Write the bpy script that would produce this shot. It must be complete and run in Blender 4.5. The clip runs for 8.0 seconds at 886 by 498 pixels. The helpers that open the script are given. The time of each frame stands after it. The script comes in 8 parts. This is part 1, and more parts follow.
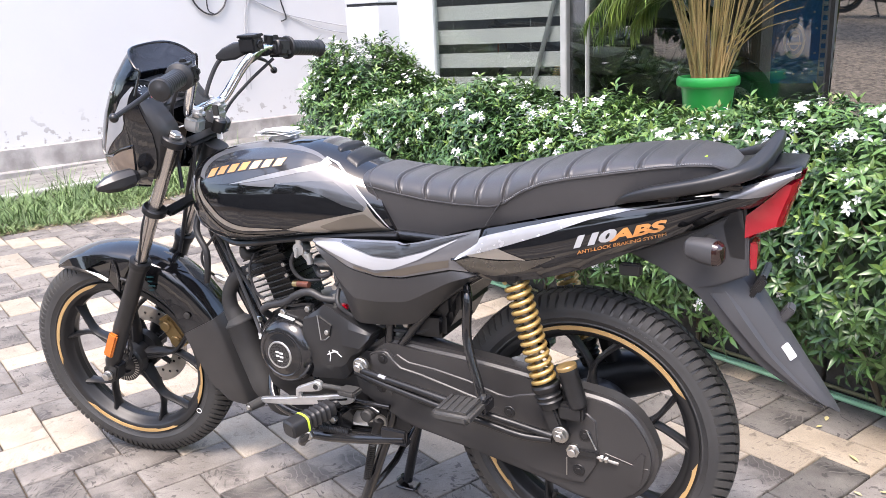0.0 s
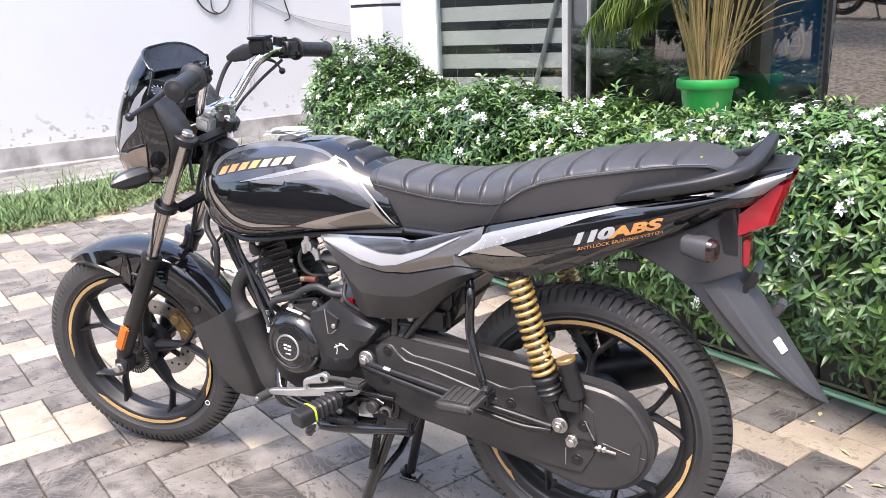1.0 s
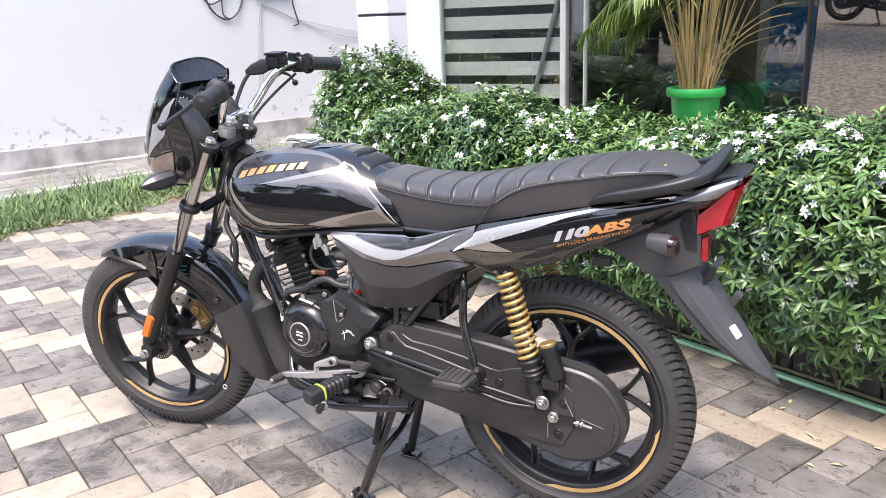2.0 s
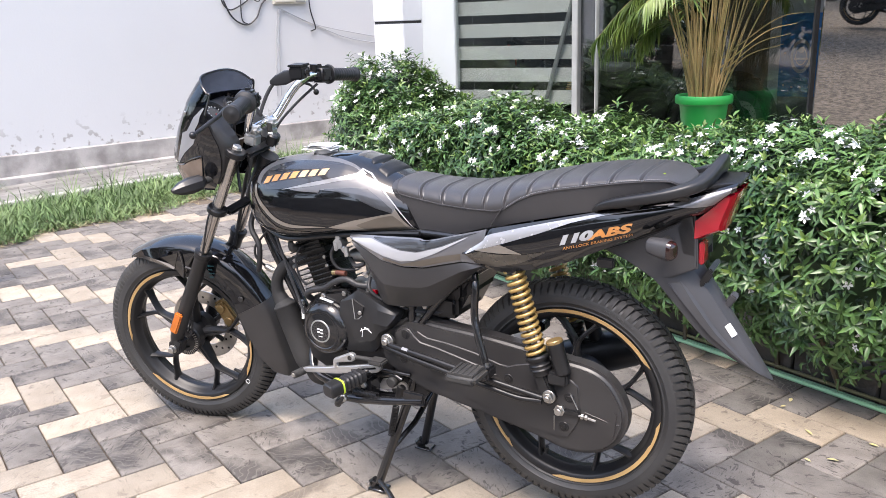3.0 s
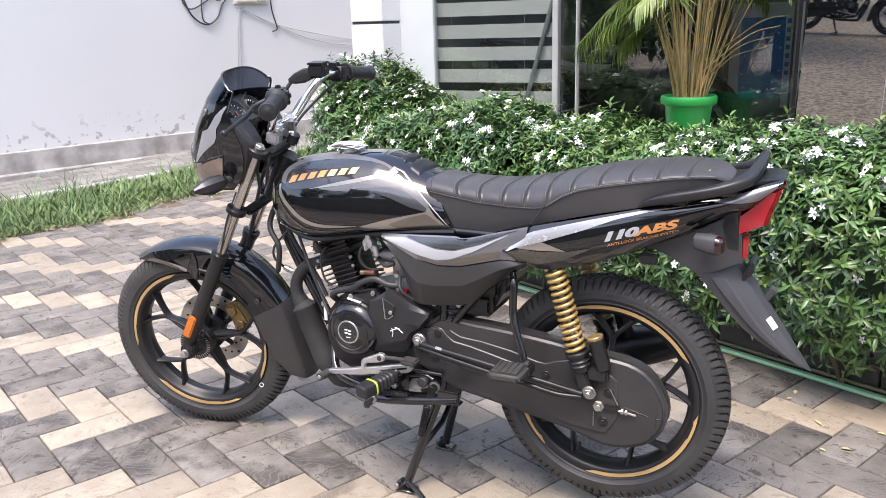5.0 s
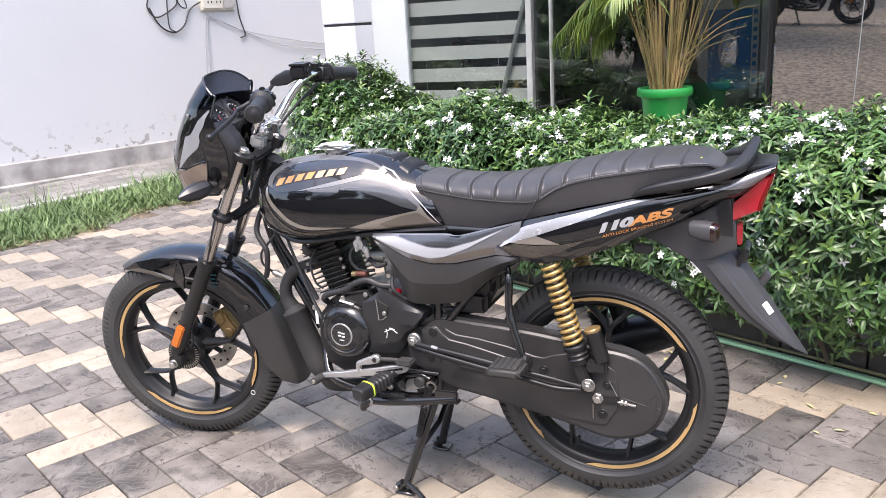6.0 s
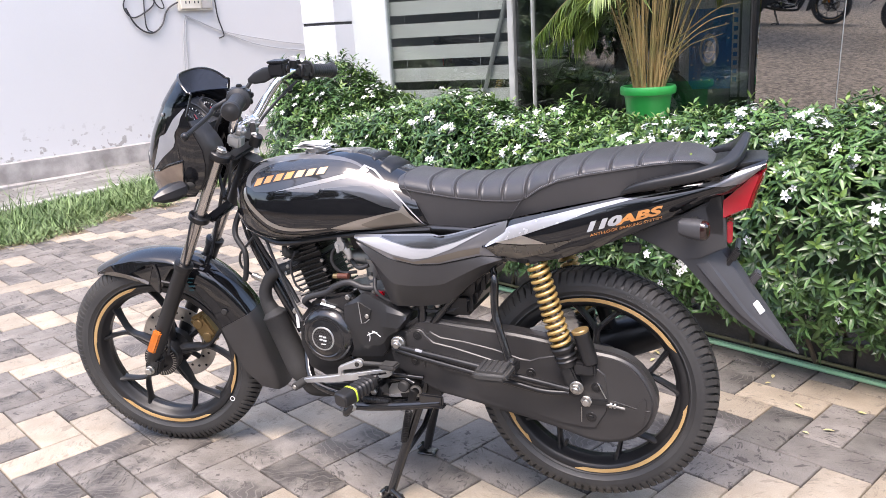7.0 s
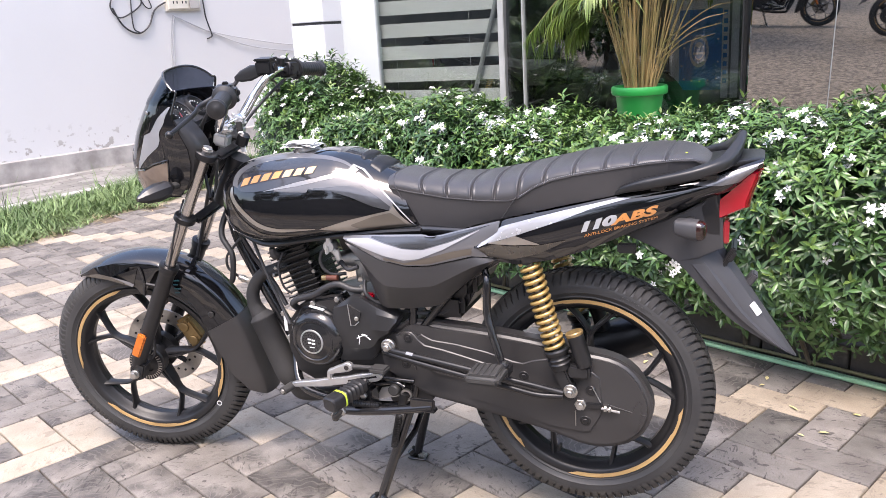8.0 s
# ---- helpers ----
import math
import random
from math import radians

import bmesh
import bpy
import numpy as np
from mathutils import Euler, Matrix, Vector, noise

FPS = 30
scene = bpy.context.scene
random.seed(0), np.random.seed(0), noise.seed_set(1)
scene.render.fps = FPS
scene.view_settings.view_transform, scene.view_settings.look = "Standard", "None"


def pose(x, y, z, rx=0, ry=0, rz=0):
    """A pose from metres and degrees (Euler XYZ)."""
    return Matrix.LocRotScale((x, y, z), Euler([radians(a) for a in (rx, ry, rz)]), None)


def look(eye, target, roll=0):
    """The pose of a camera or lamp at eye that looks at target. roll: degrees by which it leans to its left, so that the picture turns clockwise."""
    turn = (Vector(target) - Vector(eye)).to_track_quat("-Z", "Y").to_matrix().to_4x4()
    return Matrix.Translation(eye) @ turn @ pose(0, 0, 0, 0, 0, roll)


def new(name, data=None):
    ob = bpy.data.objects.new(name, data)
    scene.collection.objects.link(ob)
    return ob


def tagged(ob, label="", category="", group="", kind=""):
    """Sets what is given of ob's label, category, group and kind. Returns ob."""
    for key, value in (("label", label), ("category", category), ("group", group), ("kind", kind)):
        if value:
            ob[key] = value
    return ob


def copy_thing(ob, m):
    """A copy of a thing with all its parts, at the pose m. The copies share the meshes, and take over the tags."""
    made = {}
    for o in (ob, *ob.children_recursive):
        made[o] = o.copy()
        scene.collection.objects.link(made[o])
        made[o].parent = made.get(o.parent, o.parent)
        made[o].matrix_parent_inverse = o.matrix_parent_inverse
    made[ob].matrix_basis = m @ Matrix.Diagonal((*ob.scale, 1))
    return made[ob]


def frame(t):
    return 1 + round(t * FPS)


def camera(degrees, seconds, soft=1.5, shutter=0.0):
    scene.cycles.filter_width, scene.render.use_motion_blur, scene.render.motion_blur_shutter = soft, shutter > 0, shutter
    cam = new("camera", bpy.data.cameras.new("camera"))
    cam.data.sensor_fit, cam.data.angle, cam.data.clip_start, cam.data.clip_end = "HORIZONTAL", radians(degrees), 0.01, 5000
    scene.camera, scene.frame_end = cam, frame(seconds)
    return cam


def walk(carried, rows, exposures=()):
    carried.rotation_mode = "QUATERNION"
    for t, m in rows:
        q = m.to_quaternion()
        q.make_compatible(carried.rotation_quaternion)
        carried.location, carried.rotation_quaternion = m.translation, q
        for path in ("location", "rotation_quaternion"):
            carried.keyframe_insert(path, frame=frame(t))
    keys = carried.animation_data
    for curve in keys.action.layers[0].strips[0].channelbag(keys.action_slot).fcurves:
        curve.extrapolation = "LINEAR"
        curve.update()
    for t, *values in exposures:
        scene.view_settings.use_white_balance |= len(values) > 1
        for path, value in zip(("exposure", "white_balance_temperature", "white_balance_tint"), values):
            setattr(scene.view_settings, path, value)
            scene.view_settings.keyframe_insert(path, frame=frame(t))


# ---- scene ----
cam = camera(56.6, 8.0, soft=0.45)
PATH = [
    (0, (1.118, -1.484, 1.154), (0.213, 0.217, 0.617), -2.6),
    (0.5, (1.118, -1.493, 1.156), (0.213, 0.207, 0.617), -2.4),
    (1, (1.137, -1.536, 1.163), (0.231, 0.164, 0.625), -2.3),
    (1.5, (1.18, -1.621, 1.18), (0.273, 0.079, 0.643), -2.2),
    (2.8, (1.322, -1.786, 1.236), (0.376, -0.105, 0.708), -2.1),
    (3, (1.304, -1.798, 1.237), (0.355, -0.119, 0.709), -2.1),
    (3.5, (1.246, -1.833, 1.24), (0.301, -0.151, 0.712), -1.9),
    (4, (1.186, -1.863, 1.239), (0.279, -0.161, 0.709), -1.4),
    (4.5, (1.14, -1.884, 1.236), (0.278, -0.159, 0.707), -1.0),
    (6, (1.054, -1.905, 1.221), (0.282, -0.136, 0.696), -3.3),
    (6.5, (1.042, -1.884, 1.211), (0.291, -0.106, 0.687), -3.5),
    (7, (1.031, -1.862, 1.206), (0.299, -0.076, 0.682), -3.4),
    (7.5, (1.022, -1.844, 1.199), (0.301, -0.052, 0.677), -3.3),
    (8, (1.014, -1.829, 1.194), (0.305, -0.033, 0.673), -3.3),
]
walk(cam, [(t, look(eye, target, roll)) for t, eye, target, roll in PATH],
     exposures=[(0, 1.975, 6600, 15), (1.5, 1.965, 6600, 15), (3.5, 1.675, 6580, 13), (4.5, 1.665, 6590, 14), (6, 1.745, 6600, 15), (8, 1.815, 6620, 17)])

# ---- light ----
world = bpy.data.worlds.new("sky")
scene.world = world
world.use_nodes = True
wt = world.node_tree
sky = wt.nodes.new("ShaderNodeTexSky")
sky.sky_type = 'NISHITA'
sky.sun_disc = False
sky.sun_elevation, sky.sun_rotation = radians(64), radians(174)
sky.dust_density, sky.air_density = 3.0, 1.2
wt.links.new(sky.outputs[0], wt.nodes["Background"].inputs[0])
wt.nodes["Background"].inputs[1].default_value = 0.15
sun_data = bpy.data.lights.new("sun", 'SUN')
sun_data.energy, sun_data.angle, sun_data.color = 1.06, radians(22), (1.0, 0.955, 0.91)
sun = new("sun", sun_data)
sun.matrix_world = look((0.5, -4.6, 9.6), (0, 0, 0))


# ---- mesh helpers ----
def seal(bm, name, material, sharp=38):
    """A mesh object out of a bmesh, smooth but for its sharp edges."""
    bm.normal_update()
    lim = radians(sharp)
    for f in bm.faces:
        f.smooth = True
    for e in bm.edges:
        e.smooth = not (len(e.link_faces) != 2 or e.calc_face_angle(0) > lim)
    me = bpy.data.meshes.new(name)
    bm.to_mesh(me)
    bm.free()
    mats = material if isinstance(material, (list, tuple)) else [material]
    for m in mats:
        me.materials.append(m)
    return new(name, me)


def attach(ob, parent):
    ob.parent = parent
    if parent.parent is None:
        ob.matrix_parent_inverse = parent.matrix_basis.inverted()


def part(name, bm, material, parent, label="", sharp=38):
    ob = seal(bm, name, material, sharp)
    attach(ob, parent)
    if label:
        tagged(ob, label)
    return ob


def thing(name, at, label, category, group="", kind=""):
    ob = new(name)
    ob.matrix_basis = Matrix.Translation(at)
    ob.empty_display_size = 0.05
    return tagged(ob, label, category, group, kind)


def ring_faces(bm, a, b, closed=True):
    n = len(a)
    for i in range(n if closed else n - 1):
        j = (i + 1) % n
        bm.faces.new((a[i], a[j], b[j], b[i]))


def loft(rings, closed=True, caps=True, bm=None):
    bm = bm or bmesh.new()
    rows = [[bm.verts.new(p) for p in r] for r in rings]
    for a, b in zip(rows, rows[1:]):
        ring_faces(bm, a, b, closed)
    if caps and closed:
        bm.faces.new(rows[0][::-1])
        bm.faces.new(rows[-1])
    bmesh.ops.recalc_face_normals(bm, faces=bm.faces)
    return bm


def smooth_path(pts, n=8):
    """A Catmull-Rom curve through the points."""
    P = [Vector(p) for p in pts]
    if len(P) < 3:
        return P
    P = [2 * P[0] - P[1]] + P + [2 * P[-1] - P[-2]]
    out = []
    for i in range(1, len(P) - 2):
        a, b, c, d = P[i - 1:i + 3]
        for k in range(n):
            t = k / n
            out.append(0.5 * (2 * b + (c - a) * t + (2 * a - 5 * b + 4 * c - d) * t * t + (3 * b - a - 3 * c + d) * t ** 3))
    return out + [P[-2]]


def tube(pts, r, n=10, bm=None, curve=True, flat=1.0, caps=True):
    """A round bar along the points; r is one radius or one for each point."""
    P = smooth_path(pts) if curve and len(pts) > 2 else [Vector(p) for p in pts]
    rs = [float(q) for q in np.interp(np.linspace(0, 1, len(P)), np.linspace(0, 1, len(r)), r)] if isinstance(r, (list, tuple)) else [r] * len(P)
    t0 = (P[1] - P[0]).normalized()
    u = t0.orthogonal().normalized() if abs(t0.y) > 0.9 else t0.cross(Vector((0, 1, 0))).normalized()
    rings = []
    for i, p in enumerate(P):
        t = (P[min(i + 1, len(P) - 1)] - P[max(i - 1, 0)]).normalized()
        u = (u - t * u.dot(t)).normalized()
        v = t.cross(u)
        rings.append([p + rs[i] * (math.cos(a) * u + flat * math.sin(a) * v) for a in np.linspace(0, 2 * math.pi, n, endpoint=False)])
    return loft(rings, True, caps, bm)


def lathe(profile, centre, n=48, closed=True, bm=None, axis=(0, 1, 0), arc=None):
    """Turns a profile of (radius, along) about an axis through the centre."""
    bm = bm or bmesh.new()
    ax = Vector(axis).normalized()
    u = Vector((1, 0, 0)) if abs(ax.x) < 0.9 else Vector((0, 0, 1))
    u = (u - ax * u.dot(ax)).normalized()
    v = ax.cross(u)
    c = Vector(centre)
    full = arc is None
    angles = np.linspace(0, 2 * math.pi, n, endpoint=False) if full else np.linspace(arc[0], arc[1], n)
    rows = [[bm.verts.new(c + ax * h + r * (math.cos(a) * u + math.sin(a) * v)) for r, h in profile] for a in angles]
    pairs = list(zip(rows, rows[1:])) + ([(rows[-1], rows[0])] if full else [])
    for a, b in pairs:
        ring_faces(bm, a, b, closed)
    if not full and closed:
        bm.faces.new(rows[0][::-1])
        bm.faces.new(rows[-1])
    bmesh.ops.remove_doubles(bm, verts=bm.verts, dist=1e-6)
    bmesh.ops.recalc_face_normals(bm, faces=bm.faces)
    return bm


def disc(centre, axis, r, h, n=24, bev=0.0, bm=None):
    """A cylinder from the centre along the axis, with its rim rounded."""
    b = min(bev, r * 0.5, abs(h) * 0.5)
    prof = [(0, 0), (r, 0), (r, h - b), (r - b, h), (0, h)] if b else [(0, 0), (r, 0), (r, h), (0, h)]
    return lathe(prof, centre, n, False, bm, axis)


def bevelled(bm, geom_edges, w, seg=2):
    bmesh.ops.bevel(bm, geom=geom_edges, offset=w, segments=seg, affect='EDGES', clamp_overlap=True)
    return bm


def box(lo, hi, bev=0.0, bm=None, m=None, seg=2):
    b = bmesh.new()
    bmesh.ops.create_cube(b, size=1)
    lo, hi = Vector(lo), Vector(hi)
    for v in b.verts:
        v.co = Vector([(lo[k] + hi[k]) / 2 + v.co[k] * (hi[k] - lo[k]) for k in range(3)])
    if bev:
        bevelled(b, list(b.edges), bev, seg)
    if m:
        bmesh.ops.transform(b, matrix=m, verts=b.verts)
    return join(bm, b) if bm else b


def join(bm, other):
    me = bpy.data.meshes.new("joined")
    other.to_mesh(me)
    other.free()
    bm.from_mesh(me)
    bpy.data.meshes.remove(me)
    return bm


def prism(outline, y0, y1, bev=0.0, seg=2):
    """A plate with an outline in x and z, between two depths y; the edges of the face at y0 are rounded."""
    bm = bmesh.new()
    near = [bm.verts.new((x, y0, z)) for x, z in outline]
    far = [bm.verts.new((x, y1, z)) for x, z in outline]
    face = bm.faces.new(near)
    bm.faces.new(far[::-1])
    ring_faces(bm, near, far)
    bmesh.ops.recalc_face_normals(bm, faces=bm.faces)
    if bev:
        bevelled(bm, list(face.edges), bev, seg)
    return bm


def resample(poly, n, curve=False):
    P = [Vector(p) for p in poly]
    if curve:
        P = [Vector(p) for p in smooth_path([(*p, 0) for p in poly] if len(poly[0]) == 2 else poly, 6)]
        P = [Vector(p[:len(poly[0])]) for p in P]
    d = [0]
    for a, b in zip(P, P[1:]):
        d.append(d[-1] + (b - a).length)
    out = []
    for s in np.linspace(0, d[-1], n):
        i = max(0, min(len(P) - 2, int(np.searchsorted(d, s)) - 1))
        t = (s - d[i]) / max(1e-9, d[i + 1] - d[i])
        out.append(P[i].lerp(P[i + 1], min(1, max(0, t))))
    return out


def shell(top, bottom, y_top, y_bottom, bulge=0.01, n=40, m=10, thick=0.003, side=1, curve=False, crease=0.0):
    """A thin body panel between two edges in x and z; y_top and y_bottom are rows of (x, depth)."""
    T, B = resample(top, n, curve), resample(bottom, n, curve)
    bm = bmesh.new()
    rows = []
    for t, b in zip(T, B):
        row = []
        for k in range(m):
            v = k / (m - 1)
            p = t.lerp(b, v)
            ya = np.interp(p[0], *zip(*y_top)) * (1 - v) + np.interp(p[0], *zip(*y_bottom)) * v
            row.append(bm.verts.new((p[0], -side * (ya + bulge * (1 - (2 * v - 1) ** 2) + crease * (1 - abs(v - 0.45) / 0.55)), p[1])))
        rows.append(row)
    for a, b in zip(rows, rows[1:]):
        ring_faces(bm, a, b, False)
    bmesh.ops.remove_doubles(bm, verts=bm.verts, dist=1e-5)
    bmesh.ops.recalc_face_normals(bm, faces=bm.faces)
    mean = sum((f.normal.y * f.calc_area() for f in bm.faces))
    if mean * side > 0:
        bmesh.ops.reverse_faces(bm, faces=bm.faces)
    bmesh.ops.solidify(bm, geom=list(bm.faces), thickness=thick)
    return bm


from mathutils.bvhtree import BVHTree


def skin_of(*obs):
    """Gives, for a place in x and z, the depth at which a ray from the left side meets the objects."""
    trees = []
    for ob in obs:
        b = bmesh.new()
        b.from_mesh(ob.data)
        trees.append(BVHTree.FromBMesh(b))
        b.free()

    def depth(x, z, lift, side=1):
        best = None
        for t in trees:
            p, nrm, _, _ = t.ray_cast(Vector((x, -side * 1.0, z)), Vector((0, side, 0)))
            if p and (best is None or side * p.y < side * best):
                best = p.y
        return None if best is None else best - side * lift
    return depth


def decal(depth, top, bottom, lift=0.0012, n=30, m=5, side=1, curve=True):
    """A painted stripe that lies on a body between two edges in x and z."""
    T, B = resample(top, n, curve), resample(bottom, n, curve)
    bm = bmesh.new()
    rows, last = [], -0.1 * side
    for t, b in zip(T, B):
        row = []
        for k in range(m):
            p = t.lerp(b, k / (m - 1))
            y = depth(p[0], p[1], lift, side)
            last = y if y is not None else last
            row.append(bm.verts.new((p[0], last, p[1])))
        rows.append(row)
    for a, b in zip(rows, rows[1:]):
        ring_faces(bm, a, b, False)
    bmesh.ops.remove_doubles(bm, verts=bm.verts, dist=1e-5)
    bmesh.ops.recalc_face_normals(bm, faces=bm.faces)
    if sum(f.normal.y for f in bm.faces) * side > 0:
        bmesh.ops.reverse_faces(bm, faces=bm.faces)
    return bm


def letters(text, size, place, shear=0.0, extrude=0.0004, spacing=1.0, bold=0.0):
    """The letters of a word as a bmesh; place maps (x, y, z) of the lettering to the world."""
    cu = bpy.data.curves.new("lettering", 'FONT')
    cu.body, cu.size, cu.shear, cu.extrude, cu.space_character, cu.resolution_u, cu.offset = text, size, shear, extrude, spacing, 3, bold
    ob = new("lettering", cu)
    me = bpy.data.meshes.new_from_object(ob.evaluated_get(bpy.context.evaluated_depsgraph_get()))
    bpy.data.objects.remove(ob)
    bpy.data.curves.remove(cu)
    bm = bmesh.new()
    bm.from_mesh(me)
    bpy.data.meshes.remove(me)
    for v in bm.verts:
        v.co = place(v.co.x, v.co.y, v.co.z)
    return bm


# ---- materials ----
def nodes_of(name):
    m = bpy.data.materials.new(name)
    m.use_nodes = True
    t = m.node_tree
    return m, t, t.nodes["Principled BSDF"]


def surface(name, c1, c2, rough=0.5, metal=0.0, scale=6.0, fine=90.0, bump=0.1, spread=0.12, coat=0.0, island=0.0, per_object=0.0, contrast=(0.35, 0.65), spec=0.5, depth=0.002):
    """Two colours mixed by a broad noise, with a fine noise in gloss and relief."""
    m, t, b = nodes_of(name)
    N, L = t.nodes, t.links
    co = N.new("ShaderNodeTexCoord")
    n1, n2 = N.new("ShaderNodeTexNoise"), N.new("ShaderNodeTexNoise")
    n1.inputs["Scale"].default_value, n1.inputs["Detail"].default_value = scale, 6
    n2.inputs["Scale"].default_value, n2.inputs["Detail"].default_value = fine, 4
    for n in (n1, n2):
        L.new(co.outputs["Object"], n.inputs["Vector"])
    ramp = N.new("ShaderNodeMapRange")
    ramp.inputs[1].default_value, ramp.inputs[2].default_value = contrast
    L.new(n1.outputs[0], ramp.inputs[0])
    mix = N.new("ShaderNodeMix")
    mix.data_type = 'RGBA'
    mix.inputs[6].default_value, mix.inputs[7].default_value = (*c1, 1), (*c2, 1)
    L.new(ramp.outputs[0], mix.inputs[0])
    colour = mix.outputs[2]
    if island or per_object:
        src = N.new("ShaderNodeNewGeometry").outputs["Random Per Island"] if island else N.new("ShaderNodeObjectInfo").outputs["Random"]
        r = N.new("ShaderNodeMapRange")
        w = island or per_object
        r.inputs[3].default_value, r.inputs[4].default_value = 1 - w, 1 + w
        L.new(src, r.inputs[0])
        hsv = N.new("ShaderNodeHueSaturation")
        L.new(r.outputs[0], hsv.inputs["Value"])
        L.new(colour, hsv.inputs["Color"])
        colour = hsv.outputs[0]
    L.new(colour, b.inputs["Base Color"])
    rr = N.new("ShaderNodeMapRange")
    rr.inputs[3].default_value, rr.inputs[4].default_value = max(0.02, rough - spread), min(1, rough + spread)
    L.new(n2.outputs[0], rr.inputs[0])
    L.new(rr.outputs[0], b.inputs["Roughness"])
    b.inputs["Metallic"].default_value = metal
    b.inputs["Coat Weight"].default_value = coat
    b.inputs["Coat Roughness"].default_value = 0.03
    b.inputs["Specular IOR Level"].default_value = spec
    if bump:
        bp = N.new("ShaderNodeBump")
        bp.inputs["Strength"].default_value, bp.inputs["Distance"].default_value = bump, depth
        L.new(n2.outputs[0], bp.inputs["Height"])
        L.new(bp.outputs[0], b.inputs["Normal"])
    return m


black_paint = surface("black_paint", (0.005, 0.005, 0.006), (0.008, 0.008, 0.009), 0.05, 0, 3, 300, 0.0, 0.02, coat=0.6)
grey_paint = surface("grey_paint", (0.055, 0.056, 0.060), (0.078, 0.079, 0.084), 0.24, 0.4, 4, 600, 0.0, 0.05, coat=1.0)
silver_decal = surface("silver_decal", (0.36, 0.365, 0.38), (0.42, 0.425, 0.44), 0.42, 0.15, 5, 60, 0.0, 0.05, coat=0.25)
bronze_decal = surface("bronze_decal", (0.16, 0.14, 0.115), (0.21, 0.185, 0.155), 0.30, 0.7, 5, 60, 0.0, 0.05, coat=0.8)
silver_grey = surface("silver_grey", (0.17, 0.17, 0.18), (0.23, 0.23, 0.24), 0.32, 0.5, 4, 60, 0.0, 0.05, coat=1.0)
sweep_silver = surface("sweep_silver", (0.24, 0.235, 0.23), (0.32, 0.31, 0.30), 0.34, 0.5, 5, 60, 0.0, 0.05, coat=0.7)
champagne_decal = surface("champagne_decal", (0.27, 0.24, 0.205), (0.33, 0.30, 0.26), 0.30, 0.6, 5, 60, 0.0, 0.05, coat=0.9)
# brown reflection in the lamp's side lens, put into the colour
lamp_reflection = surface("lamp_reflection", (0.17, 0.125, 0.095), (0.26, 0.20, 0.155), 0.16, 0.35, 14, 60, 0.0, 0.05, coat=1.0)
teal_print = surface("teal_print", (0.02, 0.09, 0.105), (0.03, 0.12, 0.14), 0.4, 0, 14, 60, 0.0, 0.05)
flash_grey = surface("flash_grey", (0.30, 0.31, 0.33), (0.37, 0.38, 0.40), 0.30, 0.3, 8, 60, 0.0, 0.05, coat=0.6)
tank_grey = surface("tank_grey", (0.105, 0.105, 0.110), (0.14, 0.14, 0.146), 0.34, 0.2, 4, 60, 0.0, 0.05, coat=0.3)
leaf_grey = surface("leaf_grey", (0.030, 0.031, 0.034), (0.046, 0.047, 0.051), 0.10, 0.2, 4, 60, 0.0, 0.03, coat=0.6)
peach_decal = surface("peach_decal", (0.66, 0.40, 0.22), (0.74, 0.48, 0.29), 0.3, 0.1, 9, 300, 0.0, 0.05, coat=0.5)
case_black = surface("case_black", (0.010, 0.010, 0.011), (0.017, 0.017, 0.018), 0.42, 0, 9, 300, 0.0, 0.03, depth=0.0004)
fork_chrome = surface("fork_chrome", (0.50, 0.47, 0.44), (0.58, 0.55, 0.52), 0.22, 1.0, 8, 200, 0.02, 0.06)
smoked_red = surface("smoked_red", (0.018, 0.009, 0.008), (0.034, 0.011, 0.009), 0.10, 0, 45, 100, 0.0, 0.04, coat=0.8)
tyre_letter = surface("tyre_letter", (0.055, 0.055, 0.055), (0.075, 0.074, 0.072), 0.6, 0, 9, 200, 0.0, 0.05)
cap_bronze = surface("cap_bronze", (0.27, 0.175, 0.07), (0.34, 0.23, 0.10), 0.34, 0.5, 12, 200, 0.0, 0.05)
tail_silver = surface("tail_silver", (0.36, 0.36, 0.37), (0.46, 0.46, 0.47), 0.26, 0.45, 5, 60, 0.0, 0.05, coat=0.8)
smoke_bronze = surface("smoke_bronze", (0.07, 0.062, 0.052), (0.10, 0.09, 0.075), 0.28, 0.6, 5, 60, 0.0, 0.05, coat=0.8)
orange_decal = surface("orange_decal", (0.62, 0.26, 0.07), (0.72, 0.33, 0.11), 0.3, 0.1, 9, 300, 0.0, 0.05, coat=0.5)
matte_plastic = surface("matte_plastic", (0.028, 0.0265, 0.0265), (0.041, 0.0395, 0.0395), 0.38, 0, 5, 900, 0.10, 0.08, depth=0.0004)
grey_plastic = surface("grey_plastic", (0.040, 0.040, 0.043), (0.056, 0.055, 0.058), 0.50, 0, 4, 900, 0.15, 0.08, depth=0.0004)
smoke_plastic = surface("smoke_plastic", (0.010, 0.010, 0.012), (0.016, 0.016, 0.018), 0.50, 0, 6, 400, 0.02, 0.06, coat=0.3)
rail_black = surface("rail_black", (0.016, 0.016, 0.017), (0.024, 0.024, 0.025), 0.38, 0.1, 8, 320, 0.15, 0.1, depth=0.0006)
cover_black = surface("cover_black", (0.015, 0.015, 0.016), (0.023, 0.023, 0.024), 0.40, 0, 9, 300, 0.04, 0.05, depth=0.0004)
satin_black = surface("satin_black", (0.010, 0.010, 0.011), (0.019, 0.019, 0.020), 0.36, 0.1, 8, 260, 0.08, 0.1, depth=0.0006)
gloss_black = surface("gloss_black", (0.010, 0.010, 0.011), (0.016, 0.016, 0.017), 0.16, 0, 7, 200, 0.03, 0.06, coat=0.4, depth=0.0004)
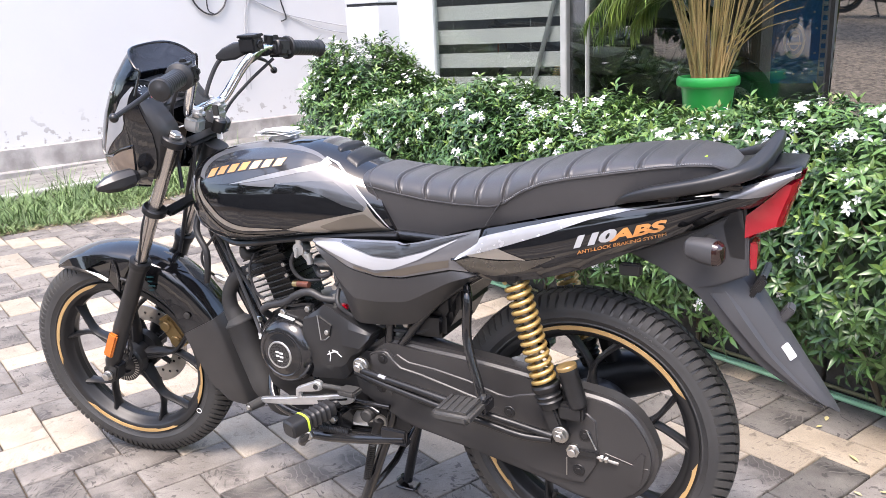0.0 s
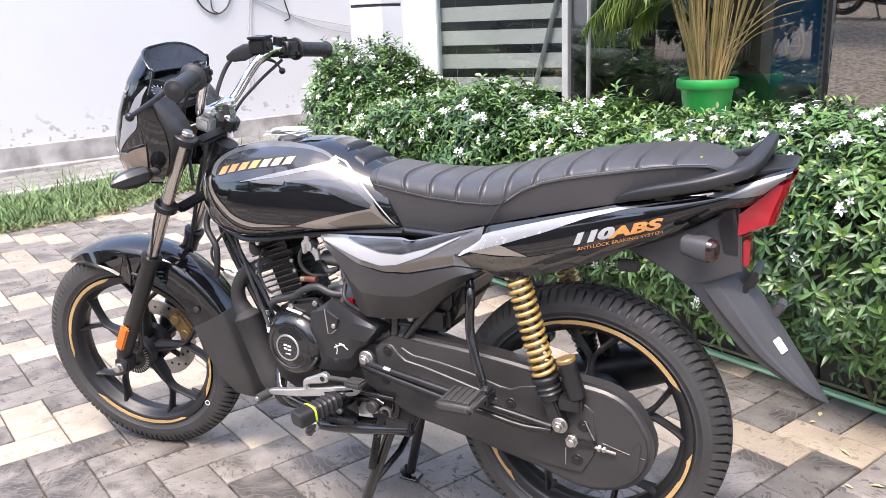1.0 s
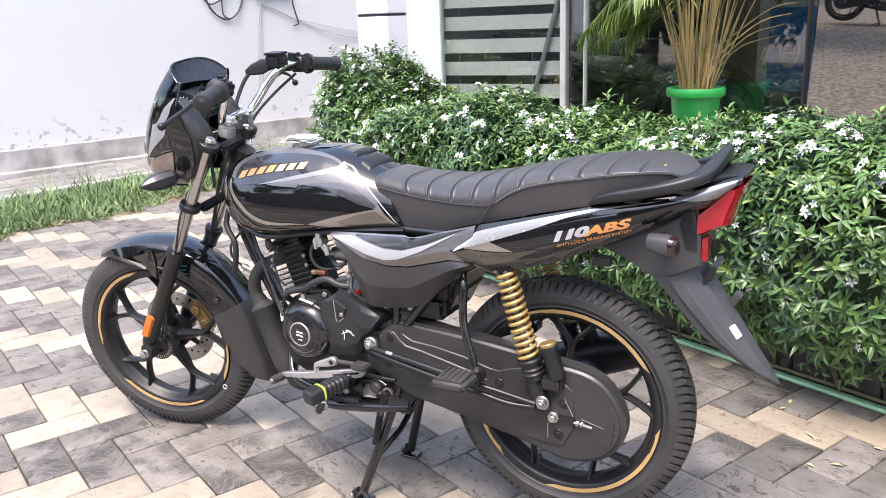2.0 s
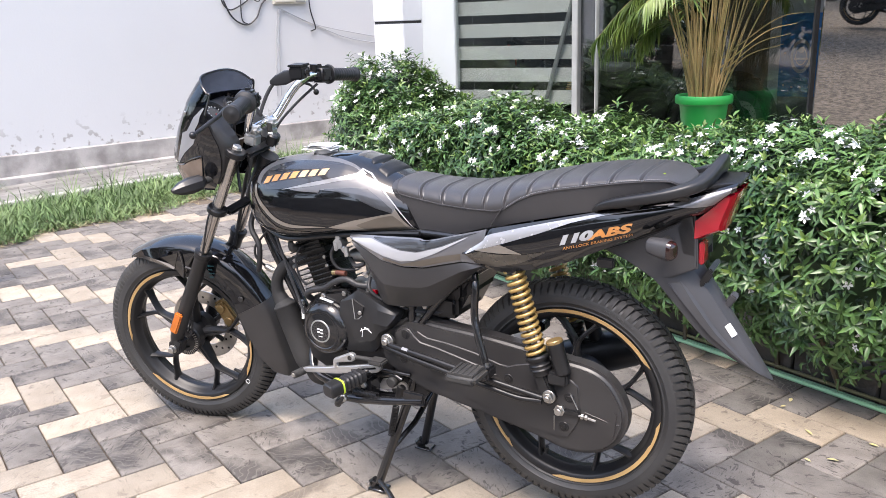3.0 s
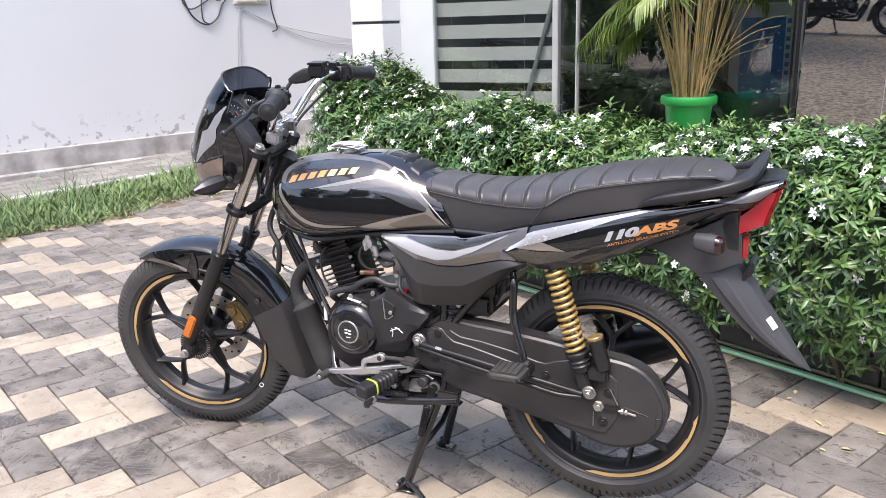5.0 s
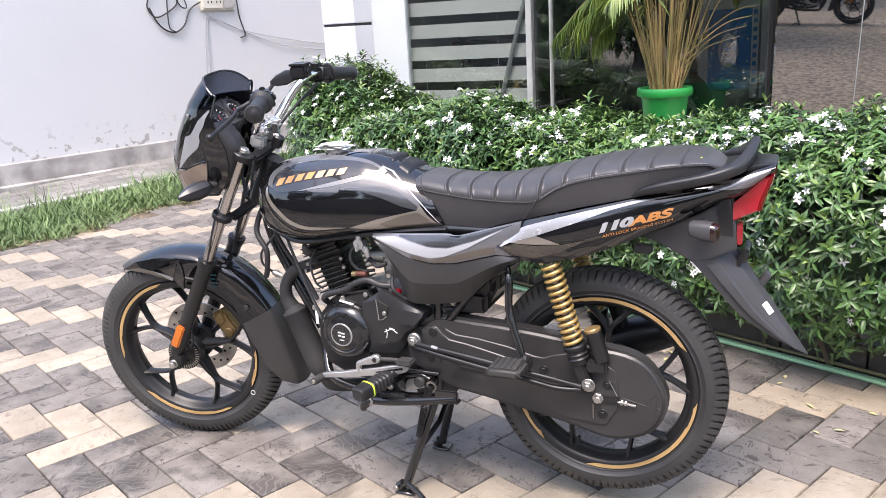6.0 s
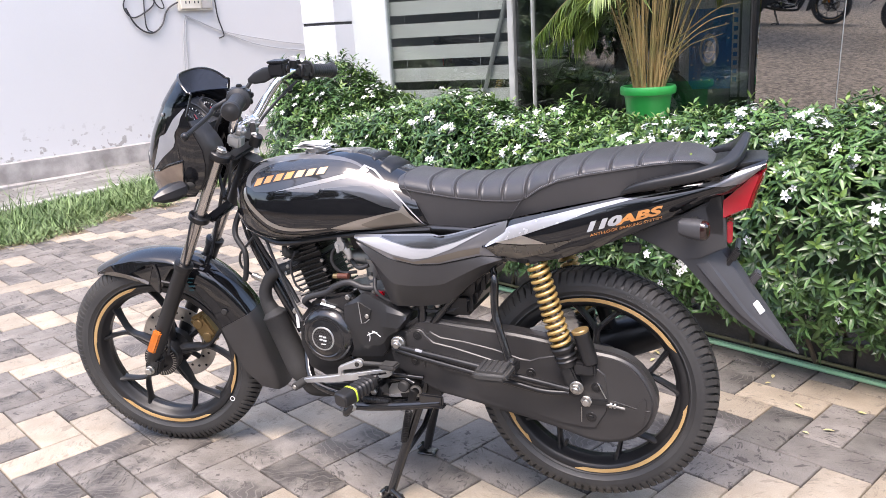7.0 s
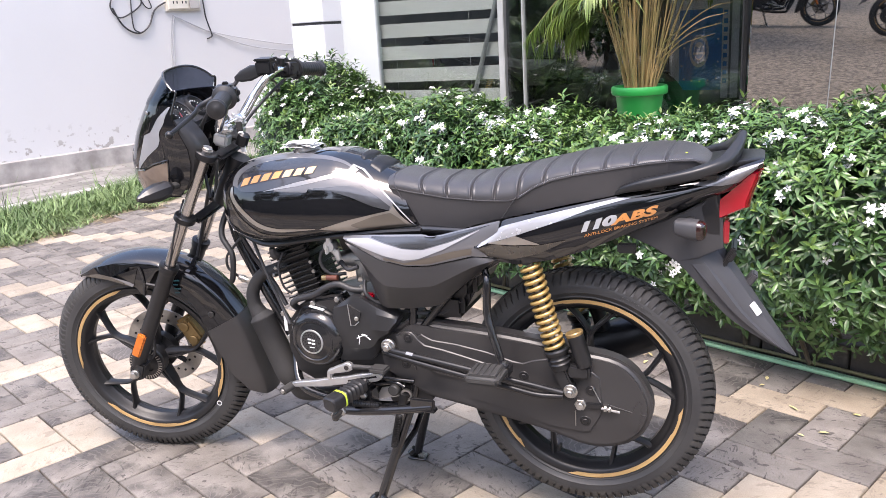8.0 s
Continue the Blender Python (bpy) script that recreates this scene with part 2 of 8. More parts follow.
grip_rubber = surface("grip_rubber", (0.013, 0.013, 0.014), (0.022, 0.022, 0.023), 0.48, 0, 12, 350, 0.2, 0.1, depth=0.0006)
rubber = surface("rubber", (0.030, 0.029, 0.028), (0.050, 0.048, 0.045), 0.62, 0, 12, 350, 0.2, 0.1, depth=0.0006)
tyre_side = surface("tyre_side", (0.031, 0.031, 0.032), (0.050, 0.050, 0.050), 0.50, 0, 7, 400, 0.15, 0.1, depth=0.0005)
leather = surface("leather", (0.044, 0.043, 0.045), (0.060, 0.058, 0.060), 0.38, 0, 4, 520, 0.45, 0.1, depth=0.0007)
chrome = surface("chrome", (0.75, 0.75, 0.76), (0.82, 0.82, 0.82), 0.12, 1.0, 6, 200, 0.02, 0.06)
steel = surface("steel", (0.40, 0.385, 0.36), (0.54, 0.52, 0.49), 0.40, 1.0, 25, 220, 0.15, 0.12, depth=0.0005)
alloy = surface("alloy", (0.50, 0.50, 0.50), (0.62, 0.62, 0.61), 0.42, 0.85, 18, 400, 0.2, 0.1, depth=0.0006)
fin_metal = surface("fin_metal", (0.035, 0.035, 0.036), (0.06, 0.06, 0.061), 0.28, 0.5, 20, 300, 0.05, 0.1)
gold_paint = surface("gold_paint", (0.50, 0.33, 0.11), (0.58, 0.39, 0.14), 0.32, 0.55, 12, 300, 0.05, 0.08, coat=0.4, depth=0.0004)
gold_stripe = surface("gold_stripe", (0.46, 0.29, 0.12), (0.54, 0.36, 0.16), 0.42, 0.2, 10, 300, 0.03, 0.08, depth=0.0003)
zinc = surface("zinc_gold", (0.32, 0.25, 0.12), (0.44, 0.36, 0.20), 0.35, 0.9, 30, 300, 0.1, 0.1, depth=0.0004)
orange_lens = surface("orange_lens", (0.52, 0.13, 0.015), (0.64, 0.18, 0.02), 0.15, 0, 20, 100, 0.0, 0.05, coat=0.6)
red_lens = surface("red_lens", (0.29, 0.002, 0.010), (0.40, 0.004, 0.018), 0.10, 0, 15, 90, 0.0, 0.04, coat=0.8)
white_plain = surface("white_sticker", (0.80, 0.80, 0.79), (0.86, 0.86, 0.85), 0.5, 0, 20, 200, 0.02, 0.1)
lime_band = surface("lime_band", (0.55, 0.75, 0.05), (0.62, 0.82, 0.08), 0.5, 0, 20, 200, 0.02, 0.1)
brown_rubber = surface("brown_rubber", (0.09, 0.028, 0.018), (0.13, 0.045, 0.028), 0.5, 0, 40, 200, 0.05, 0.1)
exhaust_black = surface("exhaust_black", (0.026, 0.026, 0.027), (0.042, 0.041, 0.040), 0.68, 0.1, 10, 600, 0.25, 0.1, depth=0.0005)

# materials of the place
plinth_cement = surface("plinth_cement", (0.25, 0.235, 0.222), (0.47, 0.445, 0.425), 0.85, 0, 5.5, 70, 0.5, 0.1, depth=0.004)
kerb_cement = surface("kerb_cement", (0.36, 0.345, 0.325), (0.52, 0.50, 0.475), 0.85, 0, 5, 80, 0.5, 0.1, depth=0.004)
strip_paver = surface("strip_paver", (0.165, 0.157, 0.145), (0.245, 0.235, 0.218), 0.85, 0, 3.5, 90, 0.4, 0.1, per_object=0.22, depth=0.003)
apron_cement = surface("apron_cement", (0.15, 0.143, 0.13), (0.24, 0.23, 0.212), 0.85, 0, 3.5, 60, 0.5, 0.1, depth=0.004)
panel_white = surface("panel_white", (0.60, 0.60, 0.62), (0.66, 0.66, 0.68), 0.35, 0, 2, 300, 0.03, 0.08)
panel_grey = surface("panel_grey", (0.52, 0.55, 0.55), (0.57, 0.60, 0.60), 0.3, 0, 2, 300, 0.03, 0.08)
frame_white = surface("frame_white", (0.33, 0.34, 0.33), (0.40, 0.41, 0.40), 0.35, 0, 9, 200, 0.03, 0.08)
joint_black = surface("joint_black", (0.012, 0.012, 0.013), (0.02, 0.02, 0.02), 0.6, 0, 9, 200, 0.05, 0.1)
blind_cloth = surface("blind_cloth", (0.74, 0.74, 0.72), (0.80, 0.80, 0.78), 0.85, 0, 4, 500, 0.2, 0.05, depth=0.001)
room_paint = surface("room_paint", (0.17, 0.172, 0.168), (0.22, 0.222, 0.218), 0.7, 0, 2, 60, 0.1, 0.1)
room_floor = surface("room_floor", (0.20, 0.19, 0.18), (0.28, 0.27, 0.26), 0.25, 0, 3, 60, 0.02, 0.1)
soil = surface("soil", (0.10, 0.075, 0.055), (0.18, 0.14, 0.10), 0.95, 0, 6, 120, 0.8, 0.05, depth=0.01)
gravel = surface("gravel", (0.10, 0.082, 0.062), (0.36, 0.30, 0.23), 0.92, 0, 22, 60, 1.0, 0.05, depth=0.02)
slate = surface("slate", (0.055, 0.052, 0.048), (0.11, 0.10, 0.09), 0.75, 0, 7, 110, 0.6, 0.1, per_object=0.25, depth=0.004)
hose_green = surface("hose_green", (0.36, 0.66, 0.38), (0.44, 0.74, 0.46), 0.4, 0, 8, 200, 0.05, 0.1)
hose_dark = surface("hose_dark", (0.17, 0.34, 0.20), (0.24, 0.42, 0.26), 0.5, 0, 8, 200, 0.05, 0.1)
hose_olive = surface("hose_olive", (0.16, 0.15, 0.075), (0.25, 0.23, 0.12), 0.6, 0, 8, 200, 0.05, 0.1)
pot_green = surface("pot_green", (0.015, 0.27, 0.045), (0.02, 0.32, 0.06), 0.38, 0, 6, 200, 0.05, 0.1)
leaf_green = surface("leaf_green", (0.037, 0.088, 0.025), (0.092, 0.176, 0.048), 0.32, 0, 3, 40, 0.0, 0.1, island=0.45)
young_leaf = surface("young_leaf", (0.10, 0.175, 0.040), (0.16, 0.24, 0.058), 0.40, 0, 5, 40, 0.0, 0.1, island=0.30)
# shade between the leaves is put into this darker leaf colour
shaded_leaf = surface("shaded_leaf", (0.013, 0.036, 0.013), (0.025, 0.057, 0.019), 0.42, 0, 3, 40, 0.0, 0.1, island=0.4)
twig = surface("twig", (0.09, 0.075, 0.05), (0.16, 0.13, 0.09), 0.85, 0, 12, 120, 0.4, 0.1)
petal = surface("petal", (0.78, 0.79, 0.76), (0.86, 0.86, 0.84), 0.5, 0, 30, 200, 0.0, 0.1)
grass_green = surface("grass_green", (0.090, 0.155, 0.050), (0.180, 0.255, 0.100), 0.60, 0, 2.5, 60, 0.0, 0.1, island=0.4)
palm_green = surface("palm_green", (0.065, 0.135, 0.025), (0.21, 0.28, 0.055), 0.45, 0, 4, 60, 0.0, 0.1, island=0.35)
palm_stem = surface("palm_stem", (0.21, 0.185, 0.065), (0.39, 0.27, 0.115), 0.5, 0, 10, 60, 0.1, 0.1, island=0.3)
straw = surface("straw", (0.26, 0.20, 0.11), (0.40, 0.33, 0.20), 0.8, 0, 8, 90, 0.0, 0.1, island=0.35)
dry_leaf = surface("dry_leaf", (0.42, 0.36, 0.14), (0.52, 0.47, 0.24), 0.6, 0, 30, 90, 0.0, 0.1, per_object=0.3)
tree_leaf = surface("tree_leaf", (0.035, 0.080, 0.018), (0.070, 0.130, 0.030), 0.5, 0, 2, 40, 0.0, 0.1, island=0.4)
bark = surface("bark", (0.10, 0.08, 0.06), (0.19, 0.16, 0.12), 0.9, 0, 9, 60, 0.9, 0.05, depth=0.01)
cable_black = surface("cable_black", (0.02, 0.02, 0.022), (0.04, 0.04, 0.042), 0.5, 0, 9, 200, 0.05, 0.1)
cable_white = surface("cable_grey", (0.36, 0.36, 0.37), (0.44, 0.44, 0.45), 0.55, 0, 9, 200, 0.05, 0.1)
socket_cream = surface("socket_cream", (0.66, 0.62, 0.53), (0.74, 0.70, 0.62), 0.4, 0, 9, 200, 0.03, 0.1)
poster_blue = surface("poster_blue", (0.03, 0.20, 0.54), (0.05, 0.26, 0.64), 0.35, 0, 3, 60, 0.02, 0.1)
poster_pale = surface("poster_pale", (0.62, 0.62, 0.63), (0.72, 0.72, 0.73), 0.4, 0, 5, 60, 0.02, 0.1)
thread_grey = surface("thread_grey", (0.26, 0.27, 0.29), (0.36, 0.37, 0.39), 0.5, 0, 5, 60, 0.02, 0.1)
pole_grey = surface("pole_grey", (0.30, 0.31, 0.31), (0.38, 0.39, 0.39), 0.4, 0.3, 6, 60, 0.05, 0.1)


def glass_material(name, tint, face, rough=0.015):
    """Glass: a clear tinted body under a surface that reflects more at a glancing angle."""
    m, t, b = nodes_of(name)
    N, L = t.nodes, t.links
    N.remove(b)
    out = N["Material Output"]
    tr, gl, mx, lw = N.new("ShaderNodeBsdfTransparent"), N.new("ShaderNodeBsdfGlossy"), N.new("ShaderNodeMixShader"), N.new("ShaderNodeLayerWeight")
    tr.inputs[0].default_value = (*tint, 1)
    gl.inputs["Roughness"].default_value = rough
    lw.inputs["Blend"].default_value = 0.5
    pw, ma = N.new("ShaderNodeMath"), N.new("ShaderNodeMath")
    pw.operation, ma.operation = 'POWER', 'MULTIPLY_ADD'
    pw.inputs[1].default_value = 4.0
    ma.inputs[1].default_value, ma.inputs[2].default_value = 1 - face, face
    L.new(lw.outputs["Facing"], pw.inputs[0])
    L.new(pw.outputs[0], ma.inputs[0])
    L.new(ma.outputs[0], mx.inputs[0])
    L.new(tr.outputs[0], mx.inputs[1])
    L.new(gl.outputs[0], mx.inputs[2])
    L.new(mx.outputs[0], out.inputs[0])
    return m


window_glass = glass_material("window_glass", (0.76, 0.79, 0.78), 0.15)
film_glass = glass_material("film_glass", (0.28, 0.30, 0.30), 0.42)
visor_glass = glass_material("visor_glass", (0.36, 0.39, 0.45), 0.05, 0.05)
lens_glass = glass_material("lens_glass", (0.85, 0.87, 0.9), 0.06)


def paver_material(name, c_low, c_high, c_dark, dark_share, stroke_amount, ridge_amount=0.25):
    """Cast paver: a faded face scored with short strokes in a direction of its own on each piece; on some, dark
    less-worn patches crossed by pale raised lines.
    """
    m, t, b = nodes_of(name)
    N, L = t.nodes, t.links
    co, oi, ge = N.new("ShaderNodeTexCoord"), N.new("ShaderNodeObjectInfo"), N.new("ShaderNodeNewGeometry")

    def math_node(op, x, y):
        n = N.new("ShaderNodeMath")
        n.operation = op
        for k, q in enumerate((x, y)):
            if isinstance(q, (int, float)):
                n.inputs[k].default_value = q
            else:
                L.new(q, n.inputs[k])
        return n.outputs[0]

    def ranged(x, lo, hi, to_lo=0.0, to_hi=1.0):
        n = N.new("ShaderNodeMapRange")
        for k, q in enumerate((lo, hi, to_lo, to_hi)):
            n.inputs[k + 1].default_value = q
        L.new(x, n.inputs[0])
        return n.outputs[0]

    def noise_at(vec, scale, detail, distortion=0.0):
        n = N.new("ShaderNodeTexNoise")
        n.inputs["Scale"].default_value, n.inputs["Detail"].default_value, n.inputs["Distortion"].default_value = scale, detail, distortion
        L.new(vec, n.inputs["Vector"])
        return n.outputs[0]

    def blend(fac, x, y):
        n = N.new("ShaderNodeMix")
        n.data_type = 'RGBA'
        L.new(fac, n.inputs[0])
        for k, q in ((6, x), (7, y)):
            if isinstance(q, tuple):
                n.inputs[k].default_value = (*q, 1)
            else:
                L.new(q, n.inputs[k])
        return n.outputs[2]

    piece = math_node('ADD', oi.outputs["Random"], ge.outputs["Random Per Island"])
    other = math_node('FRACT', math_node('MULTIPLY', piece, 17.3), 0)
    shift = N.new("ShaderNodeVectorMath")
    shift.operation = 'ADD'
    L.new(co.outputs["Object"], shift.inputs[0])
    L.new(math_node('MULTIPLY', piece, 43.0), shift.inputs[1])
    vec = shift.outputs[0]
    spun = N.new("ShaderNodeVectorRotate")
    spun.rotation_type = 'Z_AXIS'
    L.new(vec, spun.inputs["Vector"])
    L.new(math_node('MULTIPLY', other, 6.283), spun.inputs["Angle"])
    long = N.new("ShaderNodeMapping")
    long.inputs["Scale"].default_value = (1.0, 3.4, 1.0)
    L.new(spun.outputs[0], long.inputs["Vector"])
    tone = ranged(noise_at(vec, 11.0, 6), 0.32, 0.68)
    colour = blend(tone, c_low, c_high)
    # short dark strokes, gathered here and there
    where = ranged(noise_at(vec, 10.0, 3), 0.42, 0.60, 0.15, 1.0)
    stroke = ranged(noise_at(long.outputs[0], 27.0, 4, 1.4), 0.565, 0.63)
    stroke = math_node('MULTIPLY', math_node('MULTIPLY', stroke, where), stroke_amount)
    colour = blend(stroke, colour, c_dark)
    # small dark blotches
    blotch = math_node('MULTIPLY', ranged(noise_at(vec, 26.0, 3, 0.5), 0.635, 0.665), stroke_amount)
    colour = blend(blotch, colour, c_dark)
    # less-worn dark patches on some pieces, with pale ridges across them
    chosen = ranged(other, 1.0 - dark_share, 1.06 - dark_share)
    patch = math_node('MULTIPLY', ranged(noise_at(vec, 8.0, 5), 0.47, 0.60), math_node('ADD', math_node('MULTIPLY', chosen, 0.70), 0.10))
    colour = blend(patch, colour, c_dark)
    wave = N.new("ShaderNodeTexWave")
    wave.inputs["Scale"].default_value, wave.inputs["Distortion"].default_value = 15.0, 9.0
    wave.inputs["Detail"].default_value, wave.inputs["Detail Scale"].default_value = 1.0, 1.3
    L.new(spun.outputs[0], wave.inputs["Vector"])
    ridge = math_node('MULTIPLY', math_node('MULTIPLY', ranged(wave.outputs["Fac"], 0.16, 0.03), ranged(patch, 0.15, 0.6)), ridge_amount)
    colour = blend(math_node('MULTIPLY', ridge, 0.9), colour, c_high)
    speck = ranged(noise_at(vec, 300.0, 3), 0.35, 0.70, 0.88, 1.10)
    value = math_node('MULTIPLY', ranged(math_node('FRACT', math_node('MULTIPLY', piece, 7.7), 0), 0.0, 1.0, 0.84, 1.14), speck)
    hsv = N.new("ShaderNodeHueSaturation")
    L.new(value, hsv.inputs["Value"])
    L.new(colour, hsv.inputs["Color"])
    L.new(hsv.outputs[0], b.inputs["Base Color"])
    L.new(ranged(patch, 0, 1, 0.78, 0.55), b.inputs["Roughness"])
    h = math_node('ADD', math_node('MULTIPLY', noise_at(vec, 230.0, 3), 0.5), math_node('SUBTRACT', ridge, math_node('MULTIPLY', stroke, 1.2)))
    bp = N.new("ShaderNodeBump")
    bp.inputs["Strength"].default_value, bp.inputs["Distance"].default_value = 0.65, 0.0028
    L.new(h, bp.inputs["Height"])
    L.new(bp.outputs[0], b.inputs["Normal"])
    return m


cream_paver = paver_material("cream_paver", (0.325, 0.274, 0.210), (0.408, 0.352, 0.278), (0.17, 0.14, 0.108), 0.14, 0.45)
dark_paver = paver_material("dark_paver", (0.150, 0.133, 0.117), (0.230, 0.210, 0.186), (0.056, 0.049, 0.044), 0.52, 0.80, 0.42)

# tan and darker grey tones for the pavers near the planter
tan_paver = paver_material("tan_paver", (0.270, 0.222, 0.162), (0.345, 0.290, 0.216), (0.12, 0.098, 0.075), 0.30, 0.60)
bed_paver = paver_material("bed_paver", (0.095, 0.085, 0.074), (0.160, 0.148, 0.130), (0.036, 0.033, 0.030), 0.80, 0.80, 0.8)


def structure(name, bm, material, label, category, sharp=38):
    return tagged(seal(bm, name, material, sharp), label, category, kind="structure")


# ---- ground ----
bm = bmesh.new()
bmesh.ops.create_grid(bm, x_segments=60, y_segments=60, size=60)
for v in bm.verts:
    v.co.x, v.co.y = v.co.x * (1 + (v.co.length / 60) ** 3 * 20), v.co.y * (1 + (v.co.length / 60) ** 3 * 20)
    v.co.z = -0.016
ground = structure("ground", bm, gravel, "bare gravelly brown earth around the paved yard", "ground")

E1, E2 = Vector((0.906, -0.424, 0)).normalized(), Vector((0.424, 0.906, 0)).normalized()
PAVE0 = Vector((-0.761, -0.464, 0))
BED0 = Vector((0.64, 1.305, 0))


def bed(s, d, z=0.0):
    """A place by its way along the planter's front edge, the depth behind it, and height."""
    return BED0 + E1 * s + E2 * d + Vector((0, 0, z))


# ---- boundary wall with its plinth, apron strip and kerb ----
WALL0, WDIR = Vector((-5.78, 2.3, 0)), Vector((math.cos(radians(68)), math.sin(radians(68)), 0))
WN = Vector((-WDIR.y, WDIR.x, 0))


def along_wall(a, n, z):
    return WALL0 + WDIR * a + WN * n + Vector((0, 0, z))


def slab(fn, a0, a1, n0, n1, z0, z1, bev=0.0, seg=1):
    bm = box((0, 0, 0), (1, 1, 1), 0)
    for v in bm.verts:
        v.co = fn(a0 + (a1 - a0) * v.co.x, n0 + (n1 - n0) * v.co.y, z0 + (z1 - z0) * v.co.z)
    bmesh.ops.recalc_face_normals(bm, faces=bm.faces)
    if bev:
        bevelled(bm, list(bm.edges), bev, seg)
    return bm


wall_m, wt2, wb2 = nodes_of("stained_wall")
N, L = wt2.nodes, wt2.links
co = N.new("ShaderNodeTexCoord")
big, blot, fine_n = N.new("ShaderNodeTexNoise"), N.new("ShaderNodeTexNoise"), N.new("ShaderNodeTexNoise")
for n, s, d in ((big, 0.7, 5), (blot, 13.0, 6), (fine_n, 60, 3)):
    n.inputs["Scale"].default_value, n.inputs["Detail"].default_value = s, d
    L.new(co.outputs["Object"], n.inputs["Vector"])
sep = N.new("ShaderNodeSeparateXYZ")
L.new(co.outputs["Object"], sep.inputs[0])
low = N.new("ShaderNodeMapRange")
low.inputs[1].default_value, low.inputs[2].default_value, low.inputs[3].default_value, low.inputs[4].default_value = 0.30, 0.54, 1.0, 0.0
L.new(sep.outputs[2], low.inputs[0])
flake = N.new("ShaderNodeMapRange")
flake.inputs[1].default_value, flake.inputs[2].default_value = 0.59, 0.625
L.new(blot.outputs[0], flake.inputs[0])
both = N.new("ShaderNodeMath")
both.operation = 'MULTIPLY'
L.new(flake.outputs[0], both.inputs[0])
L.new(low.outputs[0], both.inputs[1])
both.use_clamp = True
tone = N.new("ShaderNodeMix")
tone.data_type = 'RGBA'
tone.inputs[6].default_value, tone.inputs[7].default_value = (0.572, 0.572, 0.576, 1), (0.658, 0.656, 0.660, 1)
L.new(big.outputs[0], tone.inputs[0])
chip = N.new("ShaderNodeMix")
chip.data_type = 'RGBA'
chip.inputs[7].default_value = (0.36, 0.345, 0.33, 1)
L.new(tone.outputs[2], chip.inputs[6])
L.new(both.outputs[0], chip.inputs[0])
L.new(chip.outputs[2], wb2.inputs["Base Color"])
wb2.inputs["Roughness"].default_value = 0.8
wbp = N.new("ShaderNodeBump")
wbp.inputs["Strength"].default_value, wbp.inputs["Distance"].default_value = 0.25, 0.003
L.new(fine_n.outputs[0], wbp.inputs["Height"])
L.new(wbp.outputs[0], wb2.inputs["Normal"])

wall_west = structure("wall_west", slab(along_wall, -2.2, 12, 0, 0.2, -0.05, 3.4), wall_m, "white painted plaster wall with peeling patches near its foot", "wall")
plinth = structure("plinth", slab(along_wall, -2.2, 12, -0.05, 0.0, -0.05, 0.246, 0.008), plinth_cement, "grey cement plinth along the white wall, water-stained", "plinth")
KERB0, KDIR, KN = Vector((-4.53, 2.15, 0)), Vector((0.250, 0.968, 0)).normalized(), Vector((0.968, -0.250, 0)).normalized()


def along_kerb(a, n, z):
    return KERB0 + KDIR * a + KN * n + Vector((0, 0, z))


def grass_edge(a):
    return max(0.12, min(2.2, 1.12 - 0.10 * a - 0.35 * max(0.0, a - 1.2)))


bm = bmesh.new()
rows = []
for a in np.linspace(-8, 6, 57):
    w = along_wall(a, -0.05, 0)
    k = along_kerb(a - 0.35, -0.08, 0)
    rise = -0.03 + 0.09 * min(1, max(0, a / 2.2))
    rows.append([bm.verts.new((*w.lerp(k, f).to_2d(), z)) for f, z in ((0, rise + 0.012), (0.12, rise), (0.55, rise * 0.6 + 0.012), (1, 0.03), (1, -0.05))])
for a, b in zip(rows, rows[1:]):
    ring_faces(bm, a, b, False)
bmesh.ops.recalc_face_normals(bm, faces=bm.faces)
apron = structure("apron_strip", bm, apron_cement, "sloping grey cement strip between wall and grass", "paving")
# small pavers laid on the strip
for col in range(27):
    for row in range(12):
        a0, d0 = -1.6 + 0.235 * col + (0.117 if row % 2 else 0.0), 0.075 + 0.118 * row
        w, k = along_wall(a0, -0.05, 0), along_kerb(a0 - 0.35, -0.08, 0)
        wide = (k - w).length
        if d0 + 0.05 > wide:
            continue
        bm = bmesh.new()
        lo, hi = [], []
        for da, dd in ((0, 0), (0.228, 0), (0.228, 0.111), (0, 0.111)):
            a, d = a0 + da, min(d0 + dd, wide - 0.004)
            w, k = along_wall(a, -0.05, 0), along_kerb(a - 0.35, -0.08, 0)
            rise = -0.03 + 0.09 * min(1, max(0, a / 2.2))
            f = d / (k - w).length
            p = w.lerp(k, min(1.0, f))
            z = float(np.interp(f, [0, 0.12, 0.55, 1], [rise + 0.012, rise, rise * 0.6 + 0.012, 0.03]))
            lo.append(bm.verts.new((p.x, p.y, z - 0.01)))
            hi.append(bm.verts.new((p.x, p.y, z + 0.005)))
        bm.faces.new(hi)
        ring_faces(bm, lo, hi)
        bmesh.ops.recalc_face_normals(bm, faces=bm.faces)
        part("paver", bm, strip_paver, apron)
base_band = structure("base_band", slab(along_wall, -2.2, 12, -0.115, -0.05, -0.05, 0.062, 0.012), plinth_cement, "pale cement band at the foot of the plinth", "plinth")
kerb = structure("kerb", slab(along_kerb, -8, 5, -0.08, 0.0, -0.05, 0.045, 0.01), kerb_cement, "pale cement kerb edge behind the grass", "kerb")

# ---- showroom front ----
GLASS_Y = 2.84


def upright(name, lo, hi, material, label, category, bev=0.003):
    return structure(name, box(lo, hi, bev), material, label, category)


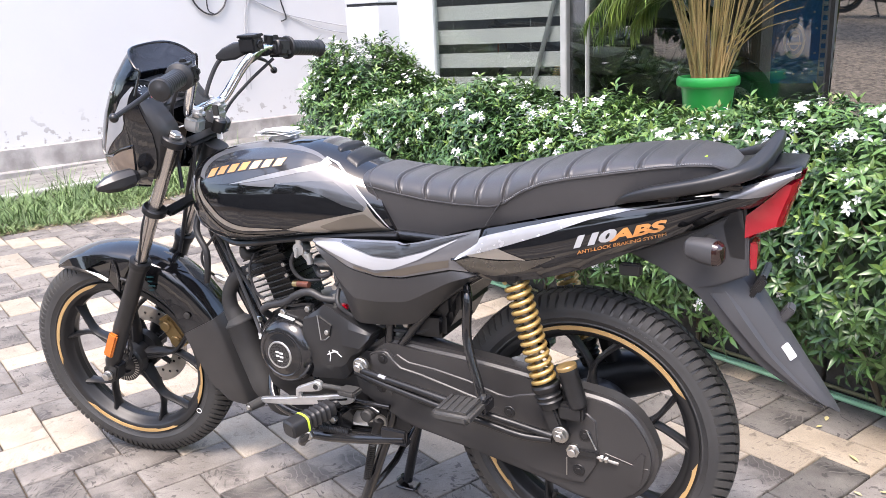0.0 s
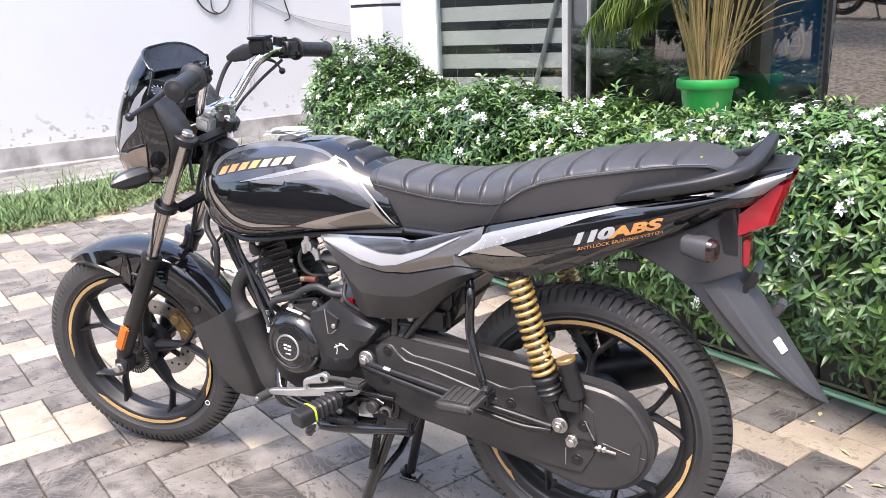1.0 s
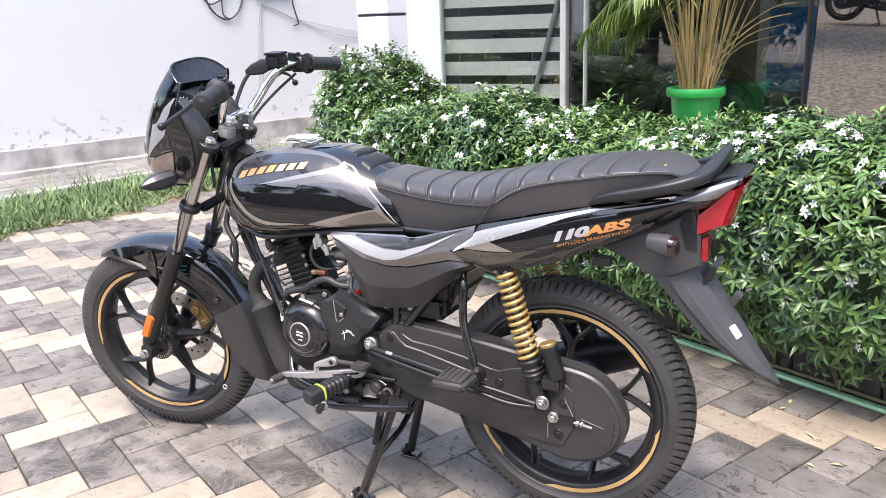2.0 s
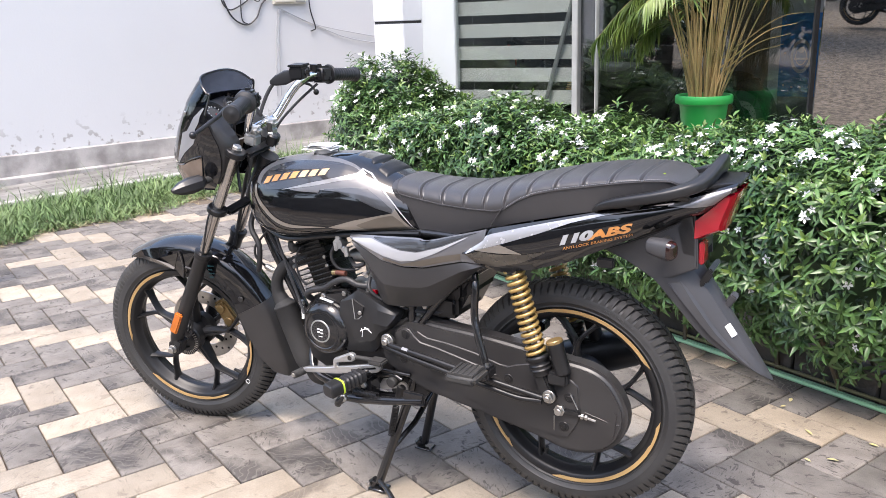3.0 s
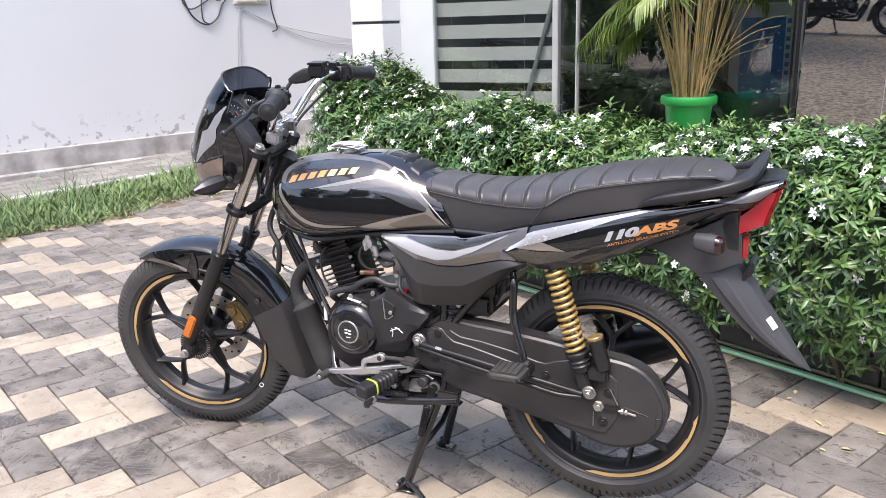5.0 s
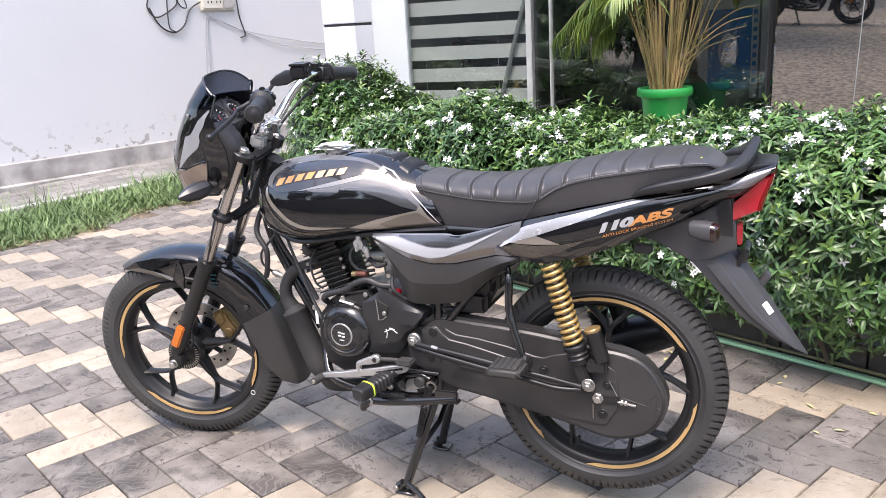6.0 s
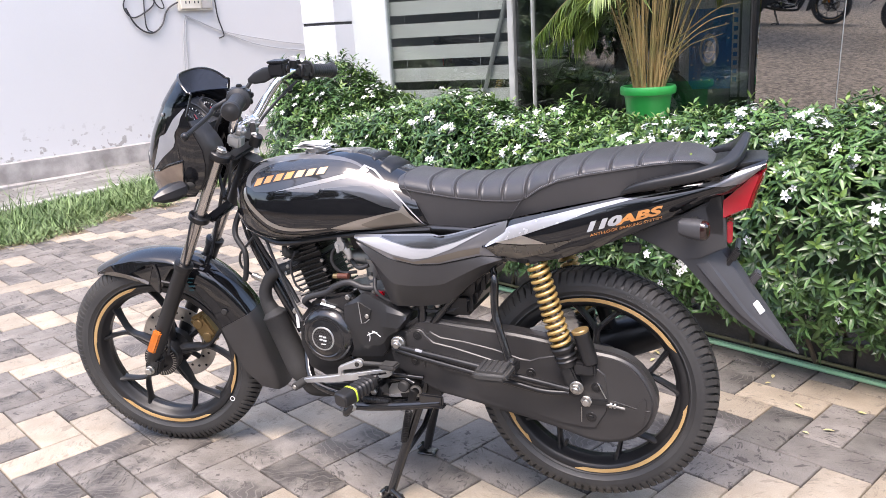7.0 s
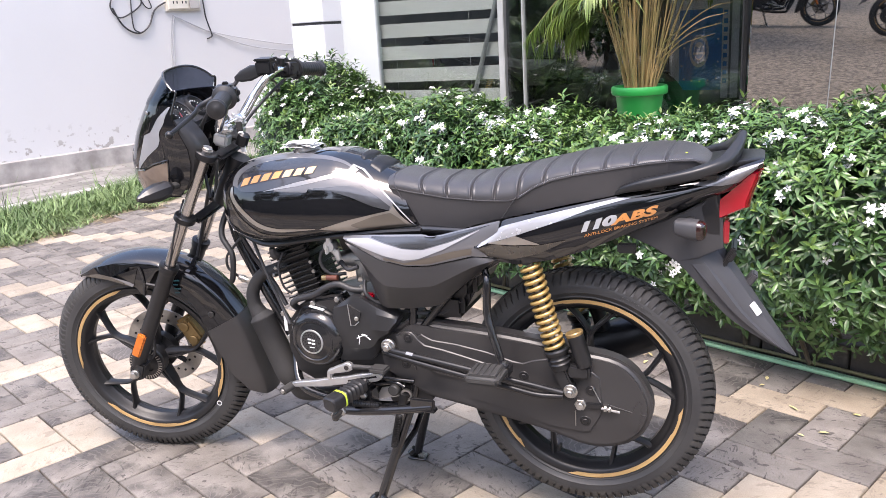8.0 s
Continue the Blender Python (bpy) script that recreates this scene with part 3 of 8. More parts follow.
def plan_slab(name, outline, z0, z1, material, label, category):
    bm = bmesh.new()
    lo, hi = ([bm.verts.new((x, y, z)) for x, y in outline] for z in (z0, z1))
    bm.faces.new(lo[::-1])
    bm.faces.new(hi)
    ring_faces(bm, lo, hi)
    bmesh.ops.recalc_face_normals(bm, faces=bm.faces)
    return structure(name, bm, material, label, category)


veranda = plan_slab("veranda", [(-1.75, 2.46), (-0.585, 2.46), (0.775, 1.83), (0.97, 2.25), (-0.36, 2.87), (-1.75, 2.90)], -0.02, 0.42, plinth_cement, "raised cement base under the showroom front", "base")
column = thing("column", (-1.5, 2.75, 0), "white panelled showroom corner column with a black joint", "column", kind="structure")
COL = Matrix.Translation((-1.443, 2.671, 0)) @ Matrix.Rotation(radians(-12), 4, 'Z')
part("lower_panel", box((-0.262, 0, 0), (0, 0.42, 1.246), 0.004, None, COL), panel_white, column)
part("upper_panel", box((-0.262, 0, 1.262), (0, 0.42, 3.4), 0.004, None, COL), panel_white, column)
part("joint", box((-0.255, 0.007, 1.246), (-0.007, 0.42, 1.262), 0, None, COL), joint_black, column, "black recessed joint")
upright("wall_panel", (-1.42, GLASS_Y, 0.4), (-1.18, GLASS_Y + 0.06, 3.4), panel_grey, "pale grey panel beside the column", "wall panel")
window_1 = thing("window_1", (-0.8, GLASS_Y, 0.42), "tall showroom window in a white frame", "window", kind="structure")
part("pane", box((-1.18, GLASS_Y + 0.02, 0.42), (-0.418, GLASS_Y + 0.03, 3.3)), window_glass, window_1)
part("window_frame", box((-0.414, GLASS_Y - 0.005, 0.42), (-0.380, GLASS_Y + 0.06, 3.3), 0.004), frame_white, window_1)
window_2 = thing("window_2", (0.3, 2.5, 0.42), "wide showroom window pane with a thin bright edge", "window", kind="structure")
FRONT0 = Vector((-0.376, GLASS_Y, 0))


def along_front(a, n, z):
    """A place on the second window, which runs parallel to the planter."""
    return FRONT0 + E1 * a + E2 * n + Vector((0, 0, z))


part("pane", slab(along_front, 0.003, 1.422, 0.02, 0.03, 0.42, 3.3), window_glass, window_2)
part("glazing_bar", slab(along_front, 0.120, 0.129, 0.010, 0.036, 0.42, 3.3, 0.001), frame_white, window_2)
part("black_edge", slab(along_front, 1.422, 1.434, 0.008, 0.04, 0.42, 3.3, 0.002), joint_black, window_2)
window_3 = thing("window_3", (0.9, GLASS_Y, 0.42), "mirror-filmed glass doors, turned and leaned to fit reflections to the camera's view", "window", kind="structure")
# turn of the doors picked so their reflections fit the camera's view
CORNER, CDIR = Vector((*along_front(1.436, 0.012, 0).to_2d(), 0)), Vector((math.cos(radians(35)), math.sin(radians(35)), 0))
CNRM = Vector((-CDIR.y, CDIR.x, 0))


def along_corner(a, n, z):
    return CORNER + CDIR * a + CNRM * n + Vector((0, 0, z))


# lean picked to shift the reflections up in the camera's view
def leaning_pane(a, n, z):
    return along_corner(a, n - 0.052 * (z - 0.3), z)


for a0, a1 in ((0.004, 0.437), (0.441, 1.6), (1.604, 4.4)):
    part("pane", slab(leaning_pane, a0, a1, 0.0, 0.01, 0.05, 3.3), film_glass, window_3)
for a0 in (0.439, 1.602):
    part("seam", slab(leaning_pane, a0 - 0.002, a0 + 0.002, -0.002, 0.0, 0.05, 3.3), pole_grey, window_3)
for w in (window_1, window_2, window_3):
    for c in w.children:
        if c.name.startswith("pane"):
            c.visible_shadow = False
lintel = upright("lintel", (-1.40, GLASS_Y - 0.02, 3.3), (-0.38, 3.1, 3.6), panel_white, "white fascia over the showroom window", "fascia")
structure("lintel_front", slab(along_front, 0.0, 1.43, -0.02, 0.2, 3.3, 3.6, 0.003), panel_white, "white fascia over the wide window", "fascia")
structure("lintel_corner", slab(along_corner, 0, 4.4, -0.02, 0.2, 3.3, 3.6, 0.003), panel_white, "white fascia over the corner doors", "fascia")
structure("wall_east", slab(along_corner, 4.4, 6.5, -0.02, 0.2, 0.0, 3.6, 0.003), panel_white, "plain white end of the showroom front", "wall")


ROOM = [(-1.6, 2.95), (-0.36, 2.95), (0.95, 2.36), (4.3, 4.72), (4.3, 7.2), (-1.6, 7.2)]
plan_slab("floor", ROOM, 0.0, 0.20, room_floor, "dark polished showroom floor", "floor")
ceiling = plan_slab("ceiling", ROOM, 3.4, 3.55, room_paint, "plain dim showroom ceiling", "ceiling")
upright("wall_back", (-1.6, 7.0, 0.20), (6.2, 7.2, 3.4), room_paint, "dim grey back wall of the showroom", "wall")
upright("wall_inner", (-1.6, 3.1, 0.20), (-1.45, 7.0, 3.4), room_paint, "dim grey side wall of the showroom", "wall")

# zebra blind behind the first window
blind = thing("window_blind", (-0.8, 2.93, 0.8), "white zebra roller blind with see-through bands", "blind")
for k in range(13):
    z = 0.744 + 0.1332 * k - 0.0
    if z > 2.4:
        break
    part("band", box((-1.20, 2.928, z), (-0.40, 2.932, z + 0.082)), blind_cloth, blind)
for x in (-1.1, -0.62):
    part("cord", tube([(x, 2.936, 0.7), (x, 2.936, 2.5)], 0.0015, 6), cable_white, blind)
lean = thing("leaning_pole", (-0.76, 2.9, 0.20), "grey metal pole leaning against the window inside", "pole")
part("rod", tube([(-0.763, 2.90, 0.20), (-0.36, 2.905, 1.60)], 0.014, 10), pole_grey, lean)

# ---- showroom inside ----
board = thing("display_board", (0.47, 6.2, 0.20), "blue display board with an oval emblem inside a pale frame", "board")
part("panel", box((0.285, 6.20, 0.50), (0.655, 6.22, 1.215), 0.003), poster_blue, board)
part("border", box((0.655, 6.197, 0.42), (0.715, 6.223, 1.34), 0.003), poster_pale, board, "pale printed side panel")
part("border", box((0.735, 6.205, 0.42), (0.80, 6.223, 1.34), 0.003), poster_pale, board)
part("border", box((0.195, 6.197, 0.42), (0.285, 6.223, 1.34), 0.003), poster_pale, board)
part("border", box((0.285, 6.197, 1.215), (0.655, 6.223, 1.34), 0.003), poster_pale, board)
part("leg", box((0.30, 6.205, 0.20), (0.64, 6.22, 0.50), 0.003), room_paint, board)
for r0, r1 in ((0.066, 0.085), (0.040, 0.046)):
    bm = lathe([(r0, -0.003), (r0, -0.006), (r1, -0.006), (r1, -0.003)], (0.46, 6.20, 0.85), 40)
    bmesh.ops.transform(bm, matrix=Matrix.Translation((0, 0, 0.85)) @ Matrix.Diagonal((1, 1, 1.72, 1)) @ Matrix.Translation((0, 0, -0.85)), verts=bm.verts)
    part("ring", bm, poster_pale, board, "pale oval ring graphic")
part("ring_core", box((0.405, 6.1955, 0.82), (0.515, 6.199, 0.838), 0), poster_pale, board)
part("ring_core", disc((0.46, 6.199, 0.905), (0, -1, 0), 0.026, 0.004, 24), poster_pale, board)
for x, z in ((0.33, 0.60), (0.40, 0.585), (0.47, 0.58), (0.54, 0.585), (0.61, 0.60), (0.625, 0.75), (0.625, 0.95), (0.60, 1.08), (0.31, 0.72), (0.33, 0.88)):
    part("print_dot", disc((x, 6.199, z), (0, -1, 0), 0.0095, 0.003, 12), poster_pale, board)
for k in range(9):
    part("print_bar", box((0.668, 6.1945, 0.56 + 0.075 * k), (0.702, 6.1965, 0.60 + 0.075 * k)), poster_blue, board)
cabinet = thing("counter", (-0.55, 5.6, 0.20), "long low dark wooden counter at the back of the showroom", "counter")
part("top", box((-1.2, 5.3, 0.66), (0.05, 5.9, 0.70), 0.006), bark, cabinet)
part("body", box((-1.15, 5.35, 0.20), (0.0, 5.85, 0.66), 0.004), room_paint, cabinet)

# ---- wall fittings ----
box1 = thing("socket_board", along_wall(3.33, -0.02, 1.49), "cream wiring accessory board with sockets on the wall", "socket")


def wall_box(a0, a1, z0, z1, n0, n1, bev=0.004):
    return slab(along_wall, a0, a1, n0, n1, z0, z1, bev, 2)


part("base_plate", wall_box(3.14, 3.53, 1.495, 1.76, -0.03, 0.0), socket_cream, box1)
part("socket_plate", wall_box(3.16, 3.38, 1.515, 1.63, -0.05, -0.03), socket_cream, box1)
part("switch_plate", wall_box(3.40, 3.51, 1.515, 1.63, -0.045, -0.03), kerb_cement, box1)
for a in (3.21, 3.25, 3.31, 3.35):
    part("socket_hole", wall_box(a, a + 0.012, 1.565, 1.59, -0.052, -0.0495, 0), cable_black, box1)


def wall_wire(name, pts, r, mat, label):
    w = thing(name, along_wall(pts[0][0], -0.02, pts[0][1]), label, "cable", "cables on the wall")
    part("wire", tube([along_wall(a, -0.012 - 0.01 * math.sin(k * 1.3) ** 2, z) for k, (a, z) in enumerate(pts)], r, 8), mat, w)


wall_wire("hanging_cable", [(2.59, 1.54), (2.65, 1.40), (2.74, 1.32), (2.84, 1.30), (2.94, 1.37), (3.02, 1.51), (3.14, 1.58), (3.30, 1.61)], 0.008, cable_black, "black cable looping below the socket board")
wall_wire("hanging_cable", [(2.81, 1.66), (2.66, 1.70), (2.57, 1.56), (2.64, 1.45), (2.77, 1.49), (2.89, 1.58), (2.86, 1.70), (2.75, 1.72)], 0.007, cable_black, "black cable coiled on the wall")
wall_wire("hanging_cable", [(2.79, 1.66), (2.77, 1.46), (2.78, 1.34), (2.84, 1.30)], 0.006, cable_black, "thin black cable hanging down the wall")
wall_wire("hanging_cable", [(2.87, 1.64), (2.93, 1.54), (2.99, 1.54), (2.95, 1.66)], 0.006, cable_black, "short black cable loop")
wall_wire("hanging_cable", [(3.56, 1.75), (3.57, 1.55), (3.585, 1.42), (3.63, 1.25), (3.60, 1.22), (3.57, 1.21)], 0.007, cable_black, "loose black cable end hanging from the board")
wall_wire("clipped_cable", [(3.10, 0.55), (3.13, 0.99), (3.16, 1.25), (3.20, 1.43), (3.24, 1.44), (3.59, 1.29), (4.09, 1.18), (4.67, 1.09), (5.6, 1.0)], 0.0042, cable_white, "pale grey cable clipped across the wall")
wall_wire("clipped_cable", [(3.15, 0.55), (3.165, 0.99), (3.185, 1.25), (3.22, 1.42), (3.30, 1.41), (3.68, 1.25), (4.08, 1.11), (4.66, 1.02), (5.6, 0.92)], 0.0042, cable_white, "second pale grey cable on the wall")

post = thing("post", (-2.82, 0.60, 0), "cream painted round post standing on the paving", "post")
part("shaft", tube([(-2.82, 0.60, -0.01), (-2.82, 0.60, 1.15)], 0.058, 24), socket_cream, post)
part("cap", lathe([(0, 0.02), (0.05, 0.015), (0.064, 0.0), (0.064, -0.02), (0.058, -0.025)], (-2.82, 0.60, 1.16), 24, False, None, (0, 0, 1)), socket_cream, post)

# unseen wall added behind the viewpoint; its dark colour gives reflections a dark band
dull_wall = surface("dull_wall", (0.085, 0.083, 0.072), (0.16, 0.152, 0.132), 0.9, 0, 1.4, 40, 0.5, 0.06, depth=0.006)
reflection_wall = upright("reflection_wall", (-12.0, -7.2, -0.05), (14.0, -7.0, 2.3), dull_wall, "unseen dark wall added to darken reflections on the motorcycle", "wall", 0.01)

# ---- motorcycle ----
bike = thing("motorcycle", (0, 0, 0), "black commuter motorcycle with silver stripes on its centre stand", "motorcycle")
RW, RR = Vector((0.648, 0, 0.339)), 0.2965
FW, FR = Vector((-0.645, 0.004, 0.2995)), 0.3015
HEAD, RAKE = Vector((-0.26, 0, 0.91)), Vector((0.477, 0, 0.879)).normalized()
STEER = Matrix.Translation(HEAD) @ Matrix.Rotation(0.21, 4, RAKE) @ Matrix.Translation(-HEAD)


def fpart(name, bm, material, parent=None, label="", sharp=38):
    """A part that turns with the handlebar."""
    bmesh.ops.transform(bm, matrix=STEER, verts=bm.verts)
    return part(name, bm, material, parent or bike, label, sharp)


def wheel(name, c, R, front):
    """Cast wheel: tyre with tread blocks, rim, gold stripes, hub and five forked spokes."""
    put = fpart if front else part
    hw = 0.044 if not front else 0.042
    tyre = [(0.222, -0.028), (0.232, -hw * 0.80), (0.2345, -hw * 0.88), (0.237, -hw * 0.86), (0.246, -hw * 0.965), (0.2475, -hw), (0.2495, -hw * 0.985), (0.256, -hw), (0.264, -hw * 0.985), (R - 0.0250, -hw * 0.90), (R - 0.0135, -hw * 0.58), (R - 0.0100, 0),
            (R - 0.0135, hw * 0.58), (R - 0.0250, hw * 0.90), (0.264, hw * 0.985), (0.256, hw), (0.236, hw * 0.86), (0.222, 0.028)]
    hoop = put("wheel", lathe([(0.226, -0.034), (0.229, -0.037), (0.2245, -0.0375), (0.2145, -0.035), (0.209, -0.030), (0.206, -0.016), (0.198, -0.008), (0.198, 0.008), (0.206, 0.016), (0.209, 0.030), (0.2145, 0.035), (0.2245, 0.0375), (0.229, 0.037), (0.226, 0.034), (0.215, 0)], c, 96), case_black, bike, "black cast alloy wheel with gold rim stripes")
    put("tyre", lathe(tyre, c, 120, True), tyre_side, hoop, "black tubeless tyre with a block tread")
    # tread blocks
    bm = bmesh.new()
    count = 92 if not front else 104
    for s in (-1, 1):
        for k in range(count):
            for row, (u0, u1) in enumerate(((0.03, 0.50), (0.56, 1.0))):
                a0 = 2 * math.pi * (k + (0.5 if s > 0 else 0) + 0.42 * row) / count
                da = 2 * math.pi / count * (0.88, 0.80)[row]
                rings = []
                for u in np.linspace(u0, u1, 4):
                    lat = s * hw * (0.05 + 0.92 * u)
                    base = float(np.interp(abs(lat) / hw, [0, 0.58, 0.90, 0.985], [R - 0.0066, R - 0.0101, R - 0.0220, R - 0.0320]))
                    a = a0 + (0.07 if row == 0 else 0.035) * u
                    wd = da * (1 - 0.25 * ((u - u0) / (u1 - u0) - 0.4) ** 2)
                    lift = 0.0066 if u < 0.80 else 0.0044
                    rings.append([c + Vector((r_ * math.cos(aa), lat, r_ * math.sin(aa))) for r_, aa in ((base - 0.006, a), (base + lift, a + wd * 0.06), (base + lift, a + wd * 0.94), (base - 0.006, a + wd))])
                loft(rings, True, True, bm)
    put("tread", bm, rubber, hoop, "raised tread blocks", 30)
    # gold stripes on the rim lip
    arcs = [(0.50, 2.08), (4.53, 6.20), (3.22, 3.98)] if not front else [(1.75, 3.28), (3.85, 5.22), (5.72, 6.32)]
    for a, b in arcs:
        bm = bmesh.new()
        rows = []
        for q in np.linspace(a, b, 40):
            e = min(q - a, b - q)
            wd = 0.0085 * min(1, e / 0.10 + 0.05) if e < 0.10 else 0.0085
            step = 0.0022 if 0.10 < b - q < 0.32 else 0
            row = []
            for r_, y_ in ((0.2282 - wd + step, -0.0382), (0.2284, -0.0392), (0.2284, -0.0372), (0.2282 - wd + step, -0.0362)):
                row.append(c + Vector((r_ * math.cos(q), y_, r_ * math.sin(q))))
            rows.append(row)
        loft(rows, True, True, bm)
        put("rim_stripe", bm, gold_stripe, hoop, "gold painted rim stripe")
    # hub
    put("hub", lathe([(0.0, -0.05), (0.045, -0.05), (0.05, -0.045), (0.05, -0.02), (0.036, -0.015), (0.036, 0.015), (0.055, 0.02), (0.055, 0.045), (0.0, 0.05)], c, 32, False), satin_black, hoop)
    # five Y spokes
    off = radians(8) if front else radians(14)
    for k in range(5):
        a = off + k * 2 * math.pi / 5
        bm = bmesh.new()
        d, e = Vector((math.cos(a), 0, math.sin(a))), Vector((-math.sin(a), 0, math.cos(a)))
        fork = c + d * 0.138
        for s in (-1, 1):
            tipp = c + (d * math.cos(0.275) + e * s * math.sin(0.275)) * 0.208
            pts = [c + d * 0.04 + e * s * 0.006, c + d * 0.09 + e * s * 0.004, fork + e * s * 0.004, tipp]
            line = smooth_path(pts, 5)
            rings = []
            for i, p in enumerate(line):
                f = i / (len(line) - 1) * 3
                t = (line[min(i + 1, len(line) - 1)] - line[max(i - 1, 0)]).normalized()
                q = Vector((0, 1, 0)).cross(t)
                wd = float(np.interp(f, [0, 1, 1.8, 2.2, 2.8, 3], [0.0085, 0.0068, 0.0056, 0.0050, 0.0060, 0.0095]))
                dp = float(np.interp(f, [0, 1, 2, 2.7, 3], [0.022, 0.018, 0.014, 0.014, 0.020]))
                rings.append([p + q * wd * x + Vector((0, dp * y, 0)) for x, y in ((-1, -0.55), (-0.35, -1), (0.35, -1), (1, -0.55), (1, 0.55), (0.35, 1), (-0.35, 1), (-1, 0.55))])
            loft(rings, True, True, bm)
        put("spoke", bm, case_black, hoop)
    a = radians(-42 if front else -112)
    put("valve_stem", tube([c + Vector((0.204 * math.cos(a), -0.002, 0.204 * math.sin(a))), c + Vector((0.176 * math.cos(a), -0.012, 0.176 * math.sin(a)))], [0.006, 0.0045], 8), rubber, hoop)
    return hoop


rear_wheel = wheel("rear", RW, RR, False)
front_wheel = wheel("front", FW, FR, True)

# tank
TANK = [(-0.290, 0.838, 0.775, 0.045, 0.806), (-0.280, 0.858, 0.745, 0.078, 0.788), (-0.262, 0.874, 0.722, 0.105, 0.778), (-0.235, 0.886, 0.702, 0.124, 0.770), (-0.19, 0.896, 0.690, 0.140, 0.764),
        (-0.14, 0.903, 0.684, 0.149, 0.760), (-0.08, 0.910, 0.690, 0.152, 0.758), (0.0, 0.917, 0.706, 0.148, 0.757), (0.06, 0.917, 0.716, 0.140, 0.757), (0.11, 0.904, 0.721, 0.130, 0.757),
        (0.16, 0.880, 0.725, 0.117, 0.756), (0.21, 0.862, 0.730, 0.106, 0.756), (0.26, 0.838, 0.735, 0.100, 0.760), (0.31, 0.80, 0.748, 0.096, 0.773)]


def tank_body():
    xs = [s[0] for s in TANK]
    rings = []
    for x in np.linspace(xs[0], xs[-1], 44):
        zt, zb, w, zm = (np.interp(x, xs, [s[k] for s in TANK]) for k in (1, 2, 3, 4))
        ring = []
        for a in np.linspace(0, 2 * math.pi, 56, endpoint=False):
            ca, sa = math.cos(a), math.sin(a)
            p = 0.78 if sa > 0 else 0.46
            y = w * math.copysign(abs(ca) ** p, ca)
            if sa < 0:
                y *= 1 - 0.10 * abs(sa) ** 3
            z = zm + (zt - zm) * abs(sa) ** 0.86 if sa > 0 else zm - (zm - zb) * abs(sa) ** 0.60
            ring.append((x, y, z))
        rings.append(ring)
    bm = loft(rings)
    cut = bmesh.ops.bisect_plane(bm, geom=list(bm.verts) + list(bm.edges) + list(bm.faces), plane_co=(0.200, 0, 0.885), plane_no=Vector((0.150, 0, 0.078)).normalized(), clear_outer=True)
    bmesh.ops.edgeloop_fill(bm, edges=[e for e in cut['geom_cut'] if isinstance(e, bmesh.types.BMEdge)])
    return bm


tank = part("fuel_tank", tank_body(), black_paint, bike, "glossy black fuel tank with grey and silver graphics", 50)
on_tank = skin_of(tank)

# seat
SX = [0.19, 0.206, 0.287, 0.363, 0.401, 0.45, 0.497, 0.521, 0.577, 0.655, 0.698, 0.736, 0.771, 0.804, 0.832, 0.861, 0.885, 0.905, 0.925]
SZT = [0.860, 0.865, 0.856, 0.854, 0.855, 0.863, 0.871, 0.877, 0.888, 0.904, 0.910, 0.914, 0.917, 0.919, 0.919, 0.917, 0.913, 0.905, 0.890]
PX_, PZ = [0.19, 0.238, 0.33, 0.43, 0.50, 0.527, 0.561, 0.60, 0.649, 0.75, 0.80, 0.85, 0.89, 0.925], [0.834, 0.826, 0.8165, 0.8140, 0.8165, 0.824, 0.847, 0.864, 0.876, 0.893, 0.9005, 0.905, 0.903, 0.882]
BX, BZ = [0.19, 0.294, 0.334, 0.476, 0.611, 0.729, 0.825, 0.935], [0.730, 0.735, 0.739, 0.772, 0.806, 0.832, 0.860, 0.892]
WX, WY = [0.19, 0.3, 0.4, 0.5, 0.6, 0.77, 0.84, 0.89, 0.925], [0.092, 0.102, 0.115, 0.128, 0.134, 0.134, 0.124, 0.100, 0.060]
GROOVES = [0.276, 0.342, 0.409, 0.470, 0.526, 0.585, 0.650, 0.715, 0.776, 0.838]


def seat_body():
    rings = []
    steps = set(np.round(np.linspace(0.19, 0.925, 90), 5))
    steps |= {round(g + q, 5) for g in GROOVES for q in (-0.0105, -0.008, -0.0062, -0.0048, -0.0035, -0.0022, -0.0012, 0, 0.0012, 0.0022, 0.0035, 0.0048, 0.0062, 0.008, 0.0105) if g + q < 0.924}
    for x in sorted(steps):
        zt, zp, zb, w = np.interp(x, SX, SZT), np.interp(x, PX_, PZ), np.interp(x, BX, BZ), np.interp(x, WX, WY)
        near = min(abs(x - g) for g in GROOVES)
        dip = max(0.0, 1 - (near / 0.0028) ** 2) - 0.42 * max(0.0, 1 - ((near - 0.0055) / 0.0028) ** 2)
        puff = min([1.0] + [abs(x - g) / 0.031 for g in GROOVES])
        ring = []
        shear = 0.50 * max(0.0, min(1.0, (0.46 - x) / 0.2))
        half = []
        for v in np.linspace(0, 1, 7):
            half.append((w * (0.93 + 0.07 * v), zb + (zp - zb) * v - 0.0, 0))
        for a in np.linspace(0.0, math.pi / 2, 12)[1:]:
            half.append((w * math.cos(a) ** 0.62, zp + (zt - zp) * math.sin(a) ** 0.9, 1))
        for y, z, top in half:
            d = (dip * 0.0034 - 0.0012 * puff) * top
            r = math.hypot(y, (z - zp) * 2) or 1
            ring.append((x + shear * (zt - z), -(y - d * y / r), z - d * (1 if top else 0)))
        ring += [(px, -py, pz) for px, py, pz in ring[-2::-1]]
        rings.append(ring)
    return loft(rings)


seat = part("seat", seat_body(), leather, bike, "black ribbed leatherette dual seat", 60)

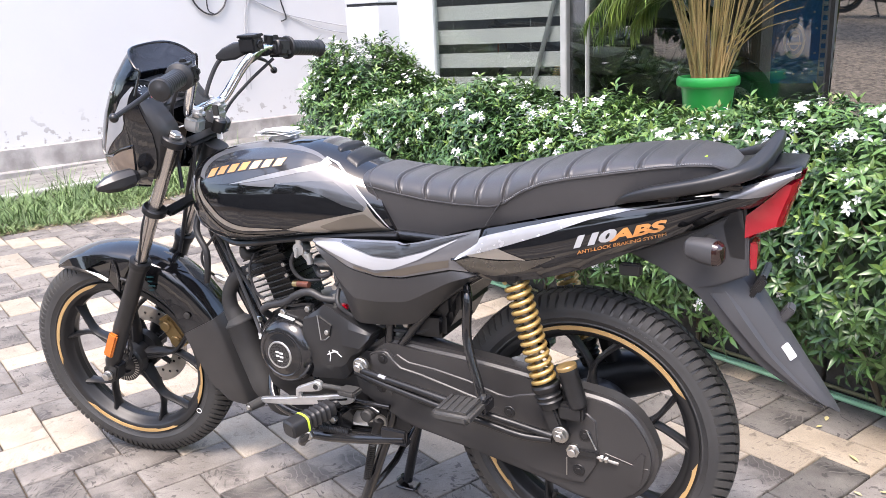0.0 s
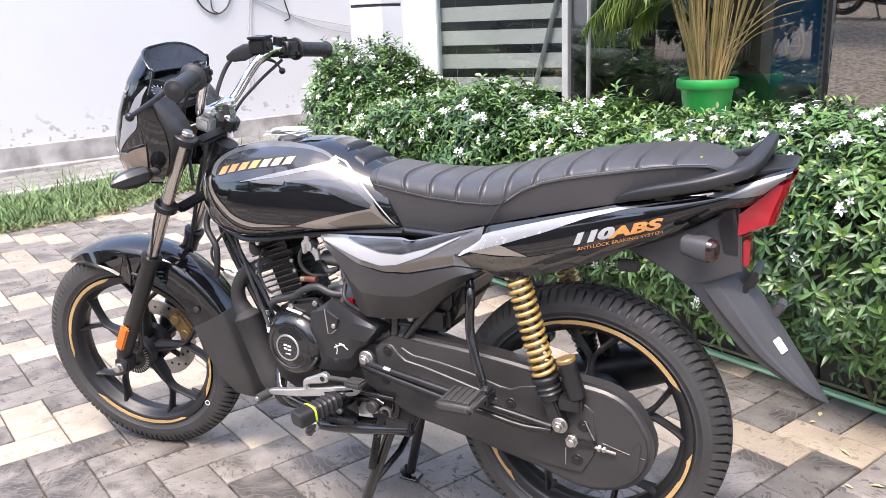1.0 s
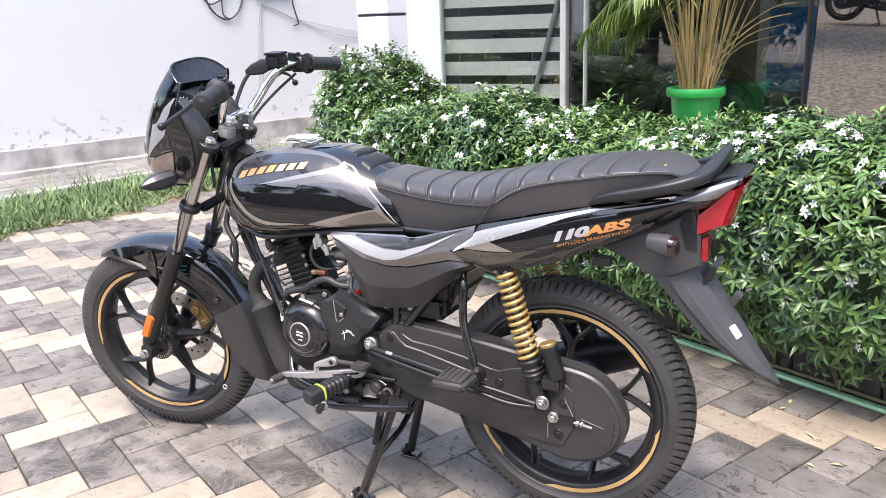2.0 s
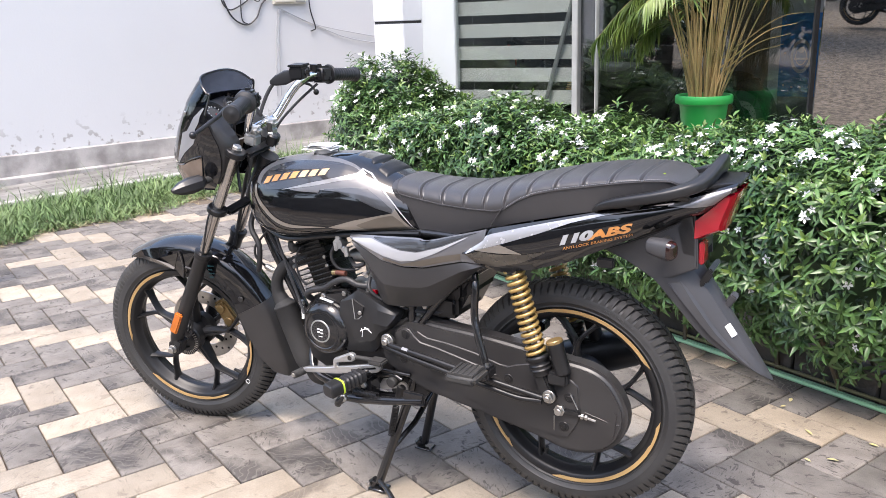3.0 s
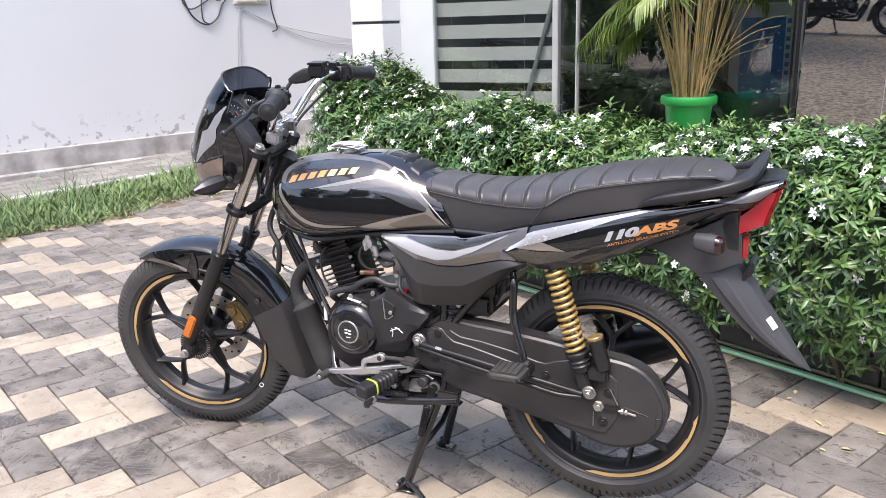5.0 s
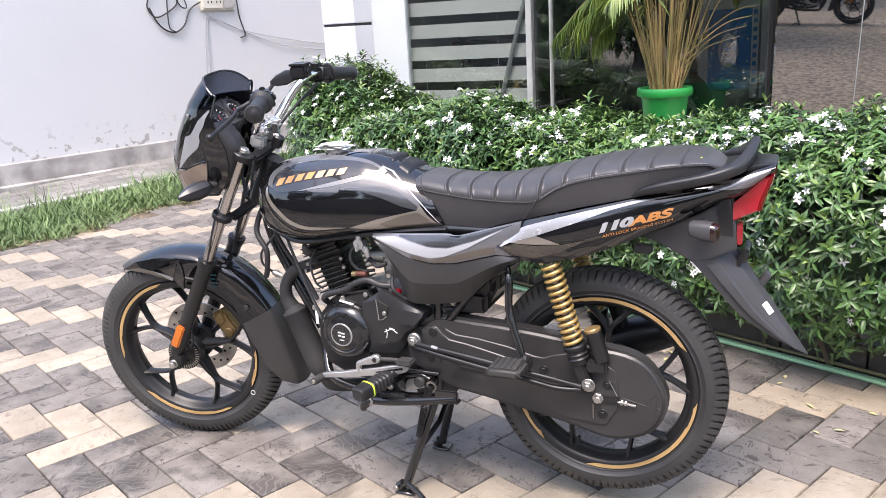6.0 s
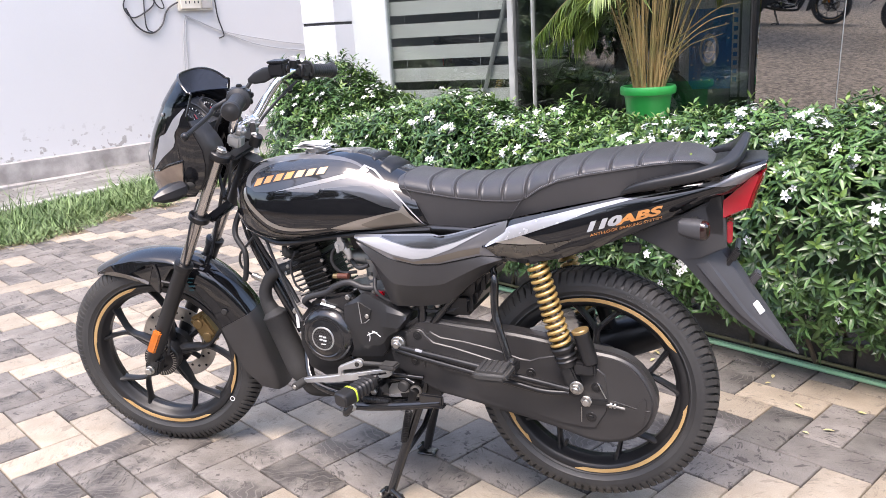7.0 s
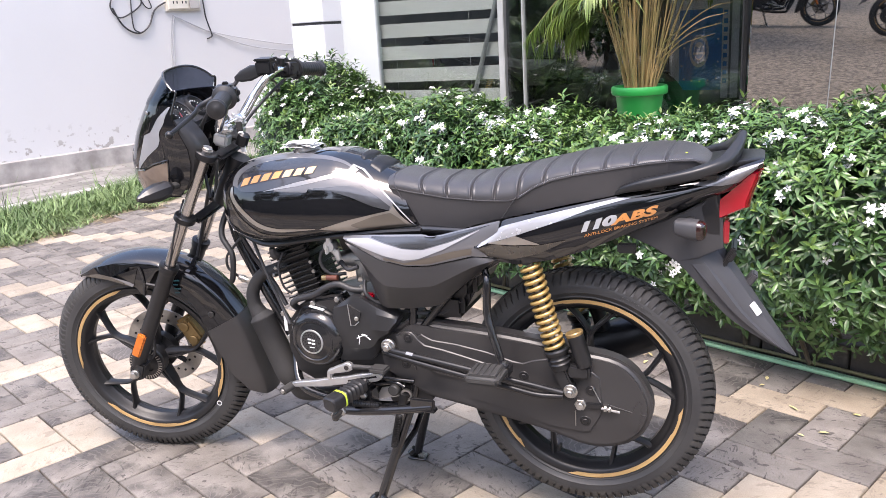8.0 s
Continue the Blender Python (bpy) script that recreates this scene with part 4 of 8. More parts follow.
# side and tail panels, both sides
COVER_TOP = [(0.085, 0.722), (0.20, 0.731), (0.302, 0.737), (0.318, 0.732), (0.345, 0.738), (0.417, 0.758), (0.488, 0.777)]
COVER_MID = [(0.088, 0.712), (0.103, 0.705), (0.182, 0.675), (0.255, 0.662), (0.315, 0.666), (0.421, 0.693), (0.470, 0.692)]
COVER_LOW = [(0.095, 0.700), (0.133, 0.627), (0.163, 0.562), (0.172, 0.549), (0.186, 0.544), (0.245, 0.548), (0.305, 0.557), (0.325, 0.563), (0.347, 0.580), (0.40, 0.626), (0.445, 0.662), (0.482, 0.690)]
COVER_UP = [(0.09, 0.709), (0.105, 0.702), (0.184, 0.672), (0.257, 0.659), (0.317, 0.663), (0.423, 0.690), (0.482, 0.690)]
TAIL_TOP = [(0.428, 0.716), (0.495, 0.778), (0.626, 0.807), (0.741, 0.833), (0.80, 0.842), (0.91, 0.862), (0.97, 0.886), (1.022, 0.903)]
TAIL_LOW = [(0.428, 0.716), (0.459, 0.686), (0.52, 0.676), (0.601, 0.690), (0.679, 0.714), (0.757, 0.749), (0.829, 0.782), (0.915, 0.823), (0.958, 0.836), (1.022, 0.886)]
for side in (1, -1):
    up = part("side_cover", shell(COVER_TOP, COVER_MID, [(0.08, 0.118), (0.2, 0.135), (0.5, 0.148)], [(0.08, 0.125), (0.2, 0.150), (0.48, 0.150)], 0.006, 40, 9, 0.003, side), silver_grey, bike, "glossy grey side cover with a silver sweep")
    low_cover = part("side_cover", shell(COVER_UP, COVER_LOW, [(0.08, 0.120), (0.2, 0.147), (0.48, 0.146)], [(0.08, 0.10), (0.2, 0.125), (0.48, 0.130)], 0.003, 72, 21, 0.003, side, False, 0.014), matte_plastic, bike, "matte black lower side cover", 15)
    tailp = part("tail_cover", shell(TAIL_TOP, TAIL_LOW, [(0.42, 0.146), (0.6, 0.140), (0.8, 0.125), (0.95, 0.095), (1.03, 0.068)], [(0.42, 0.146), (0.6, 0.138), (0.8, 0.118), (0.95, 0.085), (1.03, 0.066)], 0.014, 60, 12, 0.003, side), black_paint, bike, "glossy black tail cover with silver stripe")
    if side == 1:
        left_cover, left_low, left_tail = up, low_cover, tailp
# chain case
CASE = [(0.140, 0.452), (0.165, 0.478), (0.204, 0.488), (0.235, 0.510), (0.330, 0.503), (0.423, 0.497), (0.543, 0.484), (0.657, 0.465), (0.720, 0.456), (0.765, 0.435), (0.797, 0.395), (0.815, 0.345), (0.803, 0.290), (0.768, 0.250), (0.715, 0.230), (0.661, 0.228), (0.573, 0.252), (0.451, 0.277), (0.356, 0.295), (0.268, 0.311), (0.218, 0.334), (0.185, 0.350), (0.158, 0.362), (0.143, 0.40)]
CASE = [tuple(p)[:2] for p in resample(CASE + CASE[:1], 70, True)][:-1]
case = part("chain_case", prism(CASE, -0.104, -0.062, 0.012, 3), matte_plastic, bike, "matte black full chain case")

# ---- front end, built straight ahead and turned with the bar ----
AHEAD = Vector((-RAKE.z, 0, RAKE.x))


def leg(z, y=0.0):
    """A place on the fork legs' line at a height."""
    return Vector((-0.310 - (0.935 - z) * 0.5427, y, z))


for s in (-1, 1):
    y = 0.098 * s
    fpart("fork_tube", tube([leg(0.938, y), leg(0.60, y)], 0.0152, 20), fork_chrome, None, "chromed fork tube")
    slider = fpart("fork_slider", tube([leg(0.625, y), leg(0.612, y), leg(0.611, y), leg(0.606, y), leg(0.600, y), leg(0.40, y), leg(0.335, y), leg(0.318, y)],
                                       [0.0246, 0.0252, 0.0252, 0.0238, 0.0214, 0.0211, 0.0206, 0.016], 20, None, False), satin_black, None, "matte black fork slider")
    fpart("dust_seal", lathe([(0.0165, 0.0), (0.0262, 0.0), (0.0270, 0.004), (0.0262, 0.009), (0.0165, 0.011)], leg(0.617, y), 24, True, None, RAKE), satin_black, slider)
    fpart("axle_lug", prism([(-0.668, 0.285), (-0.650, 0.274), (-0.628, 0.280), (-0.612, 0.322), (-0.634, 0.335), (-0.660, 0.318)], y - 0.017, y + 0.017, 0.004), satin_black, slider)
fpart("axle", tube([(FW.x, -0.118, FW.z), (FW.x, 0.118, FW.z)], 0.008, 16), steel, None, "steel front axle")
bm = disc((FW.x, -0.116, FW.z), (0, -1, 0), 0.0135, 0.006, 18, 0.001)
disc((FW.x, -0.122, FW.z), (0, -1, 0), 0.0105, 0.010, 6, 0.001, bm)
fpart("axle_nut", bm, steel, None, "zinc axle nut")
# amber side reflector on the left slider
rc = leg(0.395, -0.098) + Vector((-0.004, -0.0265, 0))
rot = Matrix.Translation(rc) @ Matrix.Rotation(math.atan2(0.477, 0.879), 4, 'Y')
fpart("side_reflector", box((-0.0125, -0.006, -0.038), (0.0125, 0.006, 0.038), 0.004, None, rot), orange_lens, None, "amber side reflector")
# yokes and risers
for z, w in ((0.925, 0.020), (0.757, 0.018)):
    bm = bmesh.new()
    for s in (-1, 1):
        lathe([(0.0155, -w / 2), (0.0265, -w / 2), (0.029, -w / 2 + 0.003), (0.029, w / 2 - 0.003), (0.0265, w / 2), (0.0155, w / 2)], leg(z, 0.098 * s), 24, True, bm, RAKE)
    mid = leg(z) - AHEAD * 0.018
    rot = Matrix.Translation(mid) @ Matrix.Rotation(math.atan2(0.477, 0.879), 4, 'Y')
    box((-0.010, -0.085, -w * 0.36), (0.022, 0.085, w * 0.36), 0.006, bm, rot)
    fpart("fork_yoke", bm, satin_black, None, "black fork yoke")
for s in (-1, 1):
    fpart("fork_cap", disc(leg(0.936, 0.098 * s), RAKE, 0.0135, 0.010, 6, 0.002), steel, None, "steel fork cap bolt")
    base = Vector((-0.292, 0.046 * s, 0.936))
    rot = Matrix.Translation(base) @ Matrix.Rotation(math.atan2(0.30, 0.95), 4, 'Y')
    bm = box((-0.019, -0.019, 0.0), (0.019, 0.019, 0.034), 0.006, None, rot)
    box((-0.022, -0.0165, 0.0345), (0.022, 0.0165, 0.056), 0.008, bm, rot)
    for x in (-0.015, 0.015):
        disc(rot @ Vector((x, 0, 0.055)), (0.3, 0, 0.95), 0.005, 0.006, 6, 0.001, bm)
    fpart("bar_riser", bm, alloy, None, "cast alloy handlebar riser")
fpart("ignition_barrel", lathe([(0, 0), (0.016, 0), (0.016, 0.028), (0.012, 0.032), (0, 0.032)], (-0.262, 0.004, 0.924), 20, False, None, RAKE), satin_black, None, "black ignition barrel")
keyb = box((-0.266, 0.002, 0.955), (-0.250, 0.006, 0.985), 0.0015)
keyob = fpart("ignition_key", keyb, rubber, None, "ignition key with a white tag")
fpart("key_tag", box((-0.262, -0.004, 0.905), (-0.247, -0.001, 0.960), 0.001), white_plain, keyob, "white paper key tag")
# handlebar
half = [(-0.283, 0.0, 0.981), (-0.283, 0.06, 0.981), (-0.272, 0.082, 0.993), (-0.235, 0.108, 1.048), (-0.208, 0.130, 1.080), (-0.192, 0.165, 1.091), (-0.170, 0.235, 1.083), (-0.135, 0.352, 1.068)]
bar = [(x - 0.006 * max(0, y - 0.16) / 0.19, -y, z + 0.016 * max(0, y - 0.16) / 0.19) for x, y, z in half[::-1]] + [(x + 0.006 * max(0, y - 0.16) / 0.19, y * (1 + 0.03 * (y > 0.16)), z - 0.010 * max(0, y - 0.16) / 0.19) for x, y, z in half[1:]]
handlebar = fpart("handlebar", tube(bar, 0.0112, 14), chrome, None, "chromed steel handlebar")


def on_bar(y):
    ys = [p[1] for p in bar]
    return Vector((float(np.interp(y, ys, [p[0] for p in bar])), y, float(np.interp(y, ys, [p[2] for p in bar]))))


for s in (-1, 1):
    a, b = on_bar(0.232 * s), on_bar(0.352 * s)
    d = (b - a).normalized()
    prof = [(0.011, 0), (0.027, 0), (0.029, 0.003), (0.028, 0.008), (0.022, 0.012)]
    for k in range(9):
        h = 0.014 + k * 0.0105
        prof += [(0.0185, h), (0.0192, h + 0.002), (0.0192, h + 0.006), (0.0185, h + 0.008)]
    prof += [(0.0195, 0.111), (0.0225, 0.115), (0.0225, 0.121), (0.0195, 0.125), (0.008, 0.1275), (0.006, 0.129), (0, 0.129)]
    fpart("grip", lathe(prof, a, 24, False, None, d), grip_rubber, handlebar, "ribbed black rubber grip")
    # switch housing
    e = on_bar(0.186 * s)
    rot = Matrix.Translation(e) @ Vector((0, 1, 0)).rotation_difference((a - e).normalized() * s).to_matrix().to_4x4()
    bm = box((-0.026, min(0, 0.046 * s), -0.024), (0.026, max(0, 0.046 * s), 0.024), 0.009, None, rot, 3)
    box((0.014, min(0.008 * s, 0.022 * s), -0.004), (0.031, max(0.008 * s, 0.022 * s), 0.008), 0.002, bm, rot)
    box((0.012, min(0.028 * s, 0.040 * s), -0.016), (0.030, max(0.028 * s, 0.040 * s), -0.006), 0.002, bm, rot)
    box((-0.006, min(0.01 * s, 0.02 * s), 0.018), (0.008, max(0.01 * s, 0.02 * s), 0.030), 0.002, bm, rot)
    fpart("switch_housing", bm, satin_black, handlebar, "black switch housing")
    # lever and its perch
    g = on_bar(0.158 * s)
    fpart("lever_perch", box((-0.030, min(0, 0.03 * s), -0.017), (0.014, max(0, 0.03 * s), 0.017), 0.006, None, Matrix.Translation(g)), satin_black, handlebar)
    pts = [g + Vector((-0.028, 0.018 * s, -0.008)), g + Vector((-0.055, 0.050 * s, -0.022)), Vector((-0.245, 0.255 * s, 1.052 - 0.006 * s)), Vector((-0.270, 0.335 * s, 1.020 - 0.010 * s))]
    bm = tube(pts, [0.007, 0.0065, 0.0055, 0.005], 10, None, True, 0.6)
    bmesh.ops.create_uvsphere(bm, u_segments=14, v_segments=8, radius=0.0095, matrix=Matrix.Translation(pts[-1]))
    fpart("lever", bm, satin_black, handlebar, "black control lever with a ball end")
# front brake reservoir
m0 = Matrix.Translation((-0.210, 0.136, 1.108)) @ Matrix.Rotation(radians(-10), 4, 'Z') @ Matrix.Scale(0.78, 4)
res = fpart("brake_reservoir", box((-0.034, -0.026, -0.028), (0.028, 0.026, 0.016), 0.005, None, m0), satin_black, handlebar, "black square brake fluid reservoir")
fpart("lid", box((-0.036, -0.028, 0.016), (0.030, 0.028, 0.0245), 0.003, None, m0), satin_black, res)
fpart("sight_glass", disc(m0 @ Vector((0.028, 0.0, -0.006)), m0.to_3x3() @ Vector((1, 0, 0)), 0.010, 0.004, 18, 0.001), gloss_black, res)
rings = []
for k, hgt, thk in ((0.0, 0.020, 0.014), (0.35, 0.026, 0.012), (0.75, 0.019, 0.009), (1.0, 0.006, 0.004)):
    c = Vector((-0.030, -0.004, -0.016)).lerp(Vector((-0.098, -0.062, -0.034)), k)
    rings.append([m0 @ (c + Vector((0.5 * thk * x, -0.5 * thk * x * 1.2, hgt * z))) for x, z in ((-1, -0.8), (-1, 0.7), (-0.4, 1), (0.6, 0.9), (1, 0.4), (1, -0.7), (0.3, -1))])
fpart("master_cylinder", loft(rings), satin_black, handlebar, "black angular brake master cylinder", 25)
fpart("mirror_boss", tube([(-0.190, 0.178, 1.095), (-0.186, 0.180, 1.118)], 0.012, 12), satin_black, handlebar)
# a folded mirror-like lever guard ahead of the reservoir
fpart("brake_light_switch", box((-0.045, -0.02, -0.035), (-0.02, 0.012, -0.006), 0.004, None, m0), satin_black, handlebar)

# cowl, screen, lamp, dials
CZ = [0.800, 0.830, 0.870, 0.910, 0.950, 0.990, 1.030, 1.070, 1.110, 1.150]
CF = [-0.520, -0.545, -0.556, -0.553, -0.540, -0.520, -0.494, -0.468, -0.436, -0.398]
CW = [0.075, 0.104, 0.120, 0.127, 0.130, 0.129, 0.126, 0.119, 0.110, 0.096]
CB = [-0.425, -0.390, -0.358, -0.345, -0.345, -0.362, -0.374, -0.362, -0.332, -0.304]


def cowl_at(z, t):
    """A place on the cowl: t from -1 (left rear edge) over 0 (nose) to 1 (right rear edge)."""
    f, w, b = (float(np.interp(z, CZ, q)) for q in (CF, CW, CB))
    a = t * math.pi / 2
    return Vector((b + (f - b) * abs(math.cos(a)) ** 0.8, w * math.copysign(abs(math.sin(a)) ** 0.75, a), z))


def cowl_patch(z_lo, z_hi, t_lo, t_hi, lift=0.0, thick=0.003, nz=14, nt=36):
    """A patch of the cowl; the limits of z and t may be functions of the other."""
    bm = bmesh.new()
    rows = []
    for u in np.linspace(0, 1, nz):
        row = []
        for v in np.linspace(0, 1, nt):
            t = t_lo + (t_hi - t_lo) * v
            lo = z_lo(t) if callable(z_lo) else z_lo
            hi = z_hi(t) if callable(z_hi) else z_hi
            p = cowl_at(lo + (hi - lo) * u, t)
            c = Vector((-0.40, 0, p.z))
            row.append(bm.verts.new(p + (p - c).normalized() * lift))
        rows.append(row)
    for a, b in zip(rows, rows[1:]):
        ring_faces(bm, a, b, False)
    bmesh.ops.recalc_face_normals(bm, faces=bm.faces)
    bm.faces.ensure_lookup_table()
    f = bm.faces[len(bm.faces) // 2]
    if f.normal.dot(f.calc_center_median() - Vector((-0.40, 0, 0.93))) < 0:
        bmesh.ops.reverse_faces(bm, faces=bm.faces)
    if thick:
        bmesh.ops.solidify(bm, geom=list(bm.faces), thickness=thick)
    return bm


def lamp_edge(t):
    return float(np.interp(abs(t), [0, 0.25, 0.42, 0.6, 0.72, 0.86], [0.950, 0.935, 0.892, 0.897, 0.911, 0.922]))


def screen_top(t):
    return 1.131 - 0.048 * abs(t) ** 2.8


cowl = fpart("headlamp_cowl", cowl_patch(lambda t: lamp_edge(t) if abs(t) < 0.86 else 0.812, 1.062, -1, 1, 0, 0.003, 14, 60), black_paint, None, "glossy black headlamp cowl with silver flash")
fpart("screen", cowl_patch(1.058, screen_top, -0.99, 0.99, 0.001, 0.003), visor_glass, cowl, "smoked plastic fly screen")
bm = tube([cowl_at(1.035, -1.0)] + [cowl_at(screen_top(t), t) for t in np.linspace(-0.99, 0.99, 34)] + [cowl_at(1.035, 1.0)], 0.0030, 8)
fpart("screen_edge", bm, gloss_black, cowl)
fpart("headlamp_glass", cowl_patch(0.806, lambda t: lamp_edge(t) - 0.003, -0.43, 0.43, 0.0005, 0.003, 14, 40), lens_glass, cowl, "clear headlamp lens")
fpart("headlamp_reflector", cowl_patch(0.812, lambda t: lamp_edge(t) - 0.008, -0.42, 0.42, -0.016, 0.002), chrome, cowl, "bright headlamp reflector")
# opaque side lenses, coloured like the brown reflection in them
for s in (-1, 1):
    fpart("lamp_side", cowl_patch(0.812, lambda t: lamp_edge(t) - 0.006, *sorted((0.43 * s, 0.85 * s)), 0.0, 0.002), lamp_reflection, cowl, "side lens of the lamp, its brown reflection put into the colour")
for s in (-1, 1):
    fpart("lens_rim", tube([cowl_at(lamp_edge(t), s * t) for t in np.linspace(0.10, 0.86, 24)] + [cowl_at(z, s * 0.86) for z in (0.90, 0.87, 0.84)], 0.0022, 6, None, False), gloss_black, cowl)
# silver flash on each cheek
for s in (-1, 1):
    left = resample([(0.47, 0.889), (0.53, 0.924), (0.60, 0.972), (0.615, 0.985), (0.72, 0.992), (0.82, 1.021), (0.965, 1.055)], 30)
    right = resample([(0.49, 0.890), (0.65, 0.929), (0.79, 0.957), (0.83, 0.975), (0.84, 0.993), (0.93, 1.02), (0.985, 1.054)], 30)
    bm = bmesh.new()
    rows = []
    for l_, r_ in zip(left, right):
        row = []
        for v in np.linspace(0, 1, 6):
            q = l_.lerp(r_, v)
            p = cowl_at(q[1], s * q[0])
            c = Vector((-0.40, 0, p.z))
            row.append(bm.verts.new(p + (p - c).normalized() * 0.0014))
        rows.append(row)
    for a, b in zip(rows, rows[1:]):
        ring_faces(bm, a, b, False)
    bmesh.ops.recalc_face_normals(bm, faces=bm.faces)
    bm.faces.ensure_lookup_table()
    if bm.faces[30].normal.y * s < 0:
        bmesh.ops.reverse_faces(bm, faces=bm.faces)
    fpart("silver_flash", bm, flash_grey, cowl, "silver lightning-shaped graphic")
    # inner cheek panel behind the cowl
    bm = bmesh.new()
    rows = []
    for z in np.linspace(0.835, 1.022, 16):
        e = cowl_at(float(z), s)
        k = float(np.interp(z, [0.835, 0.90, 0.96, 0.99, 1.022], [0.4, 0.75, 1.0, 0.9, 0.4]))
        rows.append([bm.verts.new(e + Vector((dx * k, -s * dy, 0))) for dx, dy in ((-0.008, 0.004), (0.008, 0.004), (0.020, 0.012), (0.028, 0.022), (0.030, 0.036), (0.036, 0.056), (0.012, 0.072))])
    for a, b in zip(rows, rows[1:]):
        ring_faces(bm, a, b, False)
    bmesh.ops.recalc_face_normals(bm, faces=bm.faces)
    bm.faces.ensure_lookup_table()
    if bm.faces[20].normal.y * s < 0:
        bmesh.ops.reverse_faces(bm, faces=bm.faces)
    bmesh.ops.solidify(bm, geom=list(bm.faces), thickness=0.003)
    fpart("cheek_panel", bm, cover_black, cowl, "matte black inner cheek panel")
    fpart("cowl_screw", disc(cowl_at(1.040, s * 0.62) + Vector((0, 0.002 * s, 0)), (-0.6, 0.8 * s, 0), 0.0055, 0.003, 12, 0.001), steel, cowl)
# dials
dm = Matrix.Translation((-0.394, 0, 1.022)) @ Matrix.Rotation(radians(45), 4, 'Y')
cluster = fpart("instrument_panel", box((-0.052, -0.092, -0.022), (0.050, 0.092, 0.0), 0.012, None, dm, 3), matte_plastic, cowl, "black instrument panel")
for yy, rr_ in ((-0.046, 0.037), (0.050, 0.028)):
    bm = lathe([(rr_ - 0.004, 0.0), (rr_, 0.0), (rr_ + 0.001, 0.007), (rr_ - 0.003, 0.008), (rr_ - 0.006, 0.003)], dm @ Vector((0, yy, 0)), 32, True, None, dm.to_3x3() @ Vector((0, 0, 1)))
    fpart("bezel", bm, satin_black, cluster)
    hood = lathe([(rr_ + 0.001, -0.004), (rr_ + 0.006, -0.006), (rr_ + 0.006, 0.006), (rr_ + 0.003, 0.011), (rr_ + 0.001, 0.010), (rr_ + 0.001, 0.004)], dm @ Vector((0, yy, 0)), 32, True, None, dm.to_3x3() @ Vector((0, 0, 1)))
    fpart("dial_hood", hood, matte_plastic, cluster)
    fpart("dial_face", disc(dm @ Vector((0, yy, 0.0005)), dm.to_3x3() @ Vector((0, 0, 1)), rr_ - 0.005, 0.001, 28), gloss_black, cluster)
    bm = bmesh.new()
    for k in range(11):
        a = radians(210 - 24 * k)
        p, q = (dm @ Vector((-r_ * math.sin(a), yy - r_ * math.cos(a) * -1, 0.003)) for r_ in (rr_ * 0.62, rr_ * 0.76))
        tube([p, q], 0.0011, 4, bm)
    fpart("scale_mark", bm, white_plain, cluster)
    fpart("needle", tube([dm @ Vector((0, yy, 0.004)), dm @ Vector((0.020, yy - 0.012, 0.004))], 0.0011, 5), red_lens, cluster)
# front indicators
for s in (-1, 1):
    stem, tip_ = Vector((-0.408, 0.128 * s, 0.852)), Vector((-0.462, 0.215 * s, 0.845))
    d = (tip_ - stem).normalized()
    ind = fpart("indicator", tube([stem + Vector((0.01, -0.03 * s, 0.0)), stem], 0.010, 10), rubber, None, "smoked front indicator")
    q = Vector((0, 0, 1)).cross(d).normalized()
    rings = []
    for t, w, h in ((0, 0.010, 0.012), (0.012, 0.021, 0.021), (0.045, 0.025, 0.0235), (0.075, 0.019, 0.018), (0.098, 0.006, 0.006)):
        rings.append([stem + d * t + q * w * math.copysign(abs(math.cos(a)) ** 0.9, math.cos(a)) + Vector((0, 0, h * math.copysign(abs(math.sin(a)) ** 0.9, math.sin(a)))) for a in np.linspace(0.39, 2 * math.pi + 0.39, 8, endpoint=False)])
    fpart("housing", loft(rings), smoke_plastic, ind, "", 20)
# cables
for pts, r in (([(-0.205, -0.175, 1.085), (-0.255, -0.115, 1.060), (-0.330, -0.06, 0.99), (-0.36, -0.03, 0.90), (-0.345, -0.06, 0.80)], 0.0045),
               ([(-0.205, 0.165, 1.075), (-0.262, 0.13, 1.035), (-0.31, 0.09, 0.96), (-0.355, 0.05, 0.88), (-0.36, 0.0, 0.78)], 0.0045),
               ([(-0.182, 0.18, 1.062), (-0.24, 0.135, 1.01), (-0.29, 0.095, 0.95), (-0.335, 0.06, 0.85), (-0.31, 0.03, 0.72)], 0.004),
               ([(-0.248, 0.140, 1.095), (-0.300, 0.125, 1.070), (-0.335, 0.10, 1.00), (-0.35, 0.08, 0.92), (-0.40, 0.06, 0.80), (-0.47, 0.075, 0.63), (-0.52, 0.07, 0.50)], 0.0055),
               ([(-0.415, -0.070, 0.80), (-0.425, -0.122, 0.74), (-0.455, -0.122, 0.66), (-0.52, -0.095, 0.53), (-0.575, -0.075, 0.43), (-0.62, -0.055, 0.34)], 0.0028)):
    fpart("cable", tube(pts, r, 8), cable_black, None, "black control cable")

